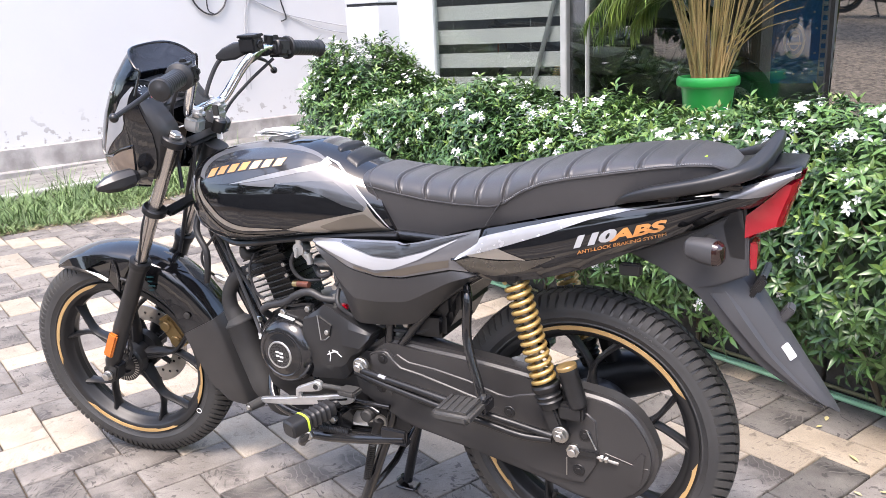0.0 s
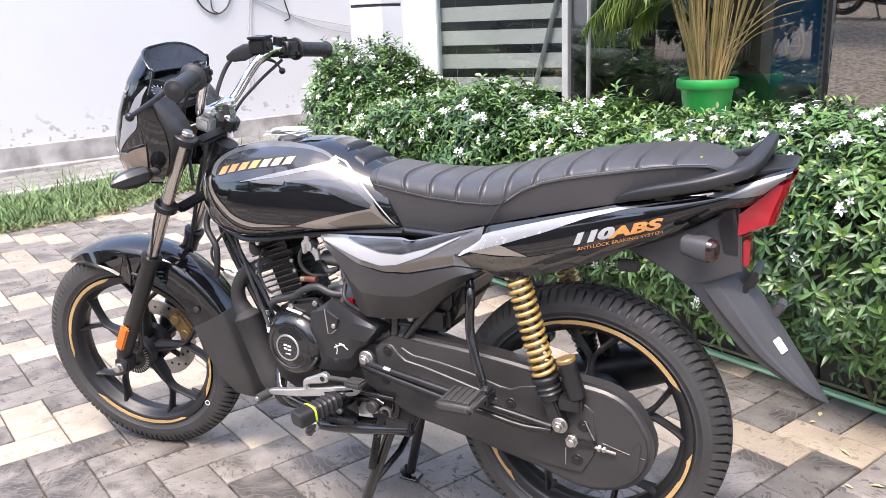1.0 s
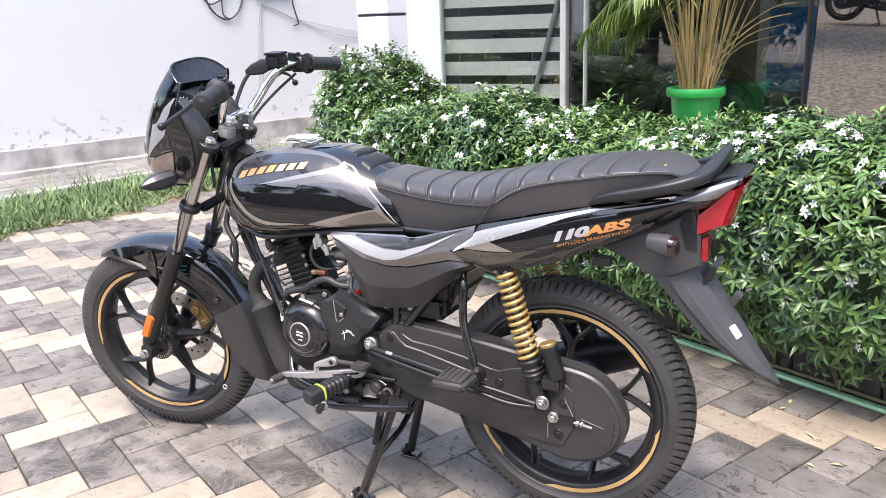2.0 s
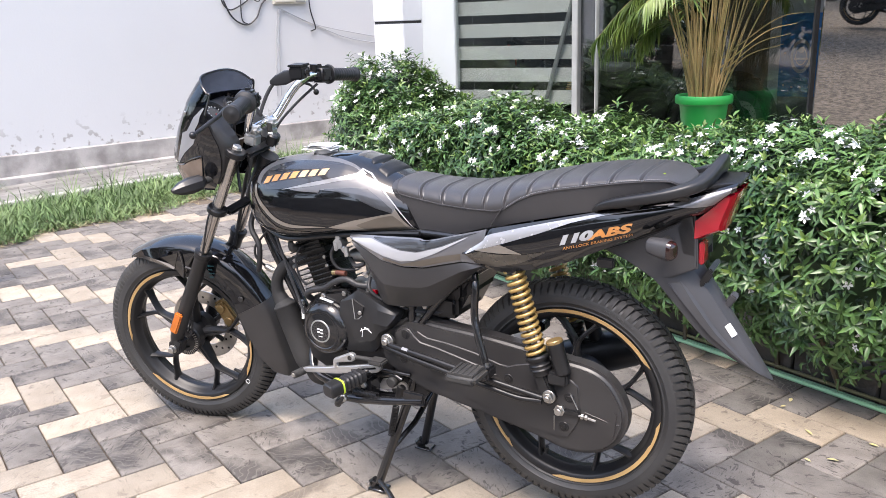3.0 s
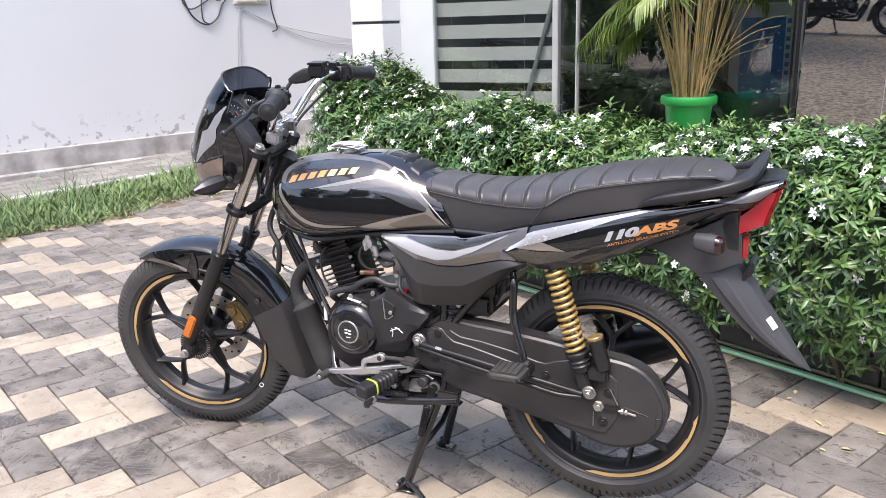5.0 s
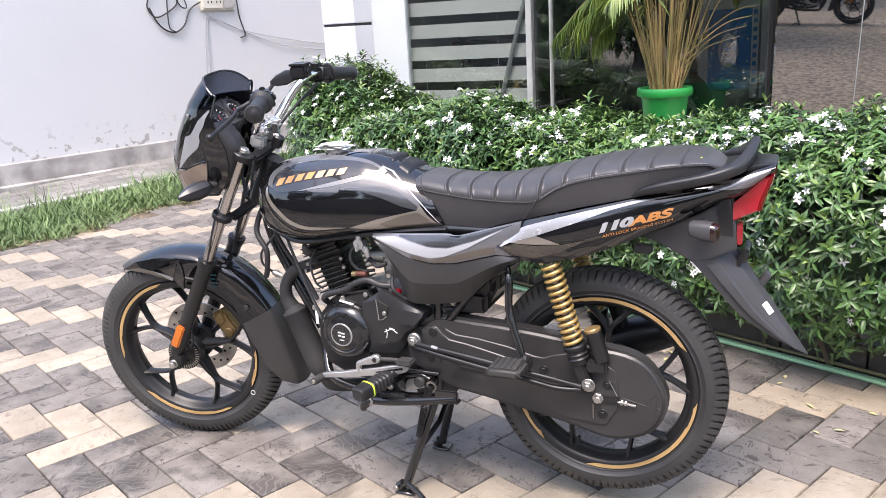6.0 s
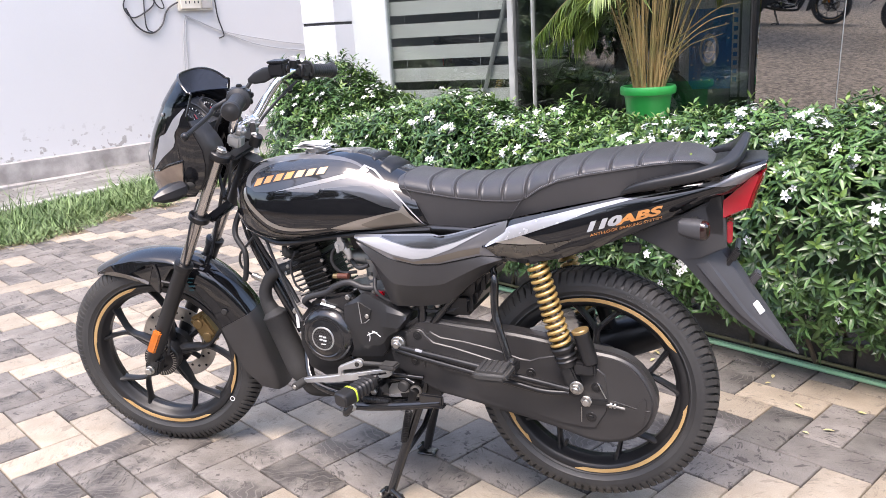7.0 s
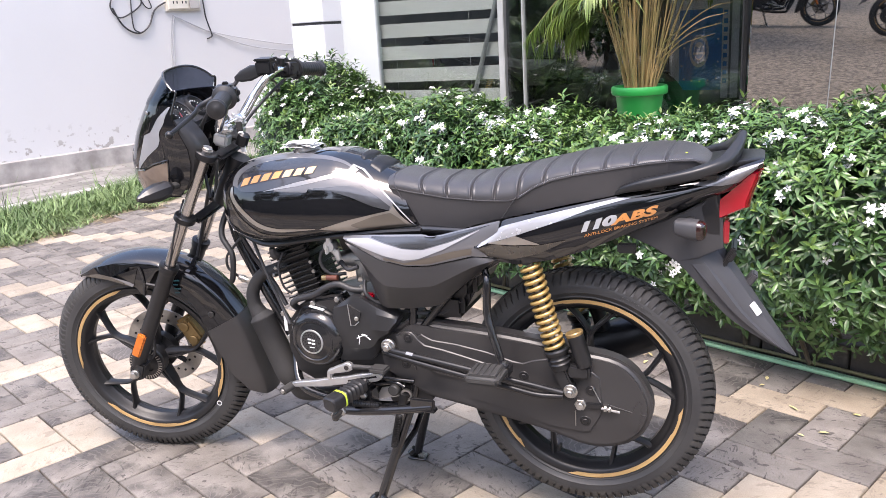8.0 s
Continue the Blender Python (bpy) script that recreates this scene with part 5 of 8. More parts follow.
# front mudguard
GA = [123, 121, 117, 113.5, 103, 95, 87, 84, 80, 77.5, 75, 71.5, 69, 66, 62, 56, 45, 34, 24]
GO = [0.3255, 0.3275, 0.327, 0.3262, 0.3296, 0.333, 0.3358, 0.3374, 0.339, 0.3402, 0.3415, 0.3427, 0.3436, 0.345, 0.346, 0.348, 0.348, 0.346, 0.347]
GI = [0.3085, 0.3105, 0.308, 0.304, 0.276, 0.262, 0.25, 0.244, 0.225, 0.222, 0.263, 0.309, 0.314, 0.3, 0.285, 0.275, 0.262, 0.244, 0.238]
GW = [0.02, 0.03, 0.038, 0.045, 0.056, 0.06, 0.0616, 0.062, 0.062, 0.062, 0.062, 0.062, 0.062, 0.062, 0.0612, 0.06, 0.058, 0.057, 0.056]


def guard(angles, ro, ri, hw, n, thick=0.003):
    bm = bmesh.new()
    lo, hi = angles[-1], angles[0]
    rows = []
    for a in np.linspace(lo, hi, n):
        o, i, w = (float(np.interp(a, angles[::-1], q[::-1])) for q in (ro, ri, hw))
        d = Vector((math.cos(radians(a)), 0, math.sin(radians(a))))
        row = []
        for k in range(-10, 11):
            u = k / 10
            if abs(u) < 0.6:
                v = u / 0.6
                p = FW + d * (o - 0.016 * abs(v) ** 2.2) + Vector((0, w * 0.93 * v, 0))
            else:
                v = (abs(u) - 0.6) / 0.4
                p = FW + d * ((o - 0.016) * (1 - v) + i * v) + Vector((0, math.copysign(w * (0.93 + 0.07 * math.sin(min(1, v * 2) * 1.57)), u), 0))
            row.append(bm.verts.new(p))
        rows.append(row)
    for p, q in zip(rows, rows[1:]):
        ring_faces(bm, p, q, False)
    bmesh.ops.recalc_face_normals(bm, faces=bm.faces)
    bm.faces.ensure_lookup_table()
    f = bm.faces[len(bm.faces) // 2]
    if f.normal.dot(f.calc_center_median() - FW) < 0:
        bmesh.ops.reverse_faces(bm, faces=bm.faces)
    bmesh.ops.solidify(bm, geom=list(bm.faces), thickness=thick)
    return bm


mudguard = fpart("front_mudguard", guard(GA, GO, GI, GW, 110), black_paint, None, "glossy black front mudguard", 80)
fpart("flap", guard([26, 20, 10, 0, -8, -15], [0.350, 0.350, 0.349, 0.355, 0.372, 0.385], [0.238, 0.236, 0.240, 0.252, 0.275, 0.318], [0.059, 0.060, 0.061, 0.062, 0.064, 0.060], 22), matte_plastic, mudguard, "matte black rear flap", 80)
for s in (-1, 1):
    fpart("mudguard_bolt", disc(FW + Vector((math.cos(radians(34)) * 0.283, 0.059 * s, math.sin(radians(34)) * 0.283)), (0, s, 0), 0.009, 0.005, 16, 0.002), rubber, mudguard)
    fpart("stay", tube([leg(0.50, 0.075 * s), FW + Vector((0.10, 0.062 * s, 0.24)), FW + Vector((0.06, 0.062 * s, 0.255))], 0.005, 8), satin_black, mudguard)



def scoop(s):
    """Side vane of the mudguard: a folded wedge with a three-cornered pocket open to the rear."""
    bm = bmesh.new()

    def at(a, r, e):
        w = float(np.interp(a, GA[::-1], GW[::-1]))
        return bm.verts.new(FW + Vector((math.cos(radians(a)) * r, s * (w + e), math.sin(radians(a)) * r)))

    tip, up1, up2, up3 = at(121.5, 0.3135, 0.001), at(108, 0.316, 0.001), at(96, 0.316, 0.001), at(81, 0.313, 0.001)
    fold1, fold2, fold3 = at(106, 0.297, 0.009), at(97.5, 0.283, 0.014), at(86, 0.307, 0.007)
    low1, low2 = at(102, 0.273, 0.005), at(85.5, 0.248, 0.006)
    pit1, pit2, pit3 = at(96, 0.282, 0.0015), at(82, 0.304, 0.001), at(85, 0.254, 0.0015)
    back = at(80.5, 0.300, 0.003)
    for f in ((tip, up1, fold1), (up1, up2, fold2, fold1), (up2, up3, fold3, fold2), (tip, fold1, low1), (fold1, fold2, low1), (low1, fold2, low2),
              (fold2, fold3, pit2, pit1), (fold3, up3, back, pit2), (fold2, pit1, pit3, low2), (pit1, pit2, pit3)):
        bm.faces.new(f if s < 0 else f[::-1])
    bmesh.ops.recalc_face_normals(bm, faces=bm.faces)
    if sum(f.normal.y * s * f.calc_area() for f in bm.faces) < 0:
        bmesh.ops.reverse_faces(bm, faces=bm.faces)
    bmesh.ops.solidify(bm, geom=list(bm.faces), thickness=0.0015)
    return bm


for s in (-1, 1):
    fpart("side_vane", scoop(s), black_paint, mudguard, "black folded side vane", 12)
    rib = [FW + Vector((math.cos(radians(a)) * r, s * 0.0625, math.sin(radians(a)) * r)) for a, r in ((81, 0.312), (79.3, 0.290), (78.0, 0.262), (77.8, 0.226))]
    fpart("edge_rib", tube(rib, 0.0045, 8), black_paint, mudguard)

for k in range(4):
    fpart("print_bar", box((-0.502, -0.0625, 0.562 - 0.012 * k), (-0.482 - 0.006 * (k % 2), -0.0612, 0.566 - 0.012 * k), 0.0004), teal_print, mudguard, "small teal printed bar")

# disc brake on the far side
bm = lathe([(0.075, 0.058), (0.120, 0.058), (0.120, 0.062), (0.075, 0.062)], FW, 64)
rotor = fpart("brake_disc", bm, steel, None, "drilled steel brake disc")
for k in range(30):
    a = k * 2 * math.pi / 30
    r_ = (0.086, 0.098, 0.110)[k % 3]
    fpart("drill_hole", disc(FW + Vector((r_ * math.cos(a), 0.0572, r_ * math.sin(a))), (0, 1, 0), 0.0042, 0.0056, 10), gloss_black, rotor)
bm = bmesh.new()
for k in range(5):
    a = k * 2 * math.pi / 5 + 0.3
    tube([FW + Vector((0.03 * math.cos(a), 0.056, 0.03 * math.sin(a))), FW + Vector((0.08 * math.cos(a + 0.2), 0.060, 0.08 * math.sin(a + 0.2)))], 0.008, 8, bm)
fpart("disc_carrier", bm, satin_black, rotor)
cal = Matrix.Translation(FW + Vector((0.105, 0.06, 0.055))) @ Matrix.Rotation(radians(-28), 4, 'Y')
bm = box((-0.024, -0.034, -0.05), (0.026, -0.006, 0.05), 0.009, None, cal)
box((-0.024, 0.008, -0.045), (0.026, 0.032, 0.045), 0.009, bm, cal)
box((0.010, -0.034, -0.036), (0.030, 0.032, 0.036), 0.006, bm, cal)
for z in (-0.024, 0.024):
    disc(cal @ Vector((0, -0.034, z)), (0, -1, 0), 0.015, 0.006, 18, 0.002, bm)
fpart("brake_caliper", bm, cap_bronze, None, "gold-plated brake caliper")
sensor = fpart("sensor_ring", lathe([(0.028, -0.060), (0.052, -0.060), (0.052, -0.056), (0.028, -0.056)], FW, 48), satin_black, None, "toothed wheel speed sensor ring")
bm = bmesh.new()
for k in range(36):
    a = k * 2 * math.pi / 36
    box((-0.0055, -0.0612, -0.0014), (0.0055, -0.0590, 0.0014), 0, bm, Matrix.Translation(FW) @ Matrix.Rotation(-a, 4, 'Y') @ Matrix.Translation((0.044, 0, 0)))
fpart("tooth_slots", bm, steel, sensor, "bright slots in the ring")
bm = tube([FW + Vector((0.03, -0.064, 0.02)), FW + Vector((0.045, -0.066, 0.06)), FW + Vector((0.05, -0.075, 0.12))], 0.004, 8)
fpart("sensor_lead", bm, cable_black, None)

# ---- frame and engine ----
part("head_tube", tube([HEAD - RAKE * 0.02, HEAD - RAKE * 0.16], 0.030, 20), satin_black, bike, "black steering head")
bm = tube([(-0.318, 0, 0.79), (-0.300, 0, 0.66), (-0.182, 0, 0.431), (-0.135, 0, 0.335)], 0.0165, 14)
part("down_tube", bm, gloss_black, bike, "black frame down tube")
for s in (-1, 1):
    part("cradle_tube", tube([(-0.15, 0.02 * s, 0.36), (-0.10, 0.075 * s, 0.285), (0.05, 0.085 * s, 0.262), (0.20, 0.085 * s, 0.275), (0.235, 0.09 * s, 0.36), (0.24, 0.09 * s, 0.52), (0.26, 0.085 * s, 0.70)], 0.012, 12), gloss_black, bike, "black cradle tube")
    part("seat_rail", tube([(0.20, 0.085 * s, 0.735), (0.45, 0.10 * s, 0.735), (0.56, 0.105 * s, 0.725), (0.75, 0.09 * s, 0.775), (0.92, 0.07 * s, 0.84)], 0.011, 10), gloss_black, bike)
    part("rail_stay", tube([(0.24, 0.09 * s, 0.46), (0.36, 0.10 * s, 0.60), (0.50, 0.105 * s, 0.70)], 0.010, 10), gloss_black, bike)
part("top_tube", tube([(-0.27, 0, 0.83), (0.0, 0, 0.725), (0.24, 0, 0.70)], 0.018, 12), gloss_black, bike)
CRANK = [(-0.128, 0.40), (-0.105, 0.335), (-0.03, 0.300), (0.12, 0.298), (0.19, 0.335), (0.195, 0.47), (0.13, 0.525), (0.03, 0.548), (-0.08, 0.522), (-0.122, 0.47)]
engine = part("engine", prism(CRANK, -0.095, 0.10, 0.014, 3), satin_black, bike, "black air-cooled single-cylinder engine")
# generator cover and emblem
GC = Vector((-0.016, 0, 0.449))
cov = part("generator_cover", lathe([(0.0, -0.145), (0.044, -0.145), (0.046, -0.1435), (0.050, -0.1435), (0.056, -0.143), (0.066, -0.138), (0.0715, -0.128), (0.0755, -0.122), (0.0775, -0.112), (0.079, -0.095), (0.079, -0.08), (0, -0.08)], GC, 64, False), gloss_black, engine, "round glossy black generator cover")
part("emblem_ring", lathe([(0.0285, -0.1452), (0.0285, -0.1472), (0.0315, -0.1472), (0.0325, -0.1452)], GC + Vector((-0.004, 0, -0.002)), 40), alloy, cov, "silver emblem ring")
part("emblem_disc", disc(GC + Vector((-0.004, -0.1448, -0.002)), (0, -1, 0), 0.0275, 0.0012, 36), fin_metal, cov, "dark emblem ground")
part("cover_step", lathe([(0.050, -0.1440), (0.052, -0.1456), (0.0545, -0.1448), (0.0555, -0.1425)], GC, 56), gloss_black, cov)
bm = bmesh.new()
for dx, dz, w, h in ((-0.006, 0.006, 0.010, 0.005), (0.005, 0.004, 0.010, 0.005), (-0.006, -0.003, 0.010, 0.005), (0.005, -0.005, 0.010, 0.005), (0, -0.015, 0.014, 0.003)):
    box((GC.x - 0.004 + dx - w / 2, -0.1465, GC.z - 0.002 + dz - h / 2), (GC.x - 0.004 + dx + w / 2, -0.1448, GC.z - 0.002 + dz + h / 2), 0.0005, bm)
part("emblem", bm, white_plain, cov, "pale geometric emblem")
for k in range(5):
    a = radians(20 + 72 * k)
    p = GC + Vector((0.0835 * math.cos(a), -0.10, 0.0835 * math.sin(a)))
    bm = disc(p + Vector((0, 0.02, 0)), (0, -1, 0), 0.009, 0.022, 14, 0.002)
    disc(p, (0, -1, 0), 0.0058, 0.007, 6, 0.001, bm)
    part("cover_bolt", bm, (satin_black if k % 2 else gloss_black), engine)
part("label_plate", box((GC.x - 0.034, -0.1225, GC.z + 0.0765), (GC.x + 0.008, -0.114, GC.z + 0.0805), 0.001, None, Matrix.Translation(GC) @ Matrix.Rotation(radians(12), 4, 'Y') @ Matrix.Translation(-GC)), white_plain, engine, "white printed label")
part("timing_cover", prism([(-0.045, 0.530), (-0.026, 0.550), (0.004, 0.556), (0.024, 0.561), (0.052, 0.563), (0.062, 0.545), (0.058, 0.47), (-0.05, 0.49)], -0.112, -0.07, 0.01, 3), gloss_black, engine)
for x, z in ((-0.025, 0.538), (0.045, 0.553), (0.052, 0.490)):
    part("case_bolt", disc((x, -0.11, z), (0, -1, 0), 0.0075, 0.008, 6, 0.0015), steel, engine)
SX_T, SZ_T = [0.041, 0.055, 0.073, 0.093, 0.111, 0.160, 0.214], [0.536, 0.545, 0.556, 0.571, 0.566, 0.541, 0.519]
SX_R, SZ_R = [0.041, 0.060, 0.085, 0.119, 0.156, 0.214], [0.534, 0.540, 0.549, 0.533, 0.526, 0.5175]
SX_C, SZ_C = [0.041, 0.057, 0.087, 0.130, 0.188, 0.214], [0.508, 0.503, 0.493, 0.489, 0.487, 0.5155]
SX_B, SZ_B = [0.041, 0.130, 0.146, 0.157, 0.177, 0.194, 0.214], [0.389, 0.398, 0.415, 0.445, 0.466, 0.484, 0.5145]
rings = []
for x in [0.036] + list(np.linspace(0.041, 0.212, 34)):
    zt, zr, zc, zb = (float(np.interp(x, a, b)) for a, b in ((SX_T, SZ_T), (SX_R, SZ_R), (SX_C, SZ_C), (SX_B, SZ_B)))
    zc = max(zc, zb + 0.0006)
    zr = max(zr, zc + 0.0006)
    o = 0.012 if x < 0.04 else 0.0
    rings.append([Vector((x, y, z)) for y, z in ((-0.085, zt), (-0.121 + o, zt), (-0.1275 + o, zr), (-0.1325 + o, zc), (-0.1265 + o, 0.4 * zc + 0.6 * zb), (-0.112 + o, zb + 0.001), (-0.085, zb))])
spr = part("sprocket_cover", loft(rings), cover_black, engine, "satin black creased sprocket cover", 14)
# pocket's shade drawn as a dark plate, its rim highlight as a bright tube
part("recess_shade", prism([(0.085, 0.549), (0.118, 0.531), (0.112, 0.507), (0.100, 0.497), (0.090, 0.493)], -0.1336, -0.120, 0.0), gloss_black, spr)
part("recess_glint", tube([(0.084, -0.1336, 0.550), (0.089, -0.1336, 0.494), (0.100, -0.1336, 0.496), (0.112, -0.1336, 0.506)], 0.0012, 6, None, False), alloy, spr)
bm = bmesh.new()
tube([(0.106, -0.1312, 0.470), (0.108, -0.130, 0.458), (0.105, -0.1288, 0.445)], 0.0011, 5, bm)
tube([(0.101, -0.1305, 0.461), (0.122, -0.1315, 0.470), (0.138, -0.131, 0.461)], 0.0012, 5, bm)
tube([(0.116, -0.1318, 0.473), (0.130, -0.1318, 0.470)], 0.002, 5, bm)
part("mark", bm, white_plain, spr, "small pale scribble mark")
part("cover_screw", disc((0.106, -0.1332, 0.514), (0, -1, 0), 0.0055, 0.004, 12, 0.001), steel, spr)
# cylinder with fins
tilt = Matrix.Translation((-0.064, 0, 0.537)) @ Matrix.Rotation(math.atan2(-0.342, 0.940), 4, 'Y')
part("cylinder", box((-0.046, -0.050, -0.02), (0.046, 0.050, 0.105), 0.012, None, tilt), satin_black, engine)
for k in range(8):
    z = 0.002 + 0.0135 * k
    w = 0.056 if k < 6 else 0.052
    fin = box((-w - 0.002, -0.070, z - 0.004), (w - 0.004, 0.066, z - 0.0004), 0.0015, None, tilt, 1)
    part("fin", fin, fin_metal, engine)
part("cylinder_head", box((-0.056, -0.062, 0.105), (0.054, 0.062, 0.148), 0.010, None, tilt), satin_black, engine)
for k in range(4):
    part("head_fin", box((-0.060, -0.074, 0.110 + 0.0105 * k), (0.056, 0.072, 0.1135 + 0.0105 * k), 0.001, None, tilt, 1), fin_metal, engine)
part("rocker_cover", box((-0.050, -0.055, 0.148), (0.050, 0.055, 0.172), 0.010, None, tilt), satin_black, engine)
part("spark_cap", tube([tilt @ Vector((-0.02, -0.062, 0.128)), tilt @ Vector((-0.028, -0.090, 0.135)), tilt @ Vector((-0.022, -0.098, 0.155))], [0.011, 0.012, 0.007], 10), rubber, engine, "black spark plug cap")
part("plug_lead", tube([tilt @ Vector((-0.022, -0.098, 0.155)), (-0.10, -0.08, 0.70), (-0.05, -0.05, 0.715), (0.04, -0.03, 0.715)], 0.0035, 8), cable_black, engine)
for x, z in ((0.050, 0.060), (0.052, 0.085), (-0.055, 0.100)):
    part("stud_nut", disc(tilt @ Vector((x, -0.070, z)), (0, -1, 0), 0.0055, 0.006, 6, 0.001), steel, engine)
# carburettor side
carb = part("carburettor", tube([(0.0, 0, 0.625), (0.03, 0, 0.63), (0.06, -0.0, 0.632), (0.105, 0, 0.632), (0.15, 0, 0.63)], [0.018, 0.022, 0.028, 0.028, 0.03], 16, None, False), alloy, engine, "alloy carburettor")
part("float_bowl", tube([(0.078, -0.012, 0.632), (0.078, -0.012, 0.575)], [0.026, 0.022], 14), alloy, carb)
part("carb_cap", tube([(0.078, -0.01, 0.64), (0.080, -0.01, 0.685)], [0.020, 0.016], 14), satin_black, carb)
part("idle_screw", tube([(0.085, -0.05, 0.60), (0.10, -0.085, 0.60)], [0.004, 0.006], 8), steel, carb)
tap = part("fuel_tap", disc((0.037, -0.118, 0.690), (0, 1, 0), 0.014, 0.03, 18, 0.002), alloy, bike, "alloy fuel tap")
bm = tube([(0.037, -0.110, 0.69), (0.037, -0.112, 0.712)], 0.008, 10)
tube([(0.037, -0.105, 0.690), (0.053, -0.105, 0.667)], [0.010, 0.007], 10, bm)
box((0.030, -0.126, 0.672), (0.038, -0.116, 0.694), 0.002, bm)
part("tap_lever", bm, alloy, tap)
part("filter_bowl", tube([(0.052, -0.104, 0.680), (0.056, -0.104, 0.655)], [0.008, 0.007], 12), alloy, tap)
for nm, pts, r, mt in (("fuel_hose", [(0.035, -0.098, 0.688), (0.008, -0.10, 0.670), (0.002, -0.10, 0.640), (0.020, -0.09, 0.612), (0.055, -0.07, 0.608)], 0.0045, cable_black),
                       ("breather_hose", [(-0.088, -0.085, 0.512), (-0.088, -0.105, 0.530), (-0.070, -0.108, 0.545), (-0.02, -0.108, 0.560), (0.012, -0.108, 0.580), (0.050, -0.108, 0.592), (0.085, -0.105, 0.580), (0.115, -0.095, 0.577)], 0.0085, cable_black),
                       ("air_hose", [(0.045, -0.075, 0.640), (0.075, -0.095, 0.628), (0.10, -0.09, 0.635)], 0.006, cable_black),
                       ("wiring", [(0.115, -0.09, 0.60), (0.125, -0.11, 0.575), (0.15, -0.10, 0.548), (0.19, -0.09, 0.54)], 0.005, cable_black),
                       ("wiring", [(-0.26, -0.045, 0.84), (-0.275, -0.05, 0.74), (-0.24, -0.04, 0.64), (-0.19, -0.03, 0.56), (-0.15, -0.04, 0.50)], 0.006, cable_black),
                       ("wiring", [(-0.30, 0.03, 0.82), (-0.335, -0.03, 0.70), (-0.300, -0.045, 0.635), (-0.306, -0.045, 0.575), (-0.316, -0.04, 0.556)], 0.008, cable_black)):
    part(nm, tube(pts, r, 10), mt, bike)
joint = part("hose_joint", tube([(0.018, -0.105, 0.606), (0.048, -0.105, 0.607)], 0.0072, 12), brown_rubber, bike, "red-brown rubber joint")
part("brass_end", tube([(0.006, -0.105, 0.605), (0.018, -0.105, 0.606)], 0.0075, 10), zinc, joint)
part("hose_clip", tube([(0.108, -0.096, 0.590), (0.112, -0.098, 0.562)], 0.006, 8), steel, bike)
part("connector", box((0.120, -0.105, 0.556), (0.140, -0.09, 0.570), 0.003), red_lens, bike, "red electrical connector")
for nm, pts, r, mt in (("clutch_cable", [(-0.24, -0.05, 0.80), (-0.21, -0.075, 0.70), (-0.17, -0.085, 0.60), (-0.13, -0.095, 0.52), (-0.10, -0.11, 0.475)], 0.0042, cable_black),
                       ("earth_lead", [(-0.115, -0.085, 0.66), (-0.13, -0.09, 0.62), (-0.12, -0.09, 0.57), (-0.10, -0.085, 0.55)], 0.003, cable_black),
                       ("vent_hose", [(0.13, -0.08, 0.62), (0.15, -0.10, 0.60), (0.155, -0.095, 0.56), (0.19, -0.07, 0.53)], 0.005, cable_black),
                       ("battery_lead", [(0.20, -0.085, 0.53), (0.26, -0.09, 0.525), (0.32, -0.085, 0.53), (0.36, -0.08, 0.56)], 0.005, cable_black)):
    part(nm, tube(pts, r, 8), mt, bike)
for p in ((-0.155, -0.045, 0.48), (-0.14, -0.05, 0.415), (0.215, -0.088, 0.54), (0.285, -0.09, 0.545)):
    part("frame_bolt", disc(p, (0, -1, 0), 0.008, 0.012, 6, 0.0015), steel, bike)
part("cable_tag", box((-0.150, -0.062, 0.435), (-0.140, -0.060, 0.475), 0.0008), white_plain, bike, "white wire tag")
part("head_tag", box((-0.007, -0.001, -0.034), (0.007, 0.001, 0.034), 0.0008, None, Matrix.Translation((-0.273, -0.062, 0.741)) @ Matrix.Rotation(radians(-10), 4, 'Y')), white_plain, bike, "white hanging tag")
part("battery_tray", box((0.27, -0.088, 0.515), (0.37, 0.06, 0.575), 0.012), satin_black, bike)
# air box and battery tray behind the side covers
part("air_box", box((0.17, -0.085, 0.56), (0.40, 0.085, 0.73), 0.02, None, None, 3), satin_black, bike, "black air box")
part("inner_fender", prism([(0.26, 0.52), (0.30, 0.50), (0.36, 0.52), (0.405, 0.60), (0.44, 0.67), (0.36, 0.70), (0.26, 0.62)], -0.075, 0.075, 0.015, 2), satin_black, bike, "black inner rear mudguard")
# dark block added so the background doesn't show through the gap
part("gap_filler", prism([(-0.02, 0.725), (0.17, 0.735), (0.18, 0.60), (0.10, 0.585), (0.02, 0.61)], 0.0, 0.07, 0.01, 2), satin_black, bike, "black block added to close the gap behind the carburettor")
# exhaust
pipe = part("exhaust", tube([(-0.135, -0.01, 0.612), (-0.185, -0.015, 0.592), (-0.232, -0.02, 0.572), (-0.262, -0.022, 0.530), (-0.264, -0.022, 0.490), (-0.248, -0.02, 0.455)], [0.016, 0.016, 0.017, 0.0175, 0.019, 0.024], 16), exhaust_black, bike, "matte black exhaust with a fat catalyser")
ca, cb = Vector((-0.244, -0.02, 0.452)), Vector((-0.166, -0.02, 0.262))
d = (cb - ca).normalized()
part("catalyser", lathe([(0.020, -0.016), (0.0335, -0.002), (0.036, 0.0), (0.0365, 0.004), (0.0345, 0.007), (0.035, 0.15), (0.0345, 0.172), (0.030, 0.190), (0.022, 0.205), (0.02, 0.21)], ca, 28, False, None, d), exhaust_black, pipe)
part("tail_pipe", tube([cb - d * 0.01, (-0.150, 0.0, 0.225), (-0.05, 0.06, 0.212), (0.12, 0.115, 0.215), (0.30, 0.135, 0.248)], 0.019, 14), exhaust_black, pipe)
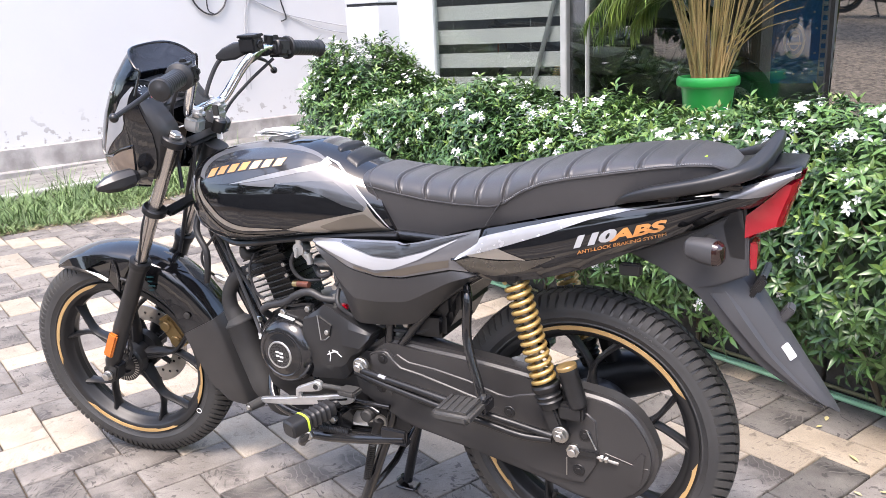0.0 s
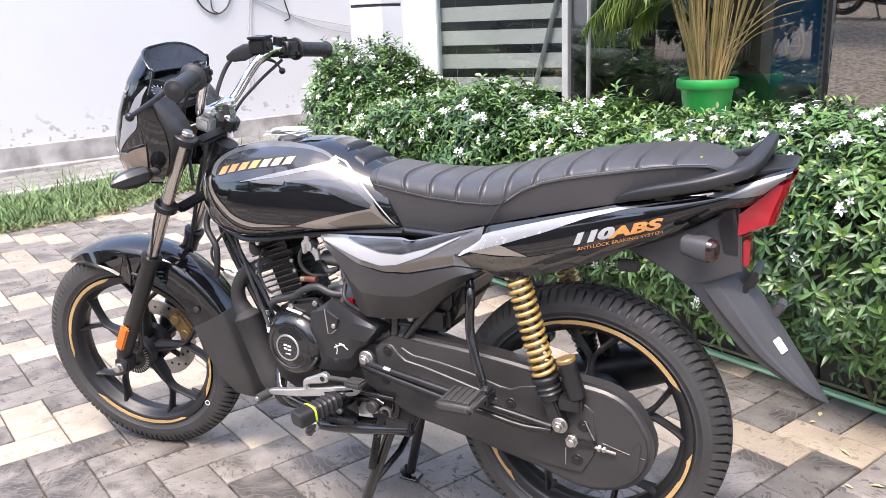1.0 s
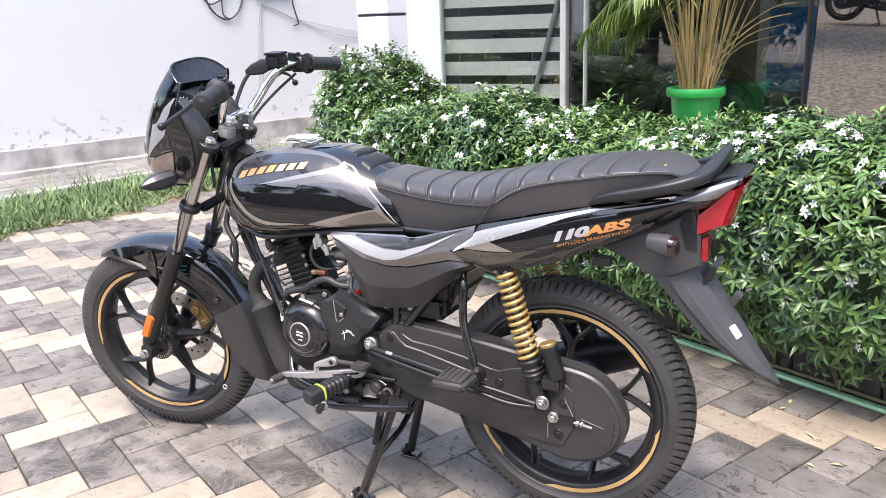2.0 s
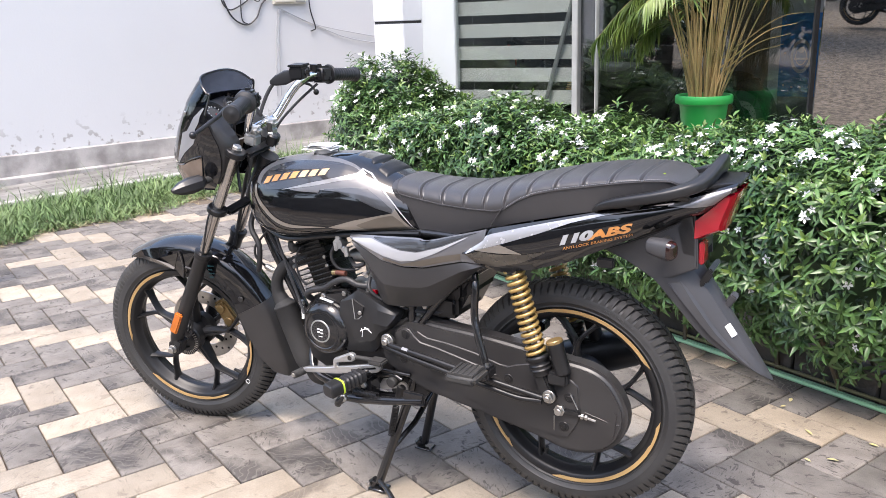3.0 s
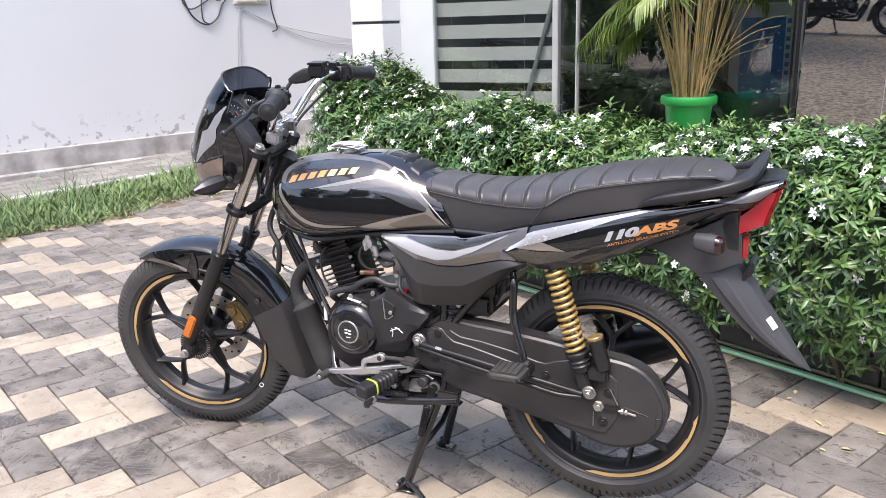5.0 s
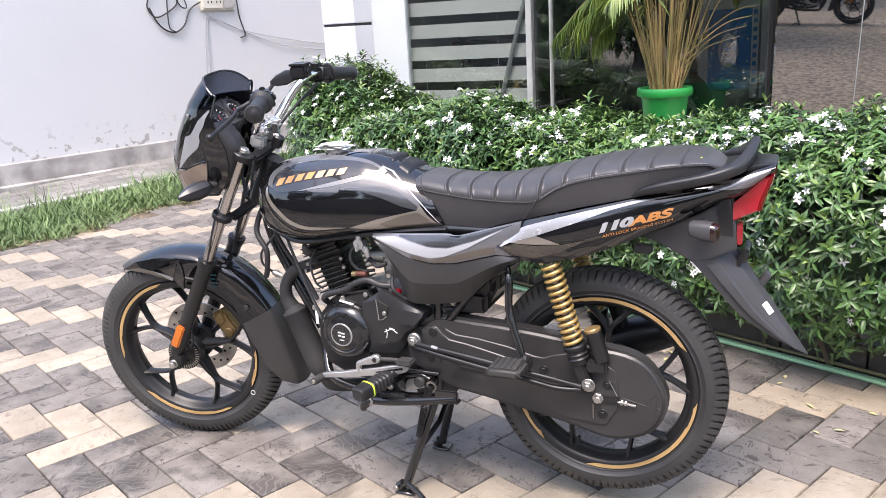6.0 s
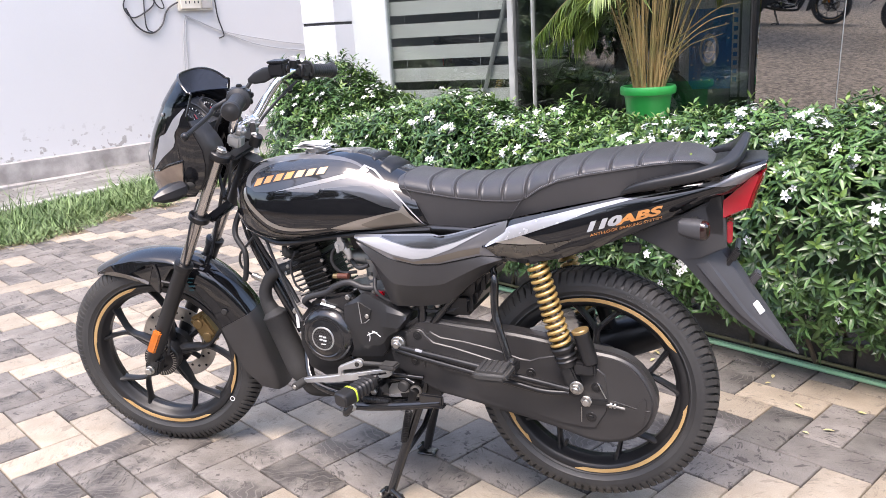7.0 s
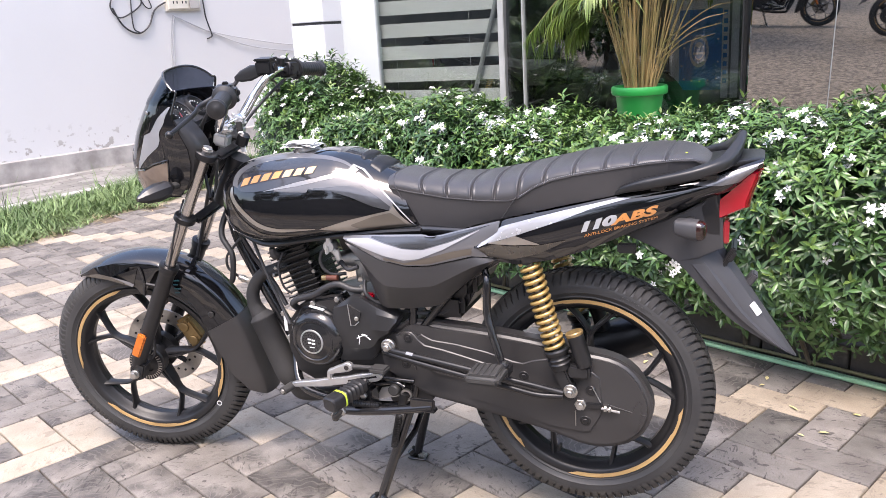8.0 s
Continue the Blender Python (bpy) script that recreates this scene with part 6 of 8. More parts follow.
part("flange_nut", disc((-0.168, -0.040, 0.585), (-0.4, -0.9, 0), 0.006, 0.014, 6, 0.001), steel, pipe)
bm = tube([(-0.256, -0.02, 0.548), (-0.300, -0.025, 0.566)], [0.0085, 0.008], 10)
tube([(-0.268, -0.021, 0.553), (-0.274, -0.022, 0.5555)], 0.0115, 6, bm)
tube([(-0.286, -0.023, 0.560), (-0.292, -0.024, 0.5625)], 0.010, 10, bm)
part("oxygen_sensor", bm, steel, pipe, "steel oxygen sensor")
part("sensor_lead", tube([(-0.300, -0.025, 0.566), (-0.328, -0.03, 0.590), (-0.325, -0.035, 0.625), (-0.300, -0.03, 0.655), (-0.27, -0.02, 0.69)], 0.0035, 8), cable_black, pipe)

# ---- rear suspension and controls ----
for s in (-1, 1):
    part("swing_arm", tube([(0.175, 0.088 * s, 0.439), (0.42, 0.092 * s, 0.385), (0.66, 0.088 * s, 0.330)], 0.019 if s > 0 else 0.014, 12), satin_black, bike)
    top, bot = Vector((0.540, 0.120 * s, 0.690)), Vector((0.630, 0.121 * s, 0.370))
    ax = (bot - top).normalized()
    shock = part("shock_absorber", tube([top + ax * 0.01, bot - ax * 0.02], 0.0075, 12), steel, bike, "gold-sprung rear shock absorber")
    u = ax.orthogonal().normalized()
    v = ax.cross(u)
    pts = []
    turns, length = 13.5, 0.212
    for k in range(int(turns * 14) + 1):
        a = 2 * math.pi * k / 14
        pts.append(top + ax * (0.012 + length * k / (turns * 14)) + 0.0215 * (u * math.cos(a) + v * math.sin(a)))
    part("spring", tube(pts, 0.0048, 7, None, False), gold_paint, shock, "gold coil spring", 80)
    part("spring_seat", lathe([(0.006, 0.222), (0.027, 0.222), (0.029, 0.226), (0.027, 0.234), (0.023, 0.238), (0.023, 0.243), (0.026, 0.246), (0.023, 0.250), (0.023, 0.254), (0.026, 0.257), (0.022, 0.262), (0.020, 0.272), (0.006, 0.274)], top, 28, True, None, ax), satin_black, shock)
    part("lower_mount", prism([(0.597, 0.425), (0.623, 0.432), (0.648, 0.372), (0.643, 0.358), (0.630, 0.353), (0.618, 0.360)], 0.121 * s - 0.013, 0.121 * s + 0.013, 0.004), satin_black, shock)
    part("top_mount", tube([top + Vector((0, -0.018 * s, 0.0)), top + Vector((0, 0.016 * s, 0.0))], 0.017, 14), satin_black, shock)
    if s < 0:
        bm = disc(bot + Vector((0.006, -0.012, 0.010)), (0, -1, 0), 0.0165, 0.004, 20, 0.001)
        disc(bot + Vector((0.006, -0.016, 0.010)), (0, -1, 0), 0.0125, 0.009, 6, 0.001, bm)
        disc(bot + Vector((0.006, -0.024, 0.010)), (0, -1, 0), 0.0075, 0.008, 12, 0.002, bm)
        part("mount_nut", bm, steel, shock, "bright domed nut")
    # gas canister
    c0, c1 = Vector((0.642, 0.118 * s, 0.517)), Vector((0.667, 0.118 * s, 0.437))
    cd = (c1 - c0).normalized()
    can = part("gas_canister", lathe([(0, 0.004), (0.0185, 0.004), (0.0195, 0.008), (0.0195, 0.016), (0.0188, 0.018), (0.0188, 0.070), (0.017, 0.082), (0.010, 0.088), (0, 0.088)], c0, 24, False, None, cd), satin_black, shock, "black shock canister with a gold cap")
    part("canister_cap", lathe([(0, -0.002), (0.0185, -0.002), (0.0202, 0.0), (0.0202, 0.005), (0.0195, 0.0065), (0, 0.0065)], c0, 24, False, None, cd), cap_bronze, can)
    part("canister_bracket", box((0.628, 0.118 * s - 0.012, 0.408), (0.678, 0.118 * s + 0.012, 0.440), 0.005, None, None), satin_black, can)
# chain case details
part("raised_panel", prism([(0.262, 0.482), (0.276, 0.474), (0.292, 0.467), (0.352, 0.462), (0.429, 0.449), (0.496, 0.431), (0.518, 0.429), (0.540, 0.438), (0.576, 0.446), (0.640, 0.424), (0.681, 0.423), (0.701, 0.408), (0.708, 0.344), (0.703, 0.312), (0.677, 0.267), (0.651, 0.264), (0.58, 0.270), (0.46, 0.304), (0.382, 0.318), (0.379, 0.347), (0.363, 0.365), (0.30, 0.372), (0.240, 0.41), (0.235, 0.46)], -0.1092, -0.103, 0.0058, 3), matte_plastic, case)
part("raised_panel", prism([(0.196, 0.470), (0.217, 0.481), (0.233, 0.485), (0.244, 0.482), (0.257, 0.467), (0.275, 0.453), (0.321, 0.446), (0.383, 0.432), (0.429, 0.421), (0.467, 0.413), (0.500, 0.396), (0.40, 0.385), (0.30, 0.405), (0.20, 0.43)], -0.1145, -0.103, 0.005, 3), matte_plastic, case)
part("crease", tube([(0.228, -0.1045, 0.412), (0.240, -0.1045, 0.398), (0.244, -0.1045, 0.380)], 0.003, 6), matte_plastic, case)
for x, z, y in ((0.232, 0.466, -0.1135), (0.217, 0.392, -0.103), (0.520, 0.394, -0.1085), (0.664, 0.297, -0.1085), (0.677, 0.374, -0.1085)):
    bm = disc((x, y, z), (0, -1, 0), 0.0125, 0.0022, 20, 0.0008)
    disc((x, y - 0.002, z), (0, -1, 0), 0.0068, 0.0025, 6, 0.0008, bm)
    part("case_screw", bm, satin_black, case)
part("split_line", tube([(0.715, -0.1045, 0.342), (0.772, -0.1045, 0.328), (0.798, -0.1045, 0.325)], 0.0009, 5), gloss_black, case)
part("case_clip", prism([(0.784, 0.358), (0.769, 0.334), (0.763, 0.283), (0.781, 0.283), (0.787, 0.300), (0.792, 0.352)], -0.1062, -0.102, 0.0012), matte_plastic, case)
AX = RW.x + 0.006
bm = disc((AX, -0.104, RW.z), (0, -1, 0), 0.0185, 0.003, 24, 0.001)
disc((AX, -0.107, RW.z), (0, -1, 0), 0.0145, 0.010, 6, 0.0015, bm)
disc((AX, -0.117, RW.z), (0, -1, 0), 0.0085, 0.010, 14, 0.001, bm)
part("axle_nut", bm, steel, bike, "bright rear axle nut")
part("split_pin", tube([(RW.x - 0.004, -0.122, RW.z - 0.012), (RW.x - 0.004, -0.122, RW.z - 0.050)], 0.0012, 6), steel, bike)
adj = part("chain_adjuster", box((RW.x + 0.012, -0.116, RW.z - 0.008), (RW.x + 0.055, -0.107, RW.z + 0.006), 0.002), satin_black, bike, "chain adjuster with zinc bolt")
bm = tube([(RW.x + 0.05, -0.112, RW.z - 0.004), (RW.x + 0.095, -0.112, RW.z - 0.010)], 0.003, 8)
disc((RW.x + 0.060, -0.112, RW.z - 0.005), (1, 0, -0.1), 0.007, 0.006, 6, 0.001, bm)
disc((RW.x + 0.070, -0.112, RW.z - 0.006), (1, 0, -0.1), 0.0065, 0.005, 6, 0.001, bm)
part("adjuster_bolt", bm, steel, adj)
part("drum_arm", tube([(0.682, -0.1135, 0.385), (0.700, -0.1135, 0.350)], 0.0015, 6), steel, bike)
# footrest hanger
bm = tube([(0.172, -0.130, 0.440), (0.232, -0.140, 0.436), (0.35, -0.150, 0.424), (0.485, -0.158, 0.407)], 0.0075, 10)
tube([(0.172, -0.130, 0.432), (0.25, -0.142, 0.420), (0.40, -0.152, 0.398), (0.49, -0.155, 0.385), (0.56, -0.145, 0.368), (0.618, -0.135, 0.366)], 0.0075, 10, bm)
tube([(0.485, -0.158, 0.407), (0.55, -0.148, 0.392), (0.618, -0.135, 0.374)], 0.007, 10, bm)
part("footrest_hanger", bm, satin_black, bike, "black tubular footrest hanger")
part("hanger_label", tube([(0.238, -0.1425, 0.438), (0.256, -0.1445, 0.436)], 0.0052, 8), thread_grey, bike, "small pale sticker")
bm = disc((0.184, -0.122, 0.446), (0, -1, 0), 0.019, 0.010, 24, 0.002)
disc((0.184, -0.132, 0.446), (0, -1, 0), 0.0135, 0.008, 6, 0.0015, bm)
disc((0.184, -0.140, 0.446), (0, -1, 0), 0.0085, 0.006, 14, 0.002, bm)
part("pivot_nut", bm, steel, bike, "bright swing arm pivot nut")
part("saree_guard", tube([(0.437, -0.112, 0.650), (0.445, -0.128, 0.625), (0.446, -0.138, 0.560), (0.458, -0.148, 0.515), (0.478, -0.155, 0.455), (0.487, -0.158, 0.405)], [0.008, 0.0095, 0.0095, 0.0095, 0.0095, 0.007], 12), gloss_black, bike, "glossy black side guard tube")
for s in (-1, 1):
    bm = bmesh.new()
    lo, hi = (min(0.270 * s, 0.190 * s), max(0.270 * s, 0.190 * s))
    box((0.428, lo, 0.432), (0.508, hi, 0.457), 0.008, bm, None, 3)
    for k in range(5):
        box((0.438 + 0.0135 * k, lo + 0.008, 0.4565), (0.445 + 0.0135 * k, hi - 0.008, 0.4595), 0.0012, bm, None, 1)
    peg = part("pillion_footrest", bm, rubber, bike, "flat grey rubber pillion footrest")
    part("hinge", box((0.478, min(0.150 * s, 0.200 * s), 0.420), (0.508, max(0.150 * s, 0.200 * s), 0.448), 0.005), gloss_black, peg)
    part("hinge_pin", tube([(0.492, 0.168 * s, 0.415), (0.492, 0.168 * s, 0.452)], 0.005, 8), steel, peg)
    a, b = Vector((0.128, 0.120 * s, 0.352)), Vector((0.080, 0.262 * s, 0.338))
    d = (b - a).normalized()
    q = Vector((0, 0, 1)).cross(d).normalized()
    w = d.cross(q)
    rings = []
    n = 28
    for k in range(n):
        t = 0.25 + 0.75 * k / (n - 1)
        r_ = 0.0195 + (0.0025 if (k % 3 == 1 and 3 < k < 17) else 0) + (0.0022 if k >= 18 else 0)
        r_ *= 0.8 if k == n - 1 else 1
        rings.append([a.lerp(b, t) + q * r_ * 1.02 * math.copysign(abs(math.cos(c)) ** 0.55, math.cos(c)) + w * r_ * 0.86 * math.copysign(abs(math.sin(c)) ** 0.55, math.sin(c)) for c in np.linspace(0, 2 * math.pi, 20, endpoint=False)])
    peg = part("rider_footrest", loft(rings), grip_rubber, bike, "ribbed black rubber rider footrest")
    cband = a.lerp(b, 0.74)
    rings = [[cband + d * h + q * 0.0226 * math.copysign(abs(math.cos(c)) ** 0.55, math.cos(c)) + w * 0.0196 * math.copysign(abs(math.sin(c)) ** 0.55, math.sin(c)) for c in np.linspace(0, 2 * math.pi, 20, endpoint=False)] for h in (-0.0025, 0.0025)]
    part("band", loft(rings), lime_band, peg, "lime green band")
    part("footrest_bar", tube([(0.13, 0.0, 0.352), a, a.lerp(b, 0.3)], 0.011, 10, None, False), gloss_black, peg)
# gear lever
BAR = [(-0.106, 0.320), (-0.084, 0.329), (-0.024, 0.340), (0.018, 0.350), (0.067, 0.360), (0.121, 0.373), (0.150, 0.378), (0.164, 0.376), (0.166, 0.366), (0.146, 0.353), (0.065, 0.338), (0.029, 0.331), (-0.007, 0.324), (-0.086, 0.314), (-0.106, 0.310)]
bm = prism([tuple(p)[:2] for p in resample(BAR + BAR[:1], 60, True)][:-1], -0.142, -0.131, 0.003, 3)
lever = part("gear_lever", bm, alloy, bike, "bare alloy heel-and-toe gear lever")
part("slot", prism([(0.070, 0.3505), (0.118, 0.3625), (0.150, 0.3705), (0.153, 0.366), (0.118, 0.357), (0.072, 0.3465)], -0.1424, -0.1400), gloss_black, lever)
HOOK = [(0.014, 0.350), (0.017, 0.372), (0.028, 0.379), (0.056, 0.392), (0.074, 0.400), (0.087, 0.394), (0.084, 0.379), (0.063, 0.372), (0.038, 0.367), (0.028, 0.362), (0.026, 0.348)]
bm = prism([tuple(p)[:2] for p in resample(HOOK + HOOK[:1], 46, True)][:-1], -0.148, -0.136, 0.003, 3)
part("clamp", bm, alloy, lever)
part("clamp_hole", disc((0.073, -0.1488, 0.386), (0, 1, 0), 0.0065, 0.003, 14), gloss_black, lever)
part("toe_rubber", tube([(-0.098, -0.132, 0.314), (-0.104, -0.172, 0.314)], [0.0115, 0.0105], 14), rubber, lever)
part("toe_tip", disc((-0.104, -0.172, 0.314), (0, -1, 0), 0.0058, 0.004, 12, 0.001), steel, lever)
part("heel_shaft", tube([(0.086, -0.138, 0.387), (0.115, -0.140, 0.389), (0.150, -0.144, 0.392)], 0.006, 10), rubber, lever)
bm = box((0.146, -0.172, 0.388), (0.190, -0.136, 0.402), 0.004, None, None, 2)
part("heel_pad", bm, rubber, lever, "black rubber heel pad")
part("brake_arm", prism([(0.507, 0.489), (0.533, 0.500), (0.556, 0.498), (0.556, 0.484), (0.518, 0.477)], -0.064, -0.058, 0.002), alloy, bike, "small pale alloy arm")
# plates and clutter under the gearbox
part("gearbox_plate", prism([(0.098, 0.294), (0.119, 0.321), (0.131, 0.300), (0.142, 0.318), (0.186, 0.328), (0.190, 0.300), (0.140, 0.288)], -0.100, -0.094, 0.002), alloy, bike, "pale cast gearbox plate")
part("rubber_stop", disc((0.189, -0.105, 0.329), (0, -1, 0), 0.0145, 0.028, 20, 0.003), rubber, bike)
part("gearbox_bolt", disc((0.106, -0.128, 0.326), (0, -1, 0), 0.0085, 0.012, 6, 0.0015), steel, bike)
part("stand_hook", lathe([(0.010, -0.003), (0.016, -0.003), (0.016, 0.003), (0.010, 0.003)], (0.219, -0.118, 0.316), 20), steel, bike)
part("cross_bar", tube([(0.10, -0.115, 0.352), (0.17, -0.118, 0.355), (0.24, -0.112, 0.352)], 0.006, 10), gloss_black, bike)
# side stand, folded up
bm = tube([(0.066, -0.165, 0.279), (0.12, -0.165, 0.283), (0.208, -0.165, 0.296), (0.306, -0.165, 0.315)], [0.011, 0.0115, 0.011, 0.010], 12)
box((0.250, -0.172, 0.306), (0.313, -0.160, 0.336), 0.004, bm, None, 2)
box((0.262, -0.176, 0.303), (0.316, -0.150, 0.310), 0.003, bm, None, 2)
tube([(0.05, -0.172, 0.255), (0.045, -0.176, 0.262), (0.068, -0.170, 0.285)], [0.006, 0.010, 0.013], 10, bm)
stand = part("side_stand", bm, gloss_black, bike, "glossy black side stand folded up")
part("stand_bolt", disc((0.066, -0.172, 0.281), (0, -1, 0), 0.0115, 0.010, 6, 0.002), steel, stand, "bright pivot bolt")


def coil(a, b, turns, r, wire, n=10):
    a, b = Vector(a), Vector(b)
    d = (b - a).normalized()
    u = d.orthogonal().normalized()
    v = d.cross(u)
    return tube([a + (b - a) * (k / (turns * n)) + r * (u * math.cos(2 * math.pi * k / n) + v * math.sin(2 * math.pi * k / n)) for k in range(turns * n + 1)], wire, 5, None, False)


part("stand_spring", coil((0.095, -0.168, 0.303), (0.165, -0.162, 0.300), 16, 0.0075, 0.0019), satin_black, stand)
part("stand_bracket", box((0.05, -0.150, 0.275), (0.135, -0.095, 0.335), 0.008), gloss_black, stand)
part("bracket_bolt", disc((0.118, -0.150, 0.318), (0, -1, 0), 0.009, 0.008, 6, 0.0015), steel, stand)
# centre stand, down
bm = tube([(0.215, -0.088, 0.268), (0.175, -0.108, 0.150), (0.132, -0.130, 0.020)], 0.0125, 12, None, False)
tube([(0.205, 0.090, 0.268), (0.170, 0.105, 0.150), (0.132, 0.120, 0.020)], 0.0125, 12, bm, False)
tube([(0.162, -0.113, 0.115), (0.195, -0.03, 0.170), (0.185, 0.098, 0.215)], 0.008, 10, bm, False)
tube([(0.215, -0.105, 0.268), (0.205, 0.105, 0.268)], 0.014, 12, bm, False)
centre = part("centre_stand", bm, gloss_black, bike, "glossy black centre stand set down on the paving")
for s, y in ((-1, -0.132), (1, 0.120)):
    bm = box((0.106, y - 0.020, 0.0015), (0.160, y + 0.020, 0.009), 0.003, None, None, 1)
    tube([(0.112, y, 0.012), (0.124, y, 0.026)], [0.015, 0.012], 12, bm, False)
    part("stand_foot", bm, gloss_black, centre)
part("foot_bolt", disc((0.110, -0.150, 0.018), (-0.3, -0.9, 0.2), 0.008, 0.006, 10, 0.001), steel, centre)
part("tread_arm", tube([(0.140, -0.140, 0.030), (0.18, -0.165, 0.028), (0.215, -0.190, 0.020), (0.232, -0.20, 0.012)], [0.007, 0.007, 0.0075, 0.009], 10), gloss_black, centre)
part("return_spring", coil((0.198, -0.125, 0.261), (0.179, -0.128, 0.175), 18, 0.008, 0.002), satin_black, centre)
part("gearbox_link", tube([(0.10, -0.11, 0.325), (0.18, -0.115, 0.345), (0.215, -0.115, 0.335)], 0.007, 10), gloss_black, bike)
part("brake_switch", tube([(0.215, -0.12, 0.32), (0.205, -0.122, 0.285)], [0.012, 0.010], 10), satin_black, bike)
part("skid_bracket", prism([(0.15, 0.33), (0.25, 0.33), (0.28, 0.30), (0.24, 0.25), (0.19, 0.25), (0.16, 0.28)], -0.085, -0.078, 0.002), satin_black, bike)
part("rear_drum", lathe([(0, 0.03), (0.07, 0.03), (0.075, 0.04), (0.075, 0.07), (0.06, 0.08), (0, 0.082)], RW, 40, False), satin_black, bike, "black rear drum hub")
bm = lathe([(0.060, -0.050), (0.098, -0.050), (0.098, -0.046), (0.060, -0.046)], RW, 48)
for k in range(34):
    a = k * 2 * math.pi / 34
    box((-0.007, -0.052, -0.0045), (0.007, -0.045, 0.0045), 0, bm, Matrix.Translation(RW) @ Matrix.Rotation(-a, 4, 'Y') @ Matrix.Translation((0.100, 0, 0)))
part("rear_sprocket", bm, satin_black, bike, "dark toothed rear sprocket")
ca, cb = Vector((0.29, 0.135, 0.245)), Vector((0.875, 0.140, 0.475))
part("silencer", lathe([(0.019, 0.0), (0.022, 0.02), (0.046, 0.10), (0.051, 0.13), (0.053, 0.46), (0.051, 0.52), (0.044, 0.550), (0.03, 0.562), (0.0, 0.560)], ca, 32, False, None, (cb - ca).normalized()), satin_black, pipe, "black silencer")

for z in (0.758, 0.752, 0.746, 0.740, 0.734):
    part("print_bar", box((-0.2765, -0.0640, z), (-0.2695, -0.0628, z + 0.0022)), joint_black, bike)

# ---- tail ----
half_rail = [(0.738, 0.132, 0.838), (0.76, 0.140, 0.851), (0.80, 0.142, 0.862), (0.88, 0.137, 0.879), (0.928, 0.122, 0.893), (0.953, 0.096, 0.903), (0.967, 0.064, 0.915), (0.974, 0.030, 0.926), (0.976, 0.0, 0.929)]
P = smooth_path([(x, -y, z) for x, y, z in half_rail] + [(x, y, z) for x, y, z in half_rail[-2::-1]], 5)
rings = []
for i, p in enumerate(P):
    t = (P[min(i + 1, len(P) - 1)] - P[max(i - 1, 0)]).normalized()
    k = 1 - abs(2 * i / (len(P) - 1) - 1)
    n = Vector((0.25 * k, 0, 1)) - t * t.dot(Vector((0.25 * k, 0, 1)))
    n.normalize()
    q = t.cross(n)
    hh = float(np.interp(k, [0, 0.12, 0.25, 0.6, 0.85, 1], [0.003, 0.008, 0.0118, 0.0125, 0.019, 0.023]))
    ww = float(np.interp(k, [0, 0.12, 0.25, 0.6, 0.85, 1], [0.004, 0.011, 0.015, 0.015, 0.011, 0.010]))
    rings.append([p + n * hh * math.copysign(abs(math.sin(a)) ** 0.6, math.sin(a)) + q * ww * math.copysign(abs(math.cos(a)) ** 0.6, math.cos(a)) for a in np.linspace(0, 2 * math.pi, 20, endpoint=False)])
rail = part("grab_rail", loft(rings), rail_black, bike, "satin black pillion grab rail")
for s in (-1, 1):
    part("rail_mount", box((0.806, min(0.105 * s, 0.136 * s), 0.846), (0.838, max(0.105 * s, 0.136 * s), 0.858), 0.003), satin_black, rail)
    part("rail_mount", box((0.900, min(0.09 * s, 0.124 * s), 0.868), (0.94, max(0.09 * s, 0.128 * s), 0.880), 0.004), gloss_black, rail)
# tail end cap and lamp
rings = []
for x, w, zt, zb in ((0.88, 0.090, 0.890, 0.862), (0.94, 0.088, 0.899, 0.875), (0.985, 0.078, 0.903, 0.885), (1.018, 0.066, 0.904, 0.892), (1.025, 0.060, 0.901, 0.895)):
    rings.append([(x, w * math.copysign(abs(math.cos(a)) ** 0.4, math.cos(a)), (zt + zb) / 2 + (zt - zb) / 2 * math.copysign(abs(math.sin(a)) ** 0.5, math.sin(a))) for a in np.linspace(0, 2 * math.pi, 24, endpoint=False)])
part("tail_cap", loft(rings), satin_black, bike, "black tail end cap")
prof = [(0.946, 0.817), (0.9455, 0.795), (0.946, 0.774), (0.972, 0.787), (1.000, 0.800), (1.002, 0.812), (1.010, 0.838), (1.018, 0.860), (1.023, 0.880), (1.011, 0.879), (0.989, 0.856), (0.965, 0.834)]
rings = []
for y, k in ((-0.080, 0.88), (-0.074, 0.96), (-0.055, 1.0), (0.055, 1.0), (0.074, 0.96), (0.080, 0.88)):
    shift = -0.30 * max(0, abs(y) - 0.055)
    rings.append([(0.975 + (x - 0.975) * k + shift, y, 0.832 + (z - 0.832) * k) for x, z in prof])
lamp = part("tail_lamp", loft(rings), red_lens, bike, "glossy red tail lamp", 30)
part("lamp_housing", prism([(0.915, 0.830), (0.940, 0.838), (0.948, 0.790), (0.950, 0.735), (0.915, 0.740), (0.900, 0.80)], -0.078, 0.078, 0.006), matte_plastic, lamp)
part("rear_reflector", box((0.950, -0.070, 0.722), (0.962, -0.030, 0.772), 0.003), red_lens, bike, "red rear reflector")
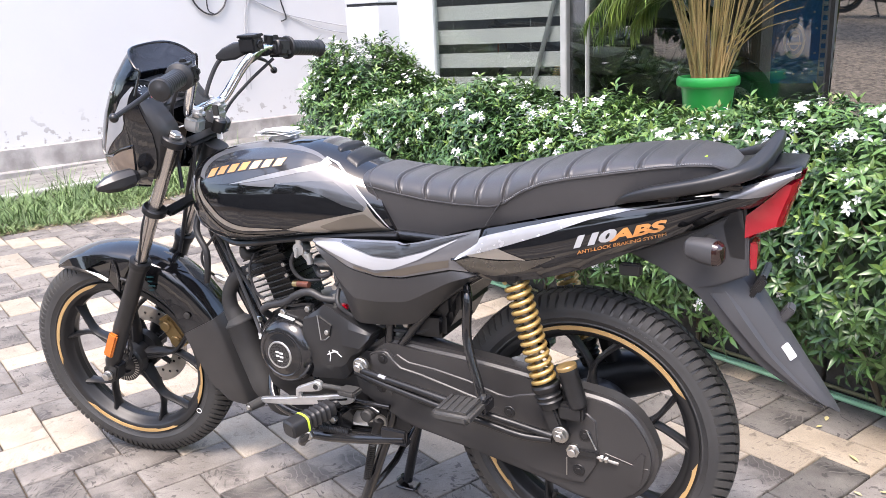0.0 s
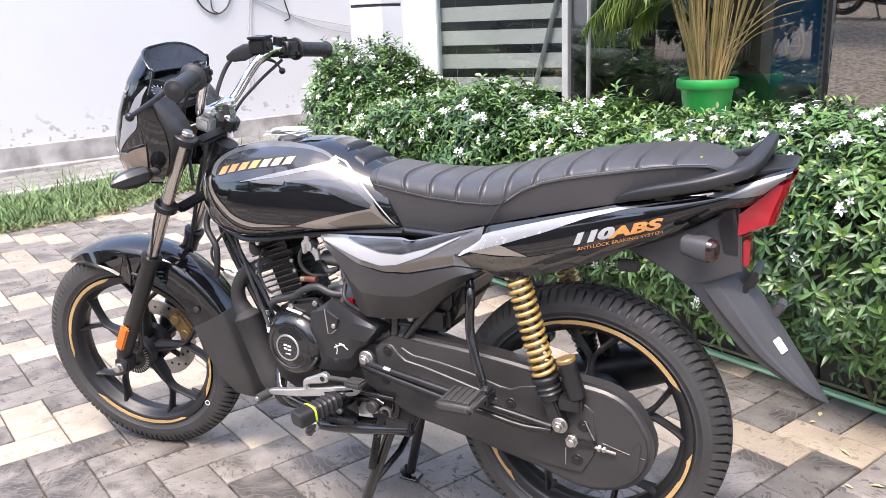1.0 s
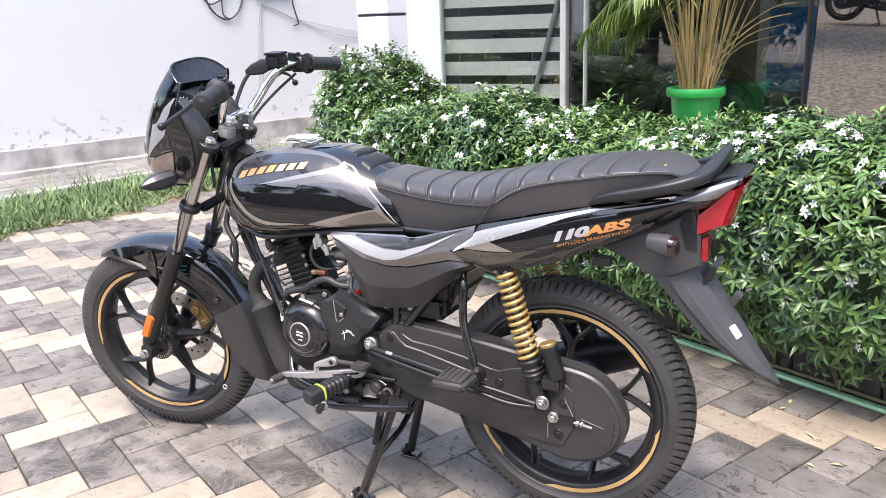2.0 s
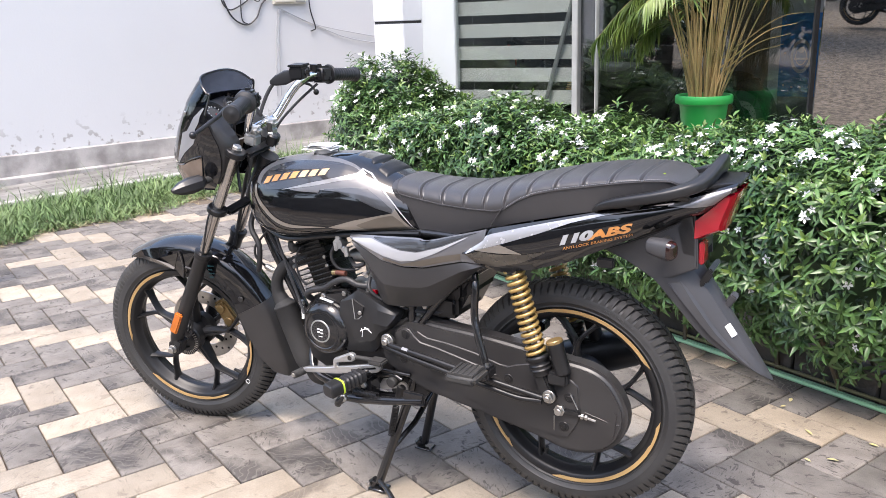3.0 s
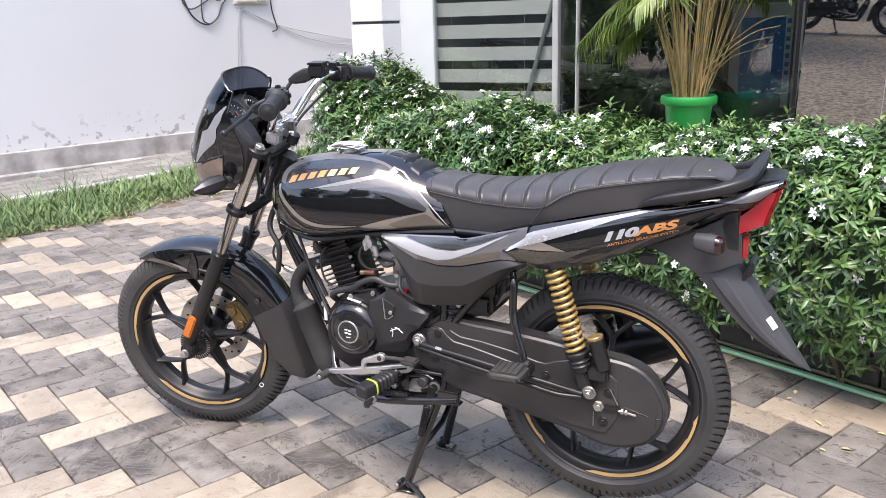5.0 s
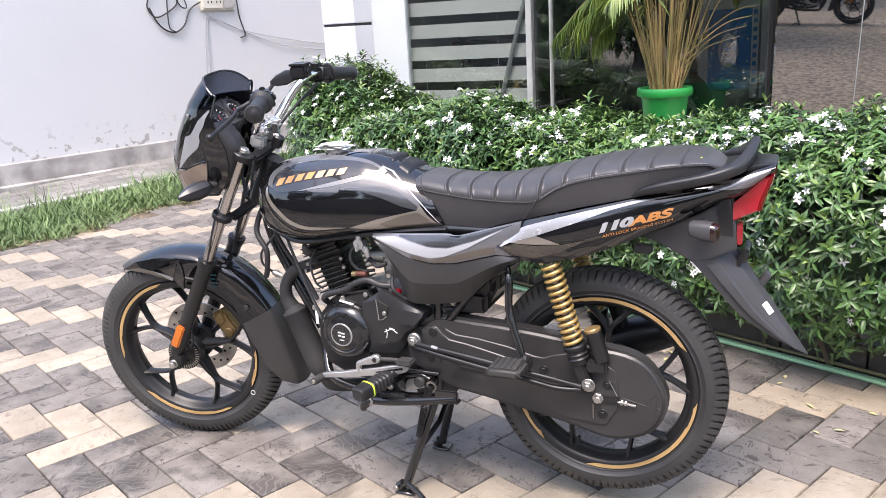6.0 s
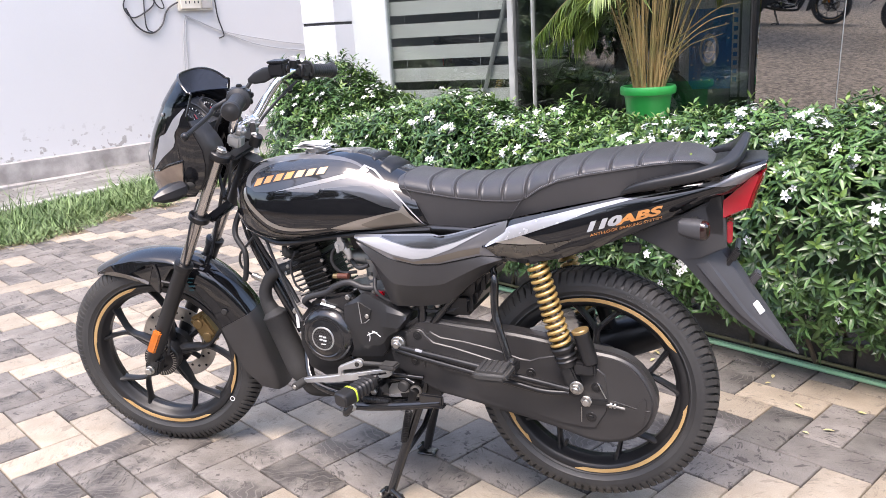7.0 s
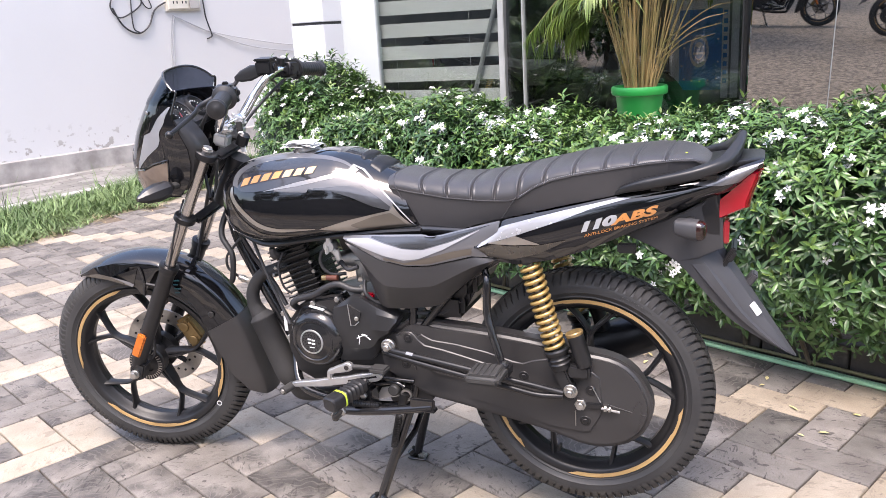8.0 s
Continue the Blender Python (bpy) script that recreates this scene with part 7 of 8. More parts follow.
# under-tail plates and long mudguard
for s in (-1, 1):
    part("under_tail", prism([(0.745, 0.738), (0.80, 0.760), (0.87, 0.79), (0.93, 0.826), (0.948, 0.78), (0.952, 0.715), (0.90, 0.690), (0.86, 0.680), (0.80, 0.715)], 0.078 * s, 0.070 * s, 0.003), grey_plastic, bike, "grey-black under-tail plate")
ST = [((0.885, 0.770), (0.770, 0.728), 0.075), ((0.915, 0.738), (0.815, 0.716), 0.078), ((0.945, 0.702), (0.858, 0.682), 0.077), ((0.986, 0.643), (0.905, 0.628), 0.072), ((1.027, 0.580), (0.963, 0.560), 0.062), ((1.070, 0.515), (1.028, 0.510), 0.045), ((1.098, 0.472), (1.075, 0.480), 0.028), ((1.108, 0.458), (1.100, 0.462), 0.010)]
C_ = smooth_path([(*a, 0) for a, b, w in ST], 4)
B_ = smooth_path([(*b, 0) for a, b, w in ST], 4)
W_ = np.interp(np.linspace(0, 7, len(C_)), range(8), [w for a, b, w in ST])
bm = bmesh.new()
rows = []
for c, b, w in zip(C_, B_, W_):
    row = []
    for u, f in ((-1, 0), (-0.98, 0.26), (-0.92, 0.48), (-0.80, 0.66), (-0.60, 0.82), (-0.52, 0.90), (-0.25, 0.97), (0, 1.0), (0.25, 0.97), (0.52, 0.90), (0.60, 0.82), (0.80, 0.66), (0.92, 0.48), (0.98, 0.26), (1, 0)):
        row.append(bm.verts.new((b.x + (c.x - b.x) * f, float(w) * u, b.y + (c.y - b.y) * f)))
    rows.append(row)
for p, q in zip(rows, rows[1:]):
    ring_faces(bm, p, q, False)
bmesh.ops.recalc_face_normals(bm, faces=bm.faces)
bm.faces.ensure_lookup_table()
if bm.faces[40].normal.x < 0:
    bmesh.ops.reverse_faces(bm, faces=bm.faces)
bmesh.ops.solidify(bm, geom=list(bm.faces), thickness=0.003)
guard_rear = part("rear_mudguard", bm, grey_plastic, bike, "long grey-black plastic rear mudguard", 28)
for s in (-1, 1):
    rings = []
    for k in range(9, len(C_) - 3):
        t = (k - 9) / (len(C_) - 13)
        b, c, w = B_[k], C_[k], float(W_[k])
        f0, f1 = 0.20 + 0.10 * t, 0.62 - 0.12 * t
        out = 0.0065 * min(1.0, t * 6, (1 - t) * 5) + 0.0005
        ring = []
        for f, e in ((f0, -0.003), (f0 + 0.04, out), (f1 - 0.10, out), (f1, -0.003)):
            u = float(np.interp(f, [0, 0.26, 0.48, 0.66, 0.82], [1.0, 0.98, 0.92, 0.80, 0.60]))
            ring.append((b.x + (c.x - b.x) * f, s * (w * u + e), b.y + (c.y - b.y) * f))
        rings.append(ring)
    part("flank_rib", loft(rings), grey_plastic, guard_rear, "", 20)
nrm, down = Vector((0.50, -0.72, 0.32)).normalized(), Vector((0.545, 0.06, -0.835)).normalized()
down = (down - nrm * down.dot(nrm)).normalized()
acr = nrm.cross(down)
m1 = Matrix(((nrm.x, acr.x, down.x, 1.020), (nrm.y, acr.y, down.y, -0.038), (nrm.z, acr.z, down.z, 0.572), (0, 0, 0, 1)))
part("sticker", box((-0.004, -0.0075, -0.0145), (0.0025, 0.0075, 0.0145), 0.001, None, m1), white_plain, guard_rear, "white paper sticker")
m2 = Matrix.Translation((0.962, 0.0, 0.690)) @ Matrix.Rotation(radians(28), 4, 'Y')
bm = box((-0.004, -0.045, -0.030), (0.008, 0.045, 0.020), 0.003, None, m2)
box((0.002, -0.050, -0.010), (0.012, -0.042, 0.014), 0.002, bm, m2)
part("plate_bracket", bm, satin_black, guard_rear, "black number plate bracket")
m3 = Matrix.Translation((1.004, 0.015, 0.625)) @ Matrix.Rotation(radians(33), 4, 'Y')
part("plate_clip", box((-0.004, -0.018, -0.018), (0.012, 0.018, 0.018), 0.003, None, m3), grey_plastic, guard_rear)
# rear indicators
for s in (-1, 1):
    ind = part("indicator", tube([(0.885, 0.07 * s, 0.772), (0.885, 0.115 * s, 0.772)], 0.011, 10), rubber, bike, "smoked rear indicator")
    a, b = Vector((0.850, 0.125 * s, 0.772)), Vector((0.918, 0.142 * s, 0.766))
    d = (b - a).normalized()
    q = Vector((0, 0, 1)).cross(d).normalized()
    rings = []
    for t, w, h in ((0.006, 0.009, 0.010), (0.012, 0.016, 0.017), (0.038, 0.0195, 0.021), (0.058, 0.0195, 0.0215)):
        rings.append([a + d * t + q * w * math.copysign(abs(math.cos(c)) ** 0.7, math.cos(c)) + Vector((0, 0, h * math.copysign(abs(math.sin(c)) ** 0.7, math.sin(c)))) for c in np.linspace(0, 2 * math.pi, 18, endpoint=False)])
    part("housing", loft(rings), grey_plastic, ind)
    rings = []
    for t, w, h in ((0.058, 0.0185, 0.0205), (0.066, 0.017, 0.019), (0.071, 0.011, 0.013), (0.0715, 0.004, 0.005)):
        rings.append([a + d * t + q * w * math.copysign(abs(math.cos(c)) ** 0.7, math.cos(c)) + Vector((0, 0, h * math.copysign(abs(math.sin(c)) ** 0.7, math.sin(c)))) for c in np.linspace(0, 2 * math.pi, 18, endpoint=False)])
    part("lens", loft(rings), smoked_red, ind, "dark smoked lens with a red glint")
part("rail_end", box((0.735, -0.10, 0.700), (0.775, -0.085, 0.722), 0.003), satin_black, bike)

# seat piping and seams
for s in (-1, 1):
    part("piping", tube([(x + 0.50 * max(0.0, min(1.0, (0.46 - x) / 0.2)) * (float(np.interp(x, SX, SZT)) - float(np.interp(x, PX_, PZ))), s * (float(np.interp(x, WX, WY)) + 0.0008), float(np.interp(x, PX_, PZ))) for x in np.linspace(0.195, 0.905, 50)], 0.0016, 6, None, False), leather, seat)
    bm = bmesh.new()
    for k in range(105):
        x = 0.53 + k * 0.0037
        if x > 0.888:
            break
        y, z = float(np.interp(x, WX, WY)), float(np.interp(x, PX_, PZ))
        box((x, s * (y + 0.0004) - 0.0007, z + 0.0032), (x + 0.0021, s * (y + 0.0004) + 0.0007, z + 0.0044), 0, bm)
    part("stitching", bm, thread_grey, seat, "pale seat stitching")
    welt = []
    for k in range(15):
        a = math.pi / 2 * k / 14
        zt, zp, w = float(np.interp(0.204, SX, SZT)), float(np.interp(0.204, PX_, PZ)), float(np.interp(0.204, WX, WY))
        z = zp + (zt - zp) * math.sin(a) ** 0.9
        welt.append((0.204 + 0.5 * (zt - z), s * (w * max(0.0, math.cos(a)) ** 0.62 + 0.001), z + 0.001))
    part("piping", tube(welt, 0.0017, 6, None, False), leather, seat)
    part("piping", tube([(0.204 + 0.5 * (zt - z), s * (w * (0.93 + 0.07 * (z - 0.727) / (zp - 0.727)) + 0.001), z) for z in np.linspace(0.735, zp, 6)], 0.0015, 6, None, False), leather, seat)
    part("seam", tube([(0.524, s * 0.1315, 0.829), (0.505, s * 0.1300, 0.803), (0.487, s * 0.1275, 0.777)], 0.0014, 6), leather, seat)
part("seat_tag", box((0.862, -0.075, 0.9125), (0.876, -0.072, 0.9145), 0.0005, None, Matrix.Translation((0.869, -0.073, 0.914)) @ Matrix.Rotation(radians(-18), 4, 'Y') @ Matrix.Translation((-0.869, 0.073, -0.914))), lime_band, seat, "small yellow thread tag")

# ---- graphics ----
def stripe(name, skin, top, low, mat, parent, lift=0.0012, label="", n=34, curve=True):
    return part(name, decal(skin, top, low, lift + 0.0005, n, 12, 1, curve), mat, parent, label)


LEAF_OUT = [(-0.220, 0.838), (-0.223, 0.856), (-0.217, 0.872), (-0.191, 0.889), (-0.129, 0.903), (-0.053, 0.9095), (0.005, 0.909), (0.054, 0.904), (0.084, 0.895), (0.103, 0.886)]
LEAF_IN = [(-0.200, 0.834), (-0.204, 0.852), (-0.195, 0.869), (-0.169, 0.884), (-0.118, 0.8955), (-0.052, 0.9015), (0.012, 0.9015), (0.059, 0.897), (0.087, 0.889), (0.100, 0.883)]
stripe("leaf_field", on_tank, LEAF_IN, [(-0.200, 0.833), (-0.185, 0.826), (-0.160, 0.826), (-0.115, 0.8315), (-0.070, 0.842), (-0.026, 0.8525), (0.014, 0.861), (0.054, 0.8695), (0.085, 0.875), (0.102, 0.879)], leaf_grey, tank, 0.0010, "charcoal grey leaf-shaped graphic", 48)
stripe("leaf_border", on_tank, LEAF_OUT, LEAF_IN, tank_grey, tank, 0.0013, "grey outline of the leaf graphic", 48)
stripe("silver_graphic", on_tank, [(-0.115, 0.8305), (-0.026, 0.852), (0.054, 0.869), (0.098, 0.878), (0.104, 0.888)], [(-0.115, 0.8295), (-0.023, 0.843), (0.058, 0.859), (0.112, 0.866), (0.121, 0.876)], sweep_silver, tank, 0.0018, "silver sweep graphic", 40, False)
stripe("grey_field", on_tank, [(-0.085, 0.833), (-0.023, 0.8425), (0.058, 0.8585), (0.112, 0.8655), (0.123, 0.872), (0.175, 0.834), (0.208, 0.804), (0.213, 0.795)], [(-0.085, 0.831), (-0.050, 0.829), (0.006, 0.829), (0.002, 0.837), (0.063, 0.832), (0.114, 0.816), (0.162, 0.794), (0.205, 0.783)], tank_grey, tank, 0.0014, "grey field under the silver sweep", 48, False)
stripe("grey_shade", on_tank, [(0.020, 0.8385), (0.088, 0.8430), (0.135, 0.842), (0.180, 0.812), (0.206, 0.792)], [(0.020, 0.8355), (0.063, 0.8325), (0.114, 0.8165), (0.162, 0.7945), (0.204, 0.7840)], grey_paint, tank, 0.0018, "", 34, False)
stripe("silver_line", on_tank, [(0.104, 0.889), (0.133, 0.8765), (0.172, 0.8425), (0.208, 0.8085), (0.246, 0.7695), (0.270, 0.744)], [(0.106, 0.886), (0.130, 0.8745), (0.169, 0.8405), (0.205, 0.8070), (0.2435, 0.7682), (0.268, 0.743)], silver_decal, tank, 0.0018, "thin silver line", 44, False)
stripe("warm_arrow", on_tank, [(0.033, 0.741), (0.104, 0.762), (0.171, 0.776), (0.205, 0.783), (0.211, 0.796), (0.230, 0.772), (0.250, 0.755), (0.270, 0.743)], [(0.033, 0.7395), (0.062, 0.737), (0.126, 0.7345), (0.170, 0.735), (0.205, 0.737), (0.230, 0.739), (0.250, 0.740), (0.270, 0.741)], champagne_decal, tank, 0.0014, "warm silver arrow graphic", 44, False)
stripe("bronze_graphic", on_tank, [(0.112, 0.751), (0.163, 0.769), (0.206, 0.778), (0.230, 0.763), (0.252, 0.744)], [(0.112, 0.748), (0.139, 0.737), (0.190, 0.738), (0.225, 0.740), (0.252, 0.7425)], bronze_decal, tank, 0.0018, "", 26, False)
stripe("warm_line", on_tank, [(-0.219, 0.836), (-0.211, 0.812), (-0.178, 0.782), (-0.132, 0.752), (-0.078, 0.740), (0.022, 0.741)], [(-0.226, 0.832), (-0.222, 0.806), (-0.187, 0.773), (-0.140, 0.743), (-0.082, 0.731), (0.022, 0.7395)], champagne_decal, tank, 0.0013, "thin warm silver line", 44)
stripe("bronze_line", on_tank, [(-0.232, 0.815), (-0.203, 0.773), (-0.155, 0.738), (-0.111, 0.7225), (-0.028, 0.7225)], [(-0.236, 0.811), (-0.208, 0.768), (-0.160, 0.733), (-0.113, 0.7175), (-0.028, 0.720)], smoke_bronze, tank, 0.0013, "dark bronze line", 36)
# the maker's word mark as plain slanted bars
MARK_X, MARK_LO, MARK_HI = [-0.190, -0.153, -0.087, 0.025], [0.838, 0.8475, 0.8600, 0.8740], [0.8560, 0.8645, 0.8760, 0.8890]
for k in range(7):
    x0, x1 = -0.189 + 0.0300 * k, -0.189 + 0.0300 * k + 0.0215
    lo0, lo1, hi0, hi1 = (float(np.interp(x, MARK_X, q)) for q in (MARK_LO, MARK_HI) for x in (x0, x1))
    part("word_mark_bar", decal(on_tank, [(x0 + 0.0060, hi0), (x1 + 0.0060, hi1)], [(x0, lo0), (x1, lo1)], 0.0028, 6, 4, 1, False), (orange_decal if k < 4 else peach_decal), tank, "orange slanted bar")
    part("word_mark_edge", decal(on_tank, [(x0 + 0.0072, hi0 + 0.0016), (x1 + 0.0074, hi1 + 0.0016)], [(x0 - 0.0016, lo0 - 0.0016), (x1 + 0.0016, lo1 - 0.0016)], 0.0024, 6, 4, 1, False), joint_black, tank)

on_cover, on_tail = skin_of(left_cover), skin_of(left_tail)
stripe("silver_sweep", on_cover, [(0.098, 0.7165), (0.156, 0.722), (0.20, 0.713), (0.251, 0.702), (0.30, 0.702), (0.37, 0.724), (0.440, 0.755)], [(0.098, 0.712), (0.15, 0.697), (0.20, 0.684), (0.251, 0.675), (0.29, 0.681), (0.35, 0.705), (0.440, 0.7535)], silver_decal, left_cover, 0.0014, "silver sweep graphic", 40, False)
stripe("grey_field", on_cover, [(0.165, 0.726), (0.30, 0.733), (0.345, 0.735), (0.41, 0.753), (0.470, 0.768)], [(0.165, 0.723), (0.25, 0.705), (0.30, 0.705), (0.36, 0.723), (0.435, 0.755)], grey_paint, left_cover, 0.0011, "", 34, False)
stripe("bronze_field", on_cover, [(0.20, 0.680), (0.252, 0.669), (0.285, 0.677), (0.374, 0.703), (0.422, 0.713)], [(0.20, 0.674), (0.255, 0.664), (0.316, 0.670), (0.372, 0.686), (0.42, 0.698)], bronze_decal, left_cover, 0.0011, "", 30, False)
stripe("silver_stripe", on_tail, [(0.436, 0.718), (0.467, 0.750), (0.495, 0.766), (0.571, 0.787), (0.632, 0.803), (0.741, 0.829), (0.80, 0.8385), (0.88, 0.852)], [(0.440, 0.717), (0.460, 0.727), (0.490, 0.735), (0.524, 0.746), (0.615, 0.778), (0.69, 0.808), (0.76, 0.828), (0.88, 0.8515)], tail_silver, left_tail, 0.0014, "bright silver stripe", 40, False)
stripe("silver_stripe", on_tail, [(0.462, 0.728), (0.49, 0.7345), (0.524, 0.7455), (0.577, 0.7285)], [(0.462, 0.7265), (0.48, 0.7255), (0.52, 0.725), (0.577, 0.7270)], champagne_decal, left_tail, 0.0013, "", 20, False)
stripe("bronze_field", on_tail, [(0.440, 0.715), (0.470, 0.725), (0.515, 0.722), (0.577, 0.726), (0.632, 0.738)], [(0.446, 0.705), (0.467, 0.694), (0.511, 0.689), (0.574, 0.706), (0.632, 0.735)], smoke_bronze, left_tail, 0.0012, "", 26, False)
stripe("silver_tip", on_tail, [(0.892, 0.8565), (0.926, 0.868), (0.975, 0.884), (1.014, 0.896)], [(0.892, 0.8535), (0.943, 0.853), (0.979, 0.857), (1.012, 0.886)], silver_grey, left_tail, 0.0014, "", 20, False)
CA, SA = math.cos(radians(15)), math.sin(radians(15))


def on_panel(ox, oz, sx, lift):
    def place(x, y, z):
        X, Z = ox + (x * sx) * CA - y * SA * 0.6, oz + (x * sx) * SA + y * CA
        d = on_tail(X, Z, lift)
        return Vector((X, (d if d is not None else -0.145) - z, Z))
    return place


part("numerals", letters("110", 0.0262, on_panel(0.660, 0.7560, 2.09, 0.0016), 0.28, 0.0004, 0.94, 0.0016), silver_decal, left_tail, "silver numerals")
part("abs_letters", letters("ABS", 0.0255, on_panel(0.733, 0.7740, 2.05, 0.0016), 0.28, 0.0004, 1.0, 0.0012), orange_decal, left_tail, "orange lettering")
part("small_letters", letters("ANTI-LOCK BRAKING SYSTEM", 0.0090, on_panel(0.673, 0.7455, 1.27, 0.0016), 0.2), orange_decal, left_tail, "small orange lettering")
# tyre size on the rear sidewall


def on_tyre(a0):
    def place(x, y, z):
        r_ = 0.2490 + y
        a = a0 - x / 0.2505
        yy = float(np.interp(r_, [0.236, 0.256, 0.264, 0.2725], [0.0378, 0.044, 0.0433, 0.0396]))
        return RW + Vector((r_ * math.cos(a), -yy - 0.0004 - z, r_ * math.sin(a)))
    return place


part("sidewall_lettering", letters("80/100-17", 0.015, on_tyre(radians(70)), 0, 0.0006, 1.3), tyre_letter, rear_wheel, "raised size lettering")
# tank fittings
cap = part("filler_cap", lathe([(0, 0.010), (0.026, 0.010), (0.030, 0.008), (0.033, 0.003), (0.038, 0.001), (0.038, -0.006), (0, -0.006)], (-0.062, 0, 0.911), 32, False, None, (0.02, 0, 1)), chrome, tank, "chromed filler cap")
b_ = bmesh.new()
b_.from_mesh(tank.data)
tank_tree = BVHTree.FromBMesh(b_)
b_.free()
for x0, x1, wy in ((0.106, 0.129, 0.050), (0.134, 0.177, 0.064)):
    bm = bmesh.new()
    rows = []
    for u in (0, 0.04, 0.12, 0.3, 0.5, 0.7, 0.88, 0.96, 1):
        row = []
        for v in (-1, -0.97, -0.9, -0.7, -0.5, -0.3, -0.1, 0.1, 0.3, 0.5, 0.7, 0.9, 0.97, 1):
            x = x0 + (x1 - x0) * u + (0.004 - 0.013 * u) * v * v
            y = wy * v * (0.90 + 0.10 * u)
            hit = tank_tree.ray_cast(Vector((x, y, 2)), Vector((0, 0, -1)))[0]
            edge = max(abs(2 * u - 1) ** 9, abs(v) ** 16)
            row.append(bm.verts.new((x, y, (hit.z if hit else 0.88) + 0.0058 * (1 - edge) + 0.0002)))
        rows.append(row)
    for p, q in zip(rows, rows[1:]):
        ring_faces(bm, p, q, False)
    bmesh.ops.recalc_face_normals(bm, faces=bm.faces)
    bm.faces.ensure_lookup_table()
    if bm.faces[40].normal.z < 0:
        bmesh.ops.reverse_faces(bm, faces=bm.faces)
    bmesh.ops.solidify(bm, geom=list(bm.faces), thickness=0.004)
    part("tank_pad", bm, satin_black, tank, "moulded black tank pad")
part("tank_skirt", tube([(-0.235, -0.080, 0.706), (-0.14, -0.108, 0.687), (0.0, -0.112, 0.708), (0.15, -0.104, 0.726), (0.28, -0.10, 0.736)], 0.0075, 8), satin_black, tank)

# paper lying on the filler cap
paper = thing("folded_paper", (-0.075, 0.0, 0.922), "crumpled white folded paper lying on the filler cap", "paper")
rng = random.Random(21)
for k, (w, h, ang, z) in enumerate(((0.062, 0.046, 8, 0.9205), (0.058, 0.040, -9, 0.9235), (0.050, 0.042, 14, 0.9263))):
    bm = bmesh.new()
    bmesh.ops.create_grid(bm, x_segments=10, y_segments=8, size=0.5)
    for v in bm.verts:
        x, y = v.co.x * w * 1.5, v.co.y * h * 1.6
        v.co = Vector((x, y, 0.0035 * noise.noise(Vector((x * 40, y * 40, k * 3))) + 0.0018 * (k + 1)))
    bmesh.ops.solidify(bm, geom=list(bm.faces), thickness=0.0008)
    bmesh.ops.transform(bm, matrix=Matrix.Translation((-0.076, -0.002, z)) @ Matrix.Rotation(radians(ang), 4, 'Z'), verts=bm.verts)
    part("sheet", bm, white_plain, paper)

# chalk marks on the front tyre
bm = lathe([(0.0062, -0.0008), (0.0078, -0.0008), (0.0078, 0.0008), (0.0062, 0.0008)], FW + Vector((0.195, -0.0415, -0.140)), 20)
fpart("chalk_ring", bm, white_plain, front_wheel, "white chalk ring")
for dx, dz in ((0.185, -0.175), (0.150, -0.208)):
    fpart("chalk_dot", disc(FW + Vector((dx, -0.0395, dz)), (0, -1, 0), 0.0042, 0.0012, 12), white_plain, front_wheel)

# ---- hedge ----
def hedge_height(s):
    return 0.80 + 0.045 * math.exp(-((s + 0.95) / 0.5) ** 2) + 0.065 * math.exp(-((s + 0.58) / 0.28) ** 2) + 0.185 * math.exp(-((s + 2.25) / 0.35) ** 2) + 0.05 * math.sin(s * 2.3) + 0.04 * math.sin(s * 5.1 + 1) + 0.115 * max(0, min(1, (s - 0.5) / 0.5)) - 0.045 * math.exp(-((s - 0.05) / 0.36) ** 2)


def hedge_point(s, phi):
    """A place on the hedge's skin: phi from 0 (low front) over the top to 1 (low back)."""
    H = hedge_height(s)
    end = min(1, max(0.05, (s + 2.62) / 0.3), max(0.05, (3.06 - s) / 0.3)) ** 0.5
    a = math.pi * (1.17 - 1.29 * phi)
    ca, sa = math.cos(a), math.sin(a)
    d = 0.04 + (0.30 if sa > 0 else 0.30 + 0.22 * sa) * end * math.copysign(abs(ca) ** 0.6, ca)
    z = 0.42 + (H - 0.42) * end * math.copysign(abs(sa) ** 0.6, sa) if sa > 0 else 0.42 + 0.55 * sa
    n = noise.noise(Vector((s * 3.1, phi * 5, 0.3))) * 0.07
    return bed(s, d + n * ca, max(0.09, z + n * max(0, sa))), (E2 * ca + Vector((0, 0, sa))).normalized()


def leaf_rows(V, F, base, way, up, length, width, droop):
    """One pointed leaf, folded on its midrib: five stations across three points."""
    side = way.cross(up)
    if side.length < 1e-4:
        side = way.orthogonal()
    side.normalize()
    up = side.cross(way).normalized()
    o = len(V)
    for k, (t, w) in enumerate(((0, 0.08), (0.28, 0.8), (0.6, 0.9), (1.0, 0.0))):
        c = base + way * (length * t) - up * (droop * length * t * t)
        if k == 3:
            V.append(tuple(c))
        else:
            V.append(tuple(c + side * (width * w) + up * (width * 0.35 * w)))
            V.append(tuple(c))
            V.append(tuple(c - side * (width * w) + up * (width * 0.35 * w)))
    for k in (0, 3):
        F.append((o + k, o + k + 1, o + k + 4, o + k + 3))
        F.append((o + k + 1, o + k + 2, o + k + 5, o + k + 4))
    F.append((o + 6, o + 7, o + 9))
    F.append((o + 7, o + 8, o + 9))


def raw_mesh(name, V, F, material, parent, label, kind="stuff", smooth=True):
    me = bpy.data.meshes.new(name)
    me.from_pydata(V, [], F)
    me.materials.append(material)
    if smooth:
        me.shade_smooth()
    ob = new(name, me)
    attach(ob, parent)
    return tagged(ob, label, kind=kind)


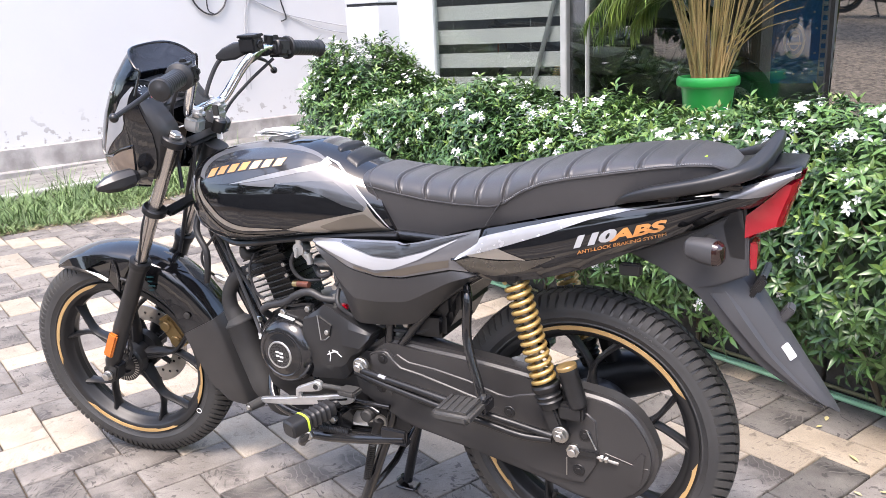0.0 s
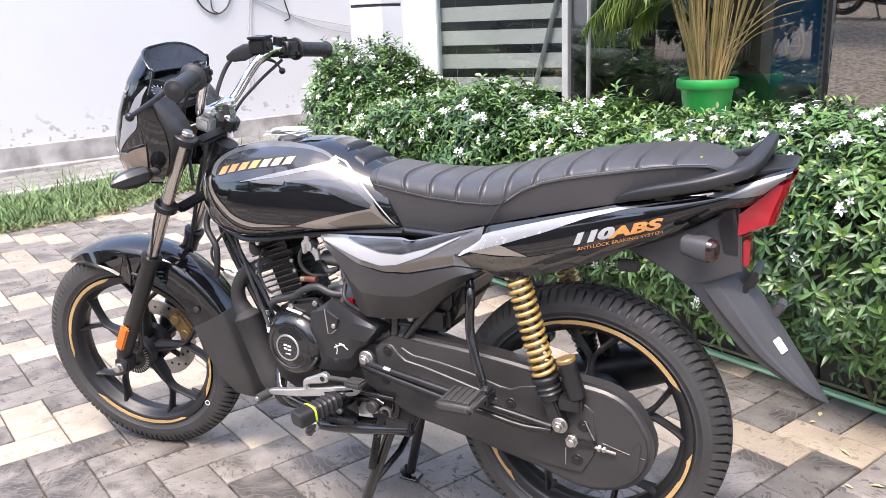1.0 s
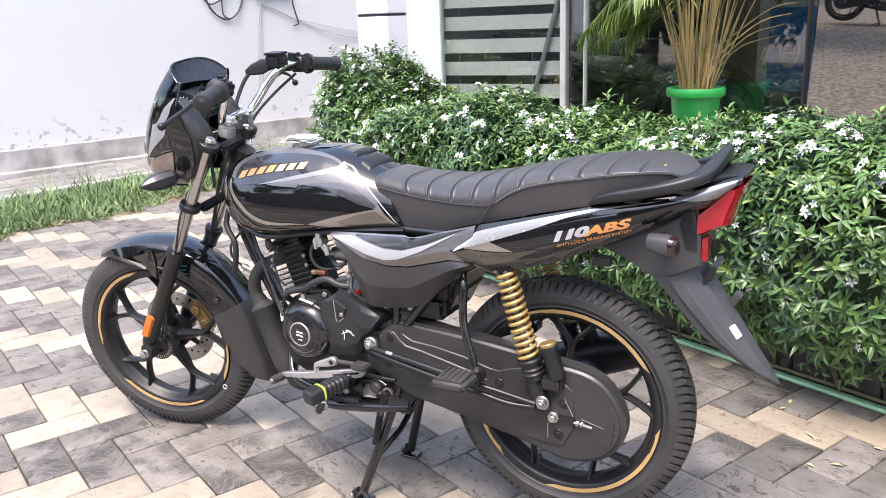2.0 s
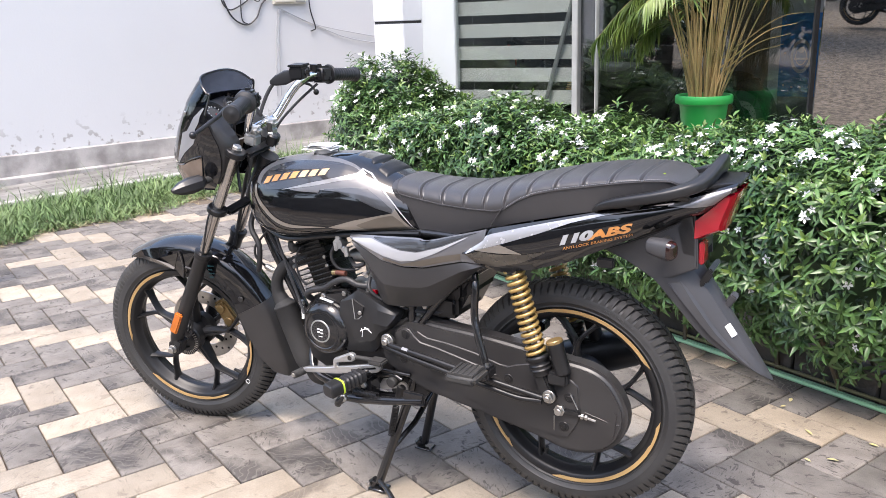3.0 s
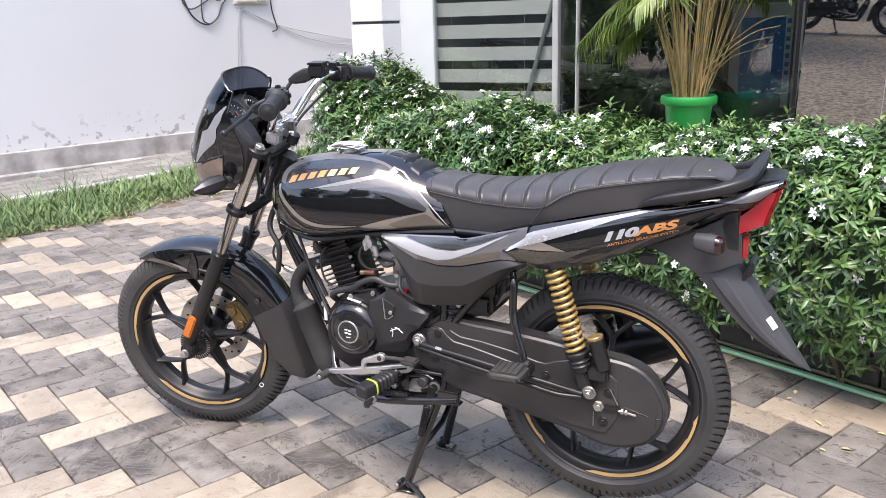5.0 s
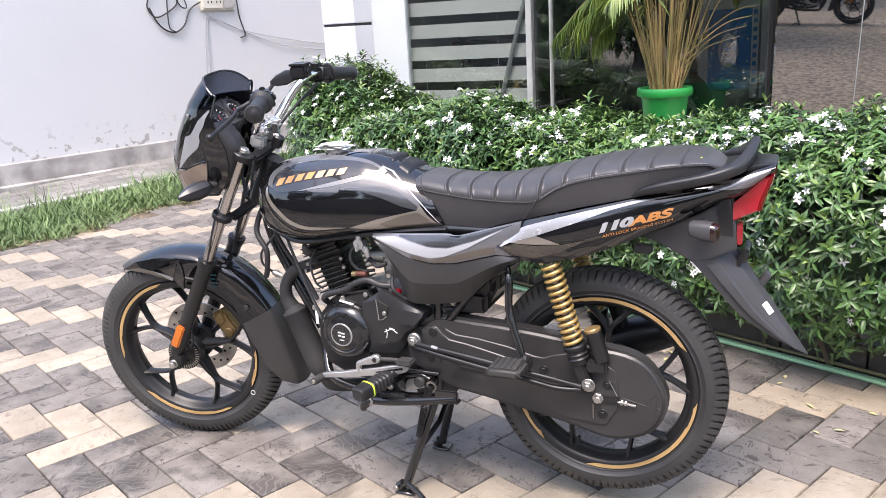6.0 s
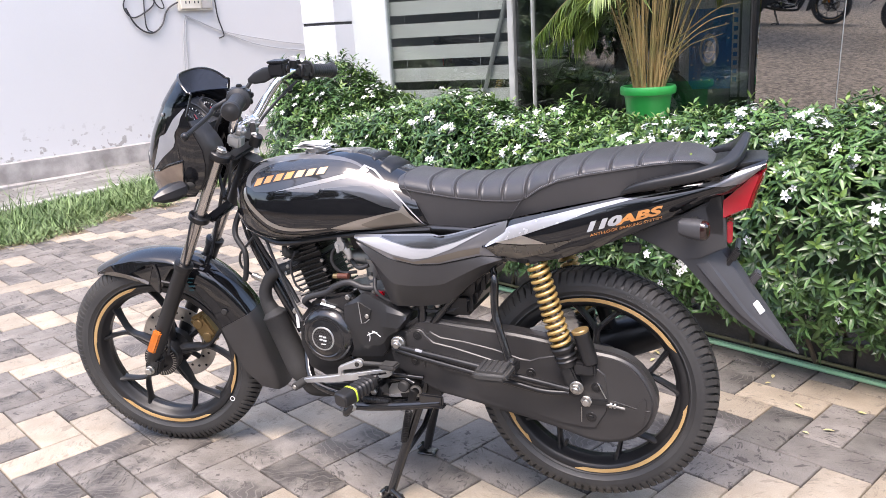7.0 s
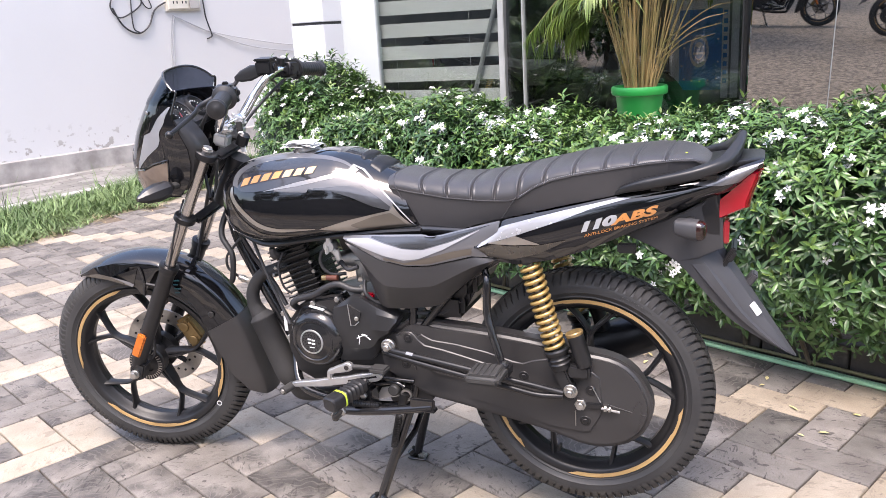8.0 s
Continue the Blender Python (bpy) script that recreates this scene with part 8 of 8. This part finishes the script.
hedge = thing("hedge", (0, 0, 0), "flowering jasmine hedge with dark glossy leaves and white blooms", "hedge")
rng = random.Random(3)
V, F, VD, FD, VY, FY, VF, FF = [], [], [], [], [], [], [], []
for k in range(15500):
    s, phi = rng.uniform(-2.66, 3.08), rng.uniform(0.0, 0.80)
    p, n = hedge_point(s, phi)
    # whorls set deeper take the leaf colour darkened for shade
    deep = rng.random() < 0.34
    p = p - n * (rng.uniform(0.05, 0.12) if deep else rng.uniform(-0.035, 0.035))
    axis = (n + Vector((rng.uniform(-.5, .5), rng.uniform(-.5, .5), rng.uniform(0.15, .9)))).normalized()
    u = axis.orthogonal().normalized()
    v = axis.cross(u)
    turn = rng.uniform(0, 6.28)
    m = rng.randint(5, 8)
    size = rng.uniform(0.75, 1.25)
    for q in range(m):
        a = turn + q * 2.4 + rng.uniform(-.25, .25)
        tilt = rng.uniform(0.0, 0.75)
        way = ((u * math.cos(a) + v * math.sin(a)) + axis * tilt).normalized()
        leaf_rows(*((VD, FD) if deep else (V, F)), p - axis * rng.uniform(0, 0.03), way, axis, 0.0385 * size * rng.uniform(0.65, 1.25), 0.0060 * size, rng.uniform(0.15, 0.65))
    if not deep and phi > 0.1 and rng.random() < 0.30:
        for q in range(rng.randint(2, 4)):
            a = turn + q * 1.9
            way = ((u * math.cos(a) + v * math.sin(a)) * 0.55 + axis).normalized()
            leaf_rows(VY, FY, p + axis * 0.004, way, axis, 0.030 * size * rng.uniform(0.6, 1.2), 0.0052 * size, rng.uniform(0.0, 0.4))
# sprigs that stand above the clipped top
for k in range(150):
    s = rng.choice((rng.uniform(-2.5, -1.7), rng.uniform(-2.6, 3.0), rng.uniform(-0.9, -0.1), rng.uniform(0.9, 1.5)))
    p, n = hedge_point(s, rng.uniform(0.30, 0.66))
    way0 = (Vector((rng.uniform(-.35, .35), rng.uniform(-.35, .35), 1))).normalized()
    tall = rng.uniform(0.03, 0.085)
    for q in range(9):
        c = p + way0 * (tall * (0.3 + 0.7 * q / 8))
        a = q * 2.4
        u = way0.orthogonal().normalized()
        v = way0.cross(u)
        way = (u * math.cos(a) + v * math.sin(a) + way0 * (0.3 + 0.07 * q)).normalized()
        young = q > 5 and rng.random() < 0.6
        leaf_rows(*((VY, FY) if young else (V, F)), c, way, way0, (0.030 if young else 0.044) * rng.uniform(0.7, 1.2), 0.0066, rng.uniform(0.1, 0.5))
raw_mesh("leaves", V, F, leaf_green, hedge, "glossy pointed green leaves in whorls")
raw_mesh("young_leaves", VY, FY, young_leaf, hedge, "pale yellow-green young leaves at the tips")
raw_mesh("inner_leaves", VD, FD, shaded_leaf, hedge, "inner leaves, darkened to stand for shade in the hedge")
# white pinwheel blooms
for k in range(430):
    s, phi = rng.uniform(-2.6, 2.9), min(0.72, max(0.06, rng.choice((rng.gauss(0.44, 0.13), rng.uniform(0.06, 0.6)))))
    p, n = hedge_point(s, phi)
    for rep in range(rng.choice((1, 1, 2, 2, 3, 5))):
        c = p + n * rng.uniform(-0.004, 0.016) + Vector((rng.uniform(-.03, .03), rng.uniform(-.03, .03), rng.uniform(-.02, .03)))
        axis = (n + Vector((rng.uniform(-.6, .6), rng.uniform(-.9, .2), rng.uniform(-.1, .6)))).normalized()
        u = axis.orthogonal().normalized()
        v = axis.cross(u)
        turn, size = rng.uniform(0, 6.28), rng.uniform(0.75, 1.1)
        for q in range(5):
            a = turn + q * 1.2566
            way = (u * math.cos(a) + v * math.sin(a) + axis * 0.15).normalized()
            leaf_rows(VF, FF, c + way * 0.0015, way, axis, 0.0155 * size, 0.0046 * size, 0.12)
raw_mesh("bloom", VF, FF, petal, hedge, "small white five-petalled blooms")
# stems, and a solid core coloured dark for the shade inside
bm = bmesh.new()
for k in range(70):
    s = -2.5 + 5.4 * k / 69
    b0 = bed(s, rng.uniform(-0.02, 0.2), 0.0)
    p, n = hedge_point(s + rng.uniform(-.1, .1), rng.uniform(0.15, 0.7))
    tube([b0, b0.lerp(p, 0.5) + Vector((rng.uniform(-.05, .05), rng.uniform(-.05, .05), 0.05)), p - n * 0.05], [0.009, 0.006, 0.003], 6, bm)
part("stem", bm, twig, hedge, "woody stems")
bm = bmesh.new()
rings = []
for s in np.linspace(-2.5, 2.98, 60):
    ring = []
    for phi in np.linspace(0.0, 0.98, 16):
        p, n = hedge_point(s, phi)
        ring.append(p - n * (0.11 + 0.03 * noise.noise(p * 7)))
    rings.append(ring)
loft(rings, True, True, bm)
part("leaf_mass", bm, shaded_leaf, hedge, "solid dark core standing for shaded foliage inside the hedge")

# ---- planter edge, hoses ----
planter = thing("planter", bed(0, 0), "low planter edge of dark stone blocks", "planter")
for k in range(19):
    s0 = -2.55 + 0.30 * k
    part("block", slab(bed, s0, s0 + 0.294, 0.0 + 0.004 * (k % 3), 0.06, -0.01, 0.105 + 0.004 * (k % 2), 0.005), slate, planter)
bed_soil = structure("bed_soil", slab(bed, -2.55, 3.1, 0.06, 0.52, -0.01, 0.085), soil, "brown soil inside the planter", "soil")
parapet = structure("parapet", box((0.33, 2.15, 0.42), (0.59, 2.41, 0.578), 0.006, None, None, 1), plinth_cement, "low cement pedestal under the flower pot", "parapet")
for off, z, r, mat, label in ((-0.036, 0.007, 0.0075, hose_green, "pale green garden hose lying along the planter"), (-0.013, 0.006, 0.0062, hose_dark, "dull green garden hose beside the pale one"), (-0.009, 0.024, 0.0062, hose_olive, "weathered olive garden hose against the planter")):
    hose = thing("garden_hose", bed(0, off, z), label, "hose", "hoses along the planter")
    part("pipe", tube([bed(s, off - 0.006 * abs(math.sin(s * 1.3)), z) for s in np.linspace(-2.5, 3.0, 16)], r, 10), mat, hose)

# ---- potted palm ----
POT = Vector((0.459, 2.28, 0.596))
pot = thing("plant_pot", POT, "bright green plastic flower pot on a cement pedestal", "plant pot")
part("bowl", lathe([(r * 1.16, h * 1.16) for r, h in ((0.0, 0.0), (0.072, 0.0), (0.076, 0.006), (0.096, 0.19), (0.101, 0.197), (0.112, 0.2), (0.115, 0.206), (0.115, 0.226), (0.111, 0.234), (0.104, 0.234), (0.098, 0.225), (0.092, 0.20), (0.0, 0.20))], POT, 56, False, None, (0, 0, 1)), pot_green, pot)
part("potting_soil", disc(POT + Vector((0, 0, 0.230)), (0, 0, 1), 0.107, 0.010, 32), soil, pot)
palm = thing("palm", POT + Vector((0, 0, 0.24)), "young areca palm with yellow stems and arching fronds", "palm")
rng = random.Random(11)
bm = bmesh.new()
V, F = [], []
tops = []
ROOT = POT + Vector((0, 0, 0.238))
GROW = Matrix.Translation(ROOT) @ Matrix.Scale(1.30, 4) @ Matrix.Translation(-ROOT)
for k in range(62):
    a, r = rng.uniform(0, 6.28), 0.052 * rng.random() ** 0.5
    b0 = ROOT + Vector((r * math.cos(a), r * math.sin(a), 0))
    lean_ = (0.04 + 0.34 * r / 0.058) * rng.uniform(0.1, 1.4)
    L_ = rng.uniform(0.22, 0.76)
    top = b0 + Vector((math.cos(a) * lean_ * L_, math.sin(a) * lean_ * L_, L_))
    tube([b0, b0.lerp(top, 0.5) - Vector((math.cos(a), math.sin(a), 0)) * rng.uniform(-0.012, 0.02) + Vector((rng.uniform(-.012, .012), 0, 0)), top], [0.0033, 0.0027, 0.0017], 6, bm)
    if rng.random() < 0.40 and 0.24 < L_ < 0.6:
        tops.append((top, a + rng.uniform(-.5, .5)))


def frond(spine, first, l_lo, l_hi, fall):
    """A feathered leaf: narrow leaflets in pairs along an arching spine."""
    tube(spine, [0.003, 0.002, 0.0009], 5, bm, False)
    for i in range(first, len(spine)):
        t = i / len(spine)
        fw = (spine[i] - spine[i - 1]).normalized()
        sd = fw.cross(Vector((0, 0, 1)))
        if sd.length < 0.05:
            continue
        sd.normalize()
        for sgn in (-1, 1):
            for rep in range(3):
                way = (sd * sgn * rng.uniform(0.65, 0.85) * (1.1 - 0.5 * t) + fw * (0.6 + 0.5 * t) + Vector((0, 0, rng.uniform(-0.45, -0.15)))).normalized()
                leaf_rows(V, F, spine[i].lerp(spine[i - 1], 0.33 * rep), way, Vector((0, 0, 1)), rng.uniform(l_lo, l_hi) * (1.15 - 0.6 * t), 0.0042, rng.uniform(0.25, 0.25 + fall))


for top, a in tops:
    out = Vector((math.cos(a), math.sin(a), 0))
    reach, lift = rng.uniform(0.14, 0.30), rng.uniform(0.05, 0.20)
    frond(smooth_path([top, top + out * reach * 0.45 + Vector((0, 0, lift)), top + out * reach + Vector((0, 0, lift - rng.uniform(0.02, 0.14)))], 9), 4, 0.09, 0.16, 0.5)
for a, reach, drop, lift in ((3.0, 0.33, 0.10, 0.19), (3.35, 0.28, 0.08, 0.25), (2.6, 0.27, 0.07, 0.31), (3.15, 0.36, 0.13, 0.26), (3.5, 0.22, 0.05, 0.33), (2.9, 0.22, 0.12, 0.22), (3.7, 0.13, 0.06, 0.34), (4.3, 0.10, 0.05, 0.38), (0.2, 0.17, 0.06, 0.38)):
    out = Vector((math.cos(a), math.sin(a) * 0.6, 0))
    b0 = ROOT + Vector((-0.02, 0, 0.10))
    frond(smooth_path([b0, b0 + out * reach * 0.22 + Vector((0, 0, lift * 0.85)), b0 + out * reach * 0.65 + Vector((0, 0, lift * 1.08)), b0 + out * reach * 1.1 + Vector((0, 0, lift - drop))], 9), 11, 0.11, 0.17, 0.5)
for k in range(4):
    tube([ROOT + Vector((0.04, 0, 0.05 + 0.03 * k)), ROOT + Vector((0.14 + 0.03 * k, -0.02 * k, 0.16 + 0.04 * k)), ROOT + Vector((0.26 + 0.02 * k, 0.01, 0.20 + 0.035 * k))], [0.003, 0.0022, 0.001], 5, bm)
bmesh.ops.transform(bm, matrix=GROW, verts=bm.verts)
V = [tuple(GROW @ Vector(v)) for v in V]
part("cane", bm, palm_stem, palm, "yellow-orange cane stems")
raw_mesh("fronds", V, F, palm_green, palm, "narrow yellow-green leaflets")

# ---- grass ----
grass = thing("grass", (0, 0, 0), "unmown green grass tufts along the kerb", "grass", kind="stuff")
rng = random.Random(5)
V, F = [], []
for k in range(30000):
    a = rng.uniform(-1.6, 3.4)
    edge = grass_edge(a) + 0.16 * noise.noise(Vector((a * 1.7, 0, 0))) + 0.10 * noise.noise(Vector((a * 6, 0, 0)))
    n = 0.02 + max(0.05, edge) * rng.random() ** 0.85
    thick = 0.5 + 0.5 * noise.noise(Vector((a * 2.4, n * 2.4, 1.0)))
    if rng.random() > 0.28 + thick * 0.9:
        continue
    tall = (0.045 + 0.10 * rng.random() * (0.4 + thick)) * (0.55 + 0.45 * min(1, max(0, (edge - n) / 0.3)))
    b0 = along_kerb(a, n, -0.01)
    az = rng.uniform(0, 6.28)
    sp = rng.uniform(0.15, 1.3)
    way = Vector((math.cos(az) * sp, math.sin(az) * sp, 1)).normalized()
    leaf_rows(V, F, b0, way, Vector((-math.cos(az), -math.sin(az), 0.6)), tall * 1.35, rng.uniform(0.0026, 0.0052), rng.uniform(0.2, 0.9))
for k in range(60):
    a, n = rng.uniform(-2.5, 3.0), rng.uniform(0.02, 0.5)
    b0 = along_kerb(a, n, 0)
    for q in range(5):
        az = rng.uniform(0, 6.28)
        leaf_rows(V, F, b0, Vector((math.cos(az) * .3, math.sin(az) * .3, 1)).normalized(), Vector((-math.cos(az), -math.sin(az), 0.4)), rng.uniform(0.16, 0.36), 0.0022, rng.uniform(0.1, 0.7))
raw_mesh("blades", V, F, grass_green, grass, "long green grass blades")
V, F = [], []
for k in range(1500):
    a = rng.uniform(-1.6, 3.4)
    n = grass_edge(a) + 0.16 * noise.noise(Vector((a * 1.7, 0, 0))) + rng.gauss(-0.04, 0.07)
    if noise.noise(Vector((a * 3.0, 4.0, 0))) < -0.15:
        continue
    az = rng.uniform(0, 6.28)
    leaf_rows(V, F, along_kerb(a, max(0.1, n), 0.002), Vector((math.cos(az), math.sin(az), rng.uniform(0.0, 0.35))).normalized(), Vector((0, 0, 1)), rng.uniform(0.03, 0.10), rng.uniform(0.0015, 0.004), rng.uniform(0.0, 0.15))
raw_mesh("straw", V, F, straw, grass, "dry straw-coloured blades lying at the edge")
verge = structure("verge", slab(along_kerb, -8, 5, 0.0, 2.3, -0.05, -0.007), soil, "bare soil under the grass", "soil")

# ---- fallen leaves and petals ----
rng = random.Random(17)
for k in range(16):
    x, y = ((1.30, 0.62), (0.98, 0.80), (-1.1, 0.55), (1.42, 0.10), (0.55, 1.05), (-0.3, 0.9), (1.6, 0.35), (1.05, 0.45))[k % 8]
    x, y = x + rng.uniform(-.16, .16), y + rng.uniform(-.12, .12)
    dry = thing("fallen_leaf", (x, y, 0.001), "small yellowed leaf fallen on the paving", "leaf", "fallen leaves")
    V, F = [], []
    az = rng.uniform(0, 6.28)
    leaf_rows(V, F, Vector((x, y, 0.004)), Vector((math.cos(az), math.sin(az), 0.03)).normalized(), Vector((0, 0, 1)), rng.uniform(0.022, 0.042), rng.uniform(0.004, 0.007), 0.05)
    raw_mesh("blade", V, F, dry_leaf, dry, "", "")

# ---- trees behind the viewpoint, seen in reflections; one is added only to shade the yard ----
def make_tree(kind, at, h, spread, seed, low, label, group):
    r = random.Random(seed)
    t = thing(kind, at, label, kind, group)
    at = Vector(at)
    bm = bmesh.new()
    top = at + Vector((r.uniform(-.3, .3), r.uniform(-.3, .3), h * 0.55))
    tube([at - Vector((0, 0, 0.1)), at.lerp(top, 0.5) + Vector((0.1, 0.05, 0)), top], [0.22, 0.16, 0.10], 10, bm)
    ends = []
    for k in range(9):
        a = k * 0.7 + r.uniform(-.2, .2)
        e = at + Vector((math.cos(a) * spread * r.uniform(.4, .8), math.sin(a) * spread * r.uniform(.4, .8), h * r.uniform(low, 0.95)))
        s0 = at.lerp(top, r.uniform(0.6, 1.0))
        tube([s0, s0.lerp(e, 0.5) + Vector((0, 0, 0.25)), e], [0.08, 0.05, 0.02], 7, bm)
        ends += [e, s0.lerp(e, 0.65)]
    part("trunk", bm, bark, t)
    V, F = [], []
    for c in ends:
        rad = spread * r.uniform(0.26, 0.42)
        for q in range(150):
            v = Vector((r.gauss(0, 1), r.gauss(0, 1), r.gauss(0, 0.8))).normalized() * rad * r.uniform(0.4, 1.05)
            w = Vector((r.uniform(-1, 1), r.uniform(-1, 1), r.uniform(-.9, .3))).normalized()
            leaf_rows(V, F, c + v, w, Vector((0, 0, 1)), r.uniform(0.16, 0.3), r.uniform(0.05, 0.09), 0.3)
    raw_mesh("crown", V, F, tree_leaf, t, "uneven leafy crown")
    return t


oak = make_tree("tree", (-3.5, -9.5, 0), 5.2, 2.4, 1, 0.6, "broad green roadside tree with a rough brown trunk", "trees along the yard")
# last row: an unseen tree added so its shadow darkens the reflected yard
for k, (x, y, sc, rz) in enumerate(((0.6, -10.5, 1.05, 70), (4.4, -9.4, 0.95, 150), (8.4, -8.0, 1.1, 220), (-7.6, -8.6, 1.1, 20), (15.5, -4.5, 1.0, 300), (9.4, -2.9, 0.85, 35))):
    copy_thing(oak, Matrix.Translation((x, y, 0)) @ Matrix.Rotation(radians(rz), 4, 'Z') @ Matrix.Scale(sc, 4))

bush = make_tree("shrub", (-12.5, -3.4, 0), 2.6, 1.9, 4, 0.25, "dense dark green shrub at the yard's far side", "shrubs along the yard")
for x, y, sc, rz in ((-13.6, -5.6, 1.15, 80), (-12.0, -1.2, 1.0, 200), (-15.2, -3.0, 1.3, 310), (-11.6, -7.4, 1.1, 150)):
    copy_thing(bush, Matrix.Translation((x, y, 0)) @ Matrix.Rotation(radians(rz), 4, 'Z') @ Matrix.Scale(sc, 4))

# ---- other motorcycles: one inside, some parked across the yard ----
for x, y, z, rz in ((-0.35, 4.25, 0.20, 205), (11.3, -1.3, -0.016, 248), (10.4, 1.3, -0.016, 252)):
    other = copy_thing(bike, Matrix.Translation((x, y, z)) @ Matrix.Rotation(radians(rz), 4, 'Z'))
    tagged(other, "black motorcycle on its stand " + ("inside the showroom" if x < 2 else "parked across the yard"), "motorcycle", "other motorcycles")

# ---- pavers, last ----
pavement = structure("pavement", box((-4.6, -4.05, -0.0155), (3.55, 4.3, -0.0115)), soil, "herringbone paved yard of grey and cream cast pavers", "pavement")


def paver_mesh(nx, ny, material):
    """One paver: bevelled top, worn corners."""
    g, w, hgt, c = 0.0022, 0.13, 0.012, 0.004
    bm = bmesh.new()
    rings = []
    for inset, z in ((0, -hgt), (0, -c), (c * 0.45, -c * 0.35), (c * 1.2, 0)):
        a, b = g + inset, nx * w - g - inset
        e, f = g + inset, ny * w - g - inset
        rings.append([E1 * x + E2 * y + Vector((0, 0, z)) for x, y in ((a, e), (b, e), (b, f), (a, f))])
    loft(rings, True, False, bm)
    bm.verts.ensure_lookup_table()
    bm.faces.new([bm.verts[i] for i in (12, 13, 14, 15)])
    bmesh.ops.recalc_face_normals(bm, faces=bm.faces)
    ob = seal(bm, "paver", material, 60)
    me = ob.data
    bpy.data.objects.remove(ob)
    return me


FACES = (dark_paver, cream_paver, bed_paver, tan_paver)
PAVERS = {(d, c): paver_mesh(*((2, 1) if d == "h" else (1, 2)), FACES[c]) for d in "hv" for c in range(4)}
rng = random.Random(7)
rest = {0: [], 1: [], 2: [], 3: []}
count = 0
for i in range(-44, 46):
    for j in range(-44, 46):
        f = i - j
        if f % 4 == 2:
            kind_, cells = "h", 2
        elif f % 4 == 1:
            kind_, cells = "v", 2
        else:
            continue
        p = PAVE0 + E1 * (0.13 * i) + E2 * (0.13 * j)
        q = p - BED0
        if q.dot(E2) > -0.10 and q.dot(E1) > -2.9:
            continue
        kq = p - KERB0
        if kq.dot(KN) < grass_edge(kq.dot(KDIR)) - 0.12 or p.x < -4.6 or p.x > 3.3 or p.y < -3.9 or p.y > 4.4:
            continue
        low_f = f if kind_ == "h" else f - 1
        cream = low_f % 6 in (0, 1)
        if p.x < -0.8 and rng.random() < 0.10:
            cream = not cream
        dz = rng.uniform(-0.0012, 0.0008)
        # pieces close to the planter take the darker tones
        near_planter = q.dot(E2) + 0.25 * (p.x - 1.0) + rng.uniform(-0.22, 0.22) > -0.62 and p.x > 0.1
        look_ = int(cream) + (2 if near_planter else 0)
        near = -2.3 < p.x < 1.75 and -1.0 < p.y < 1.45
        if near and count < 330:
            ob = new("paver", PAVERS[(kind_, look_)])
            ob.parent = pavement
            ob.matrix_basis = Matrix.Translation(p + Vector((0, 0, dz)))
            count += 1
        else:
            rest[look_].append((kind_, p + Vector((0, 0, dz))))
for c, rows in rest.items():
    V, F = [], []
    for kind_, p in rows:
        me = PAVERS[(kind_, c)]
        o = len(V)
        V += [tuple(v.co + p) for v in me.vertices]
        F += [tuple(o + k for k in f.vertices) for f in me.polygons]
    me = bpy.data.meshes.new("pavers_beyond")
    me.from_pydata(V, [], F)
    me.materials.append(FACES[c])
    ob = new("pavers_beyond", me)
    ob.parent = pavement
    tagged(ob, ("grey", "cream", "deeper grey", "plain tan")[c] + " pavers further off", kind="stuff")
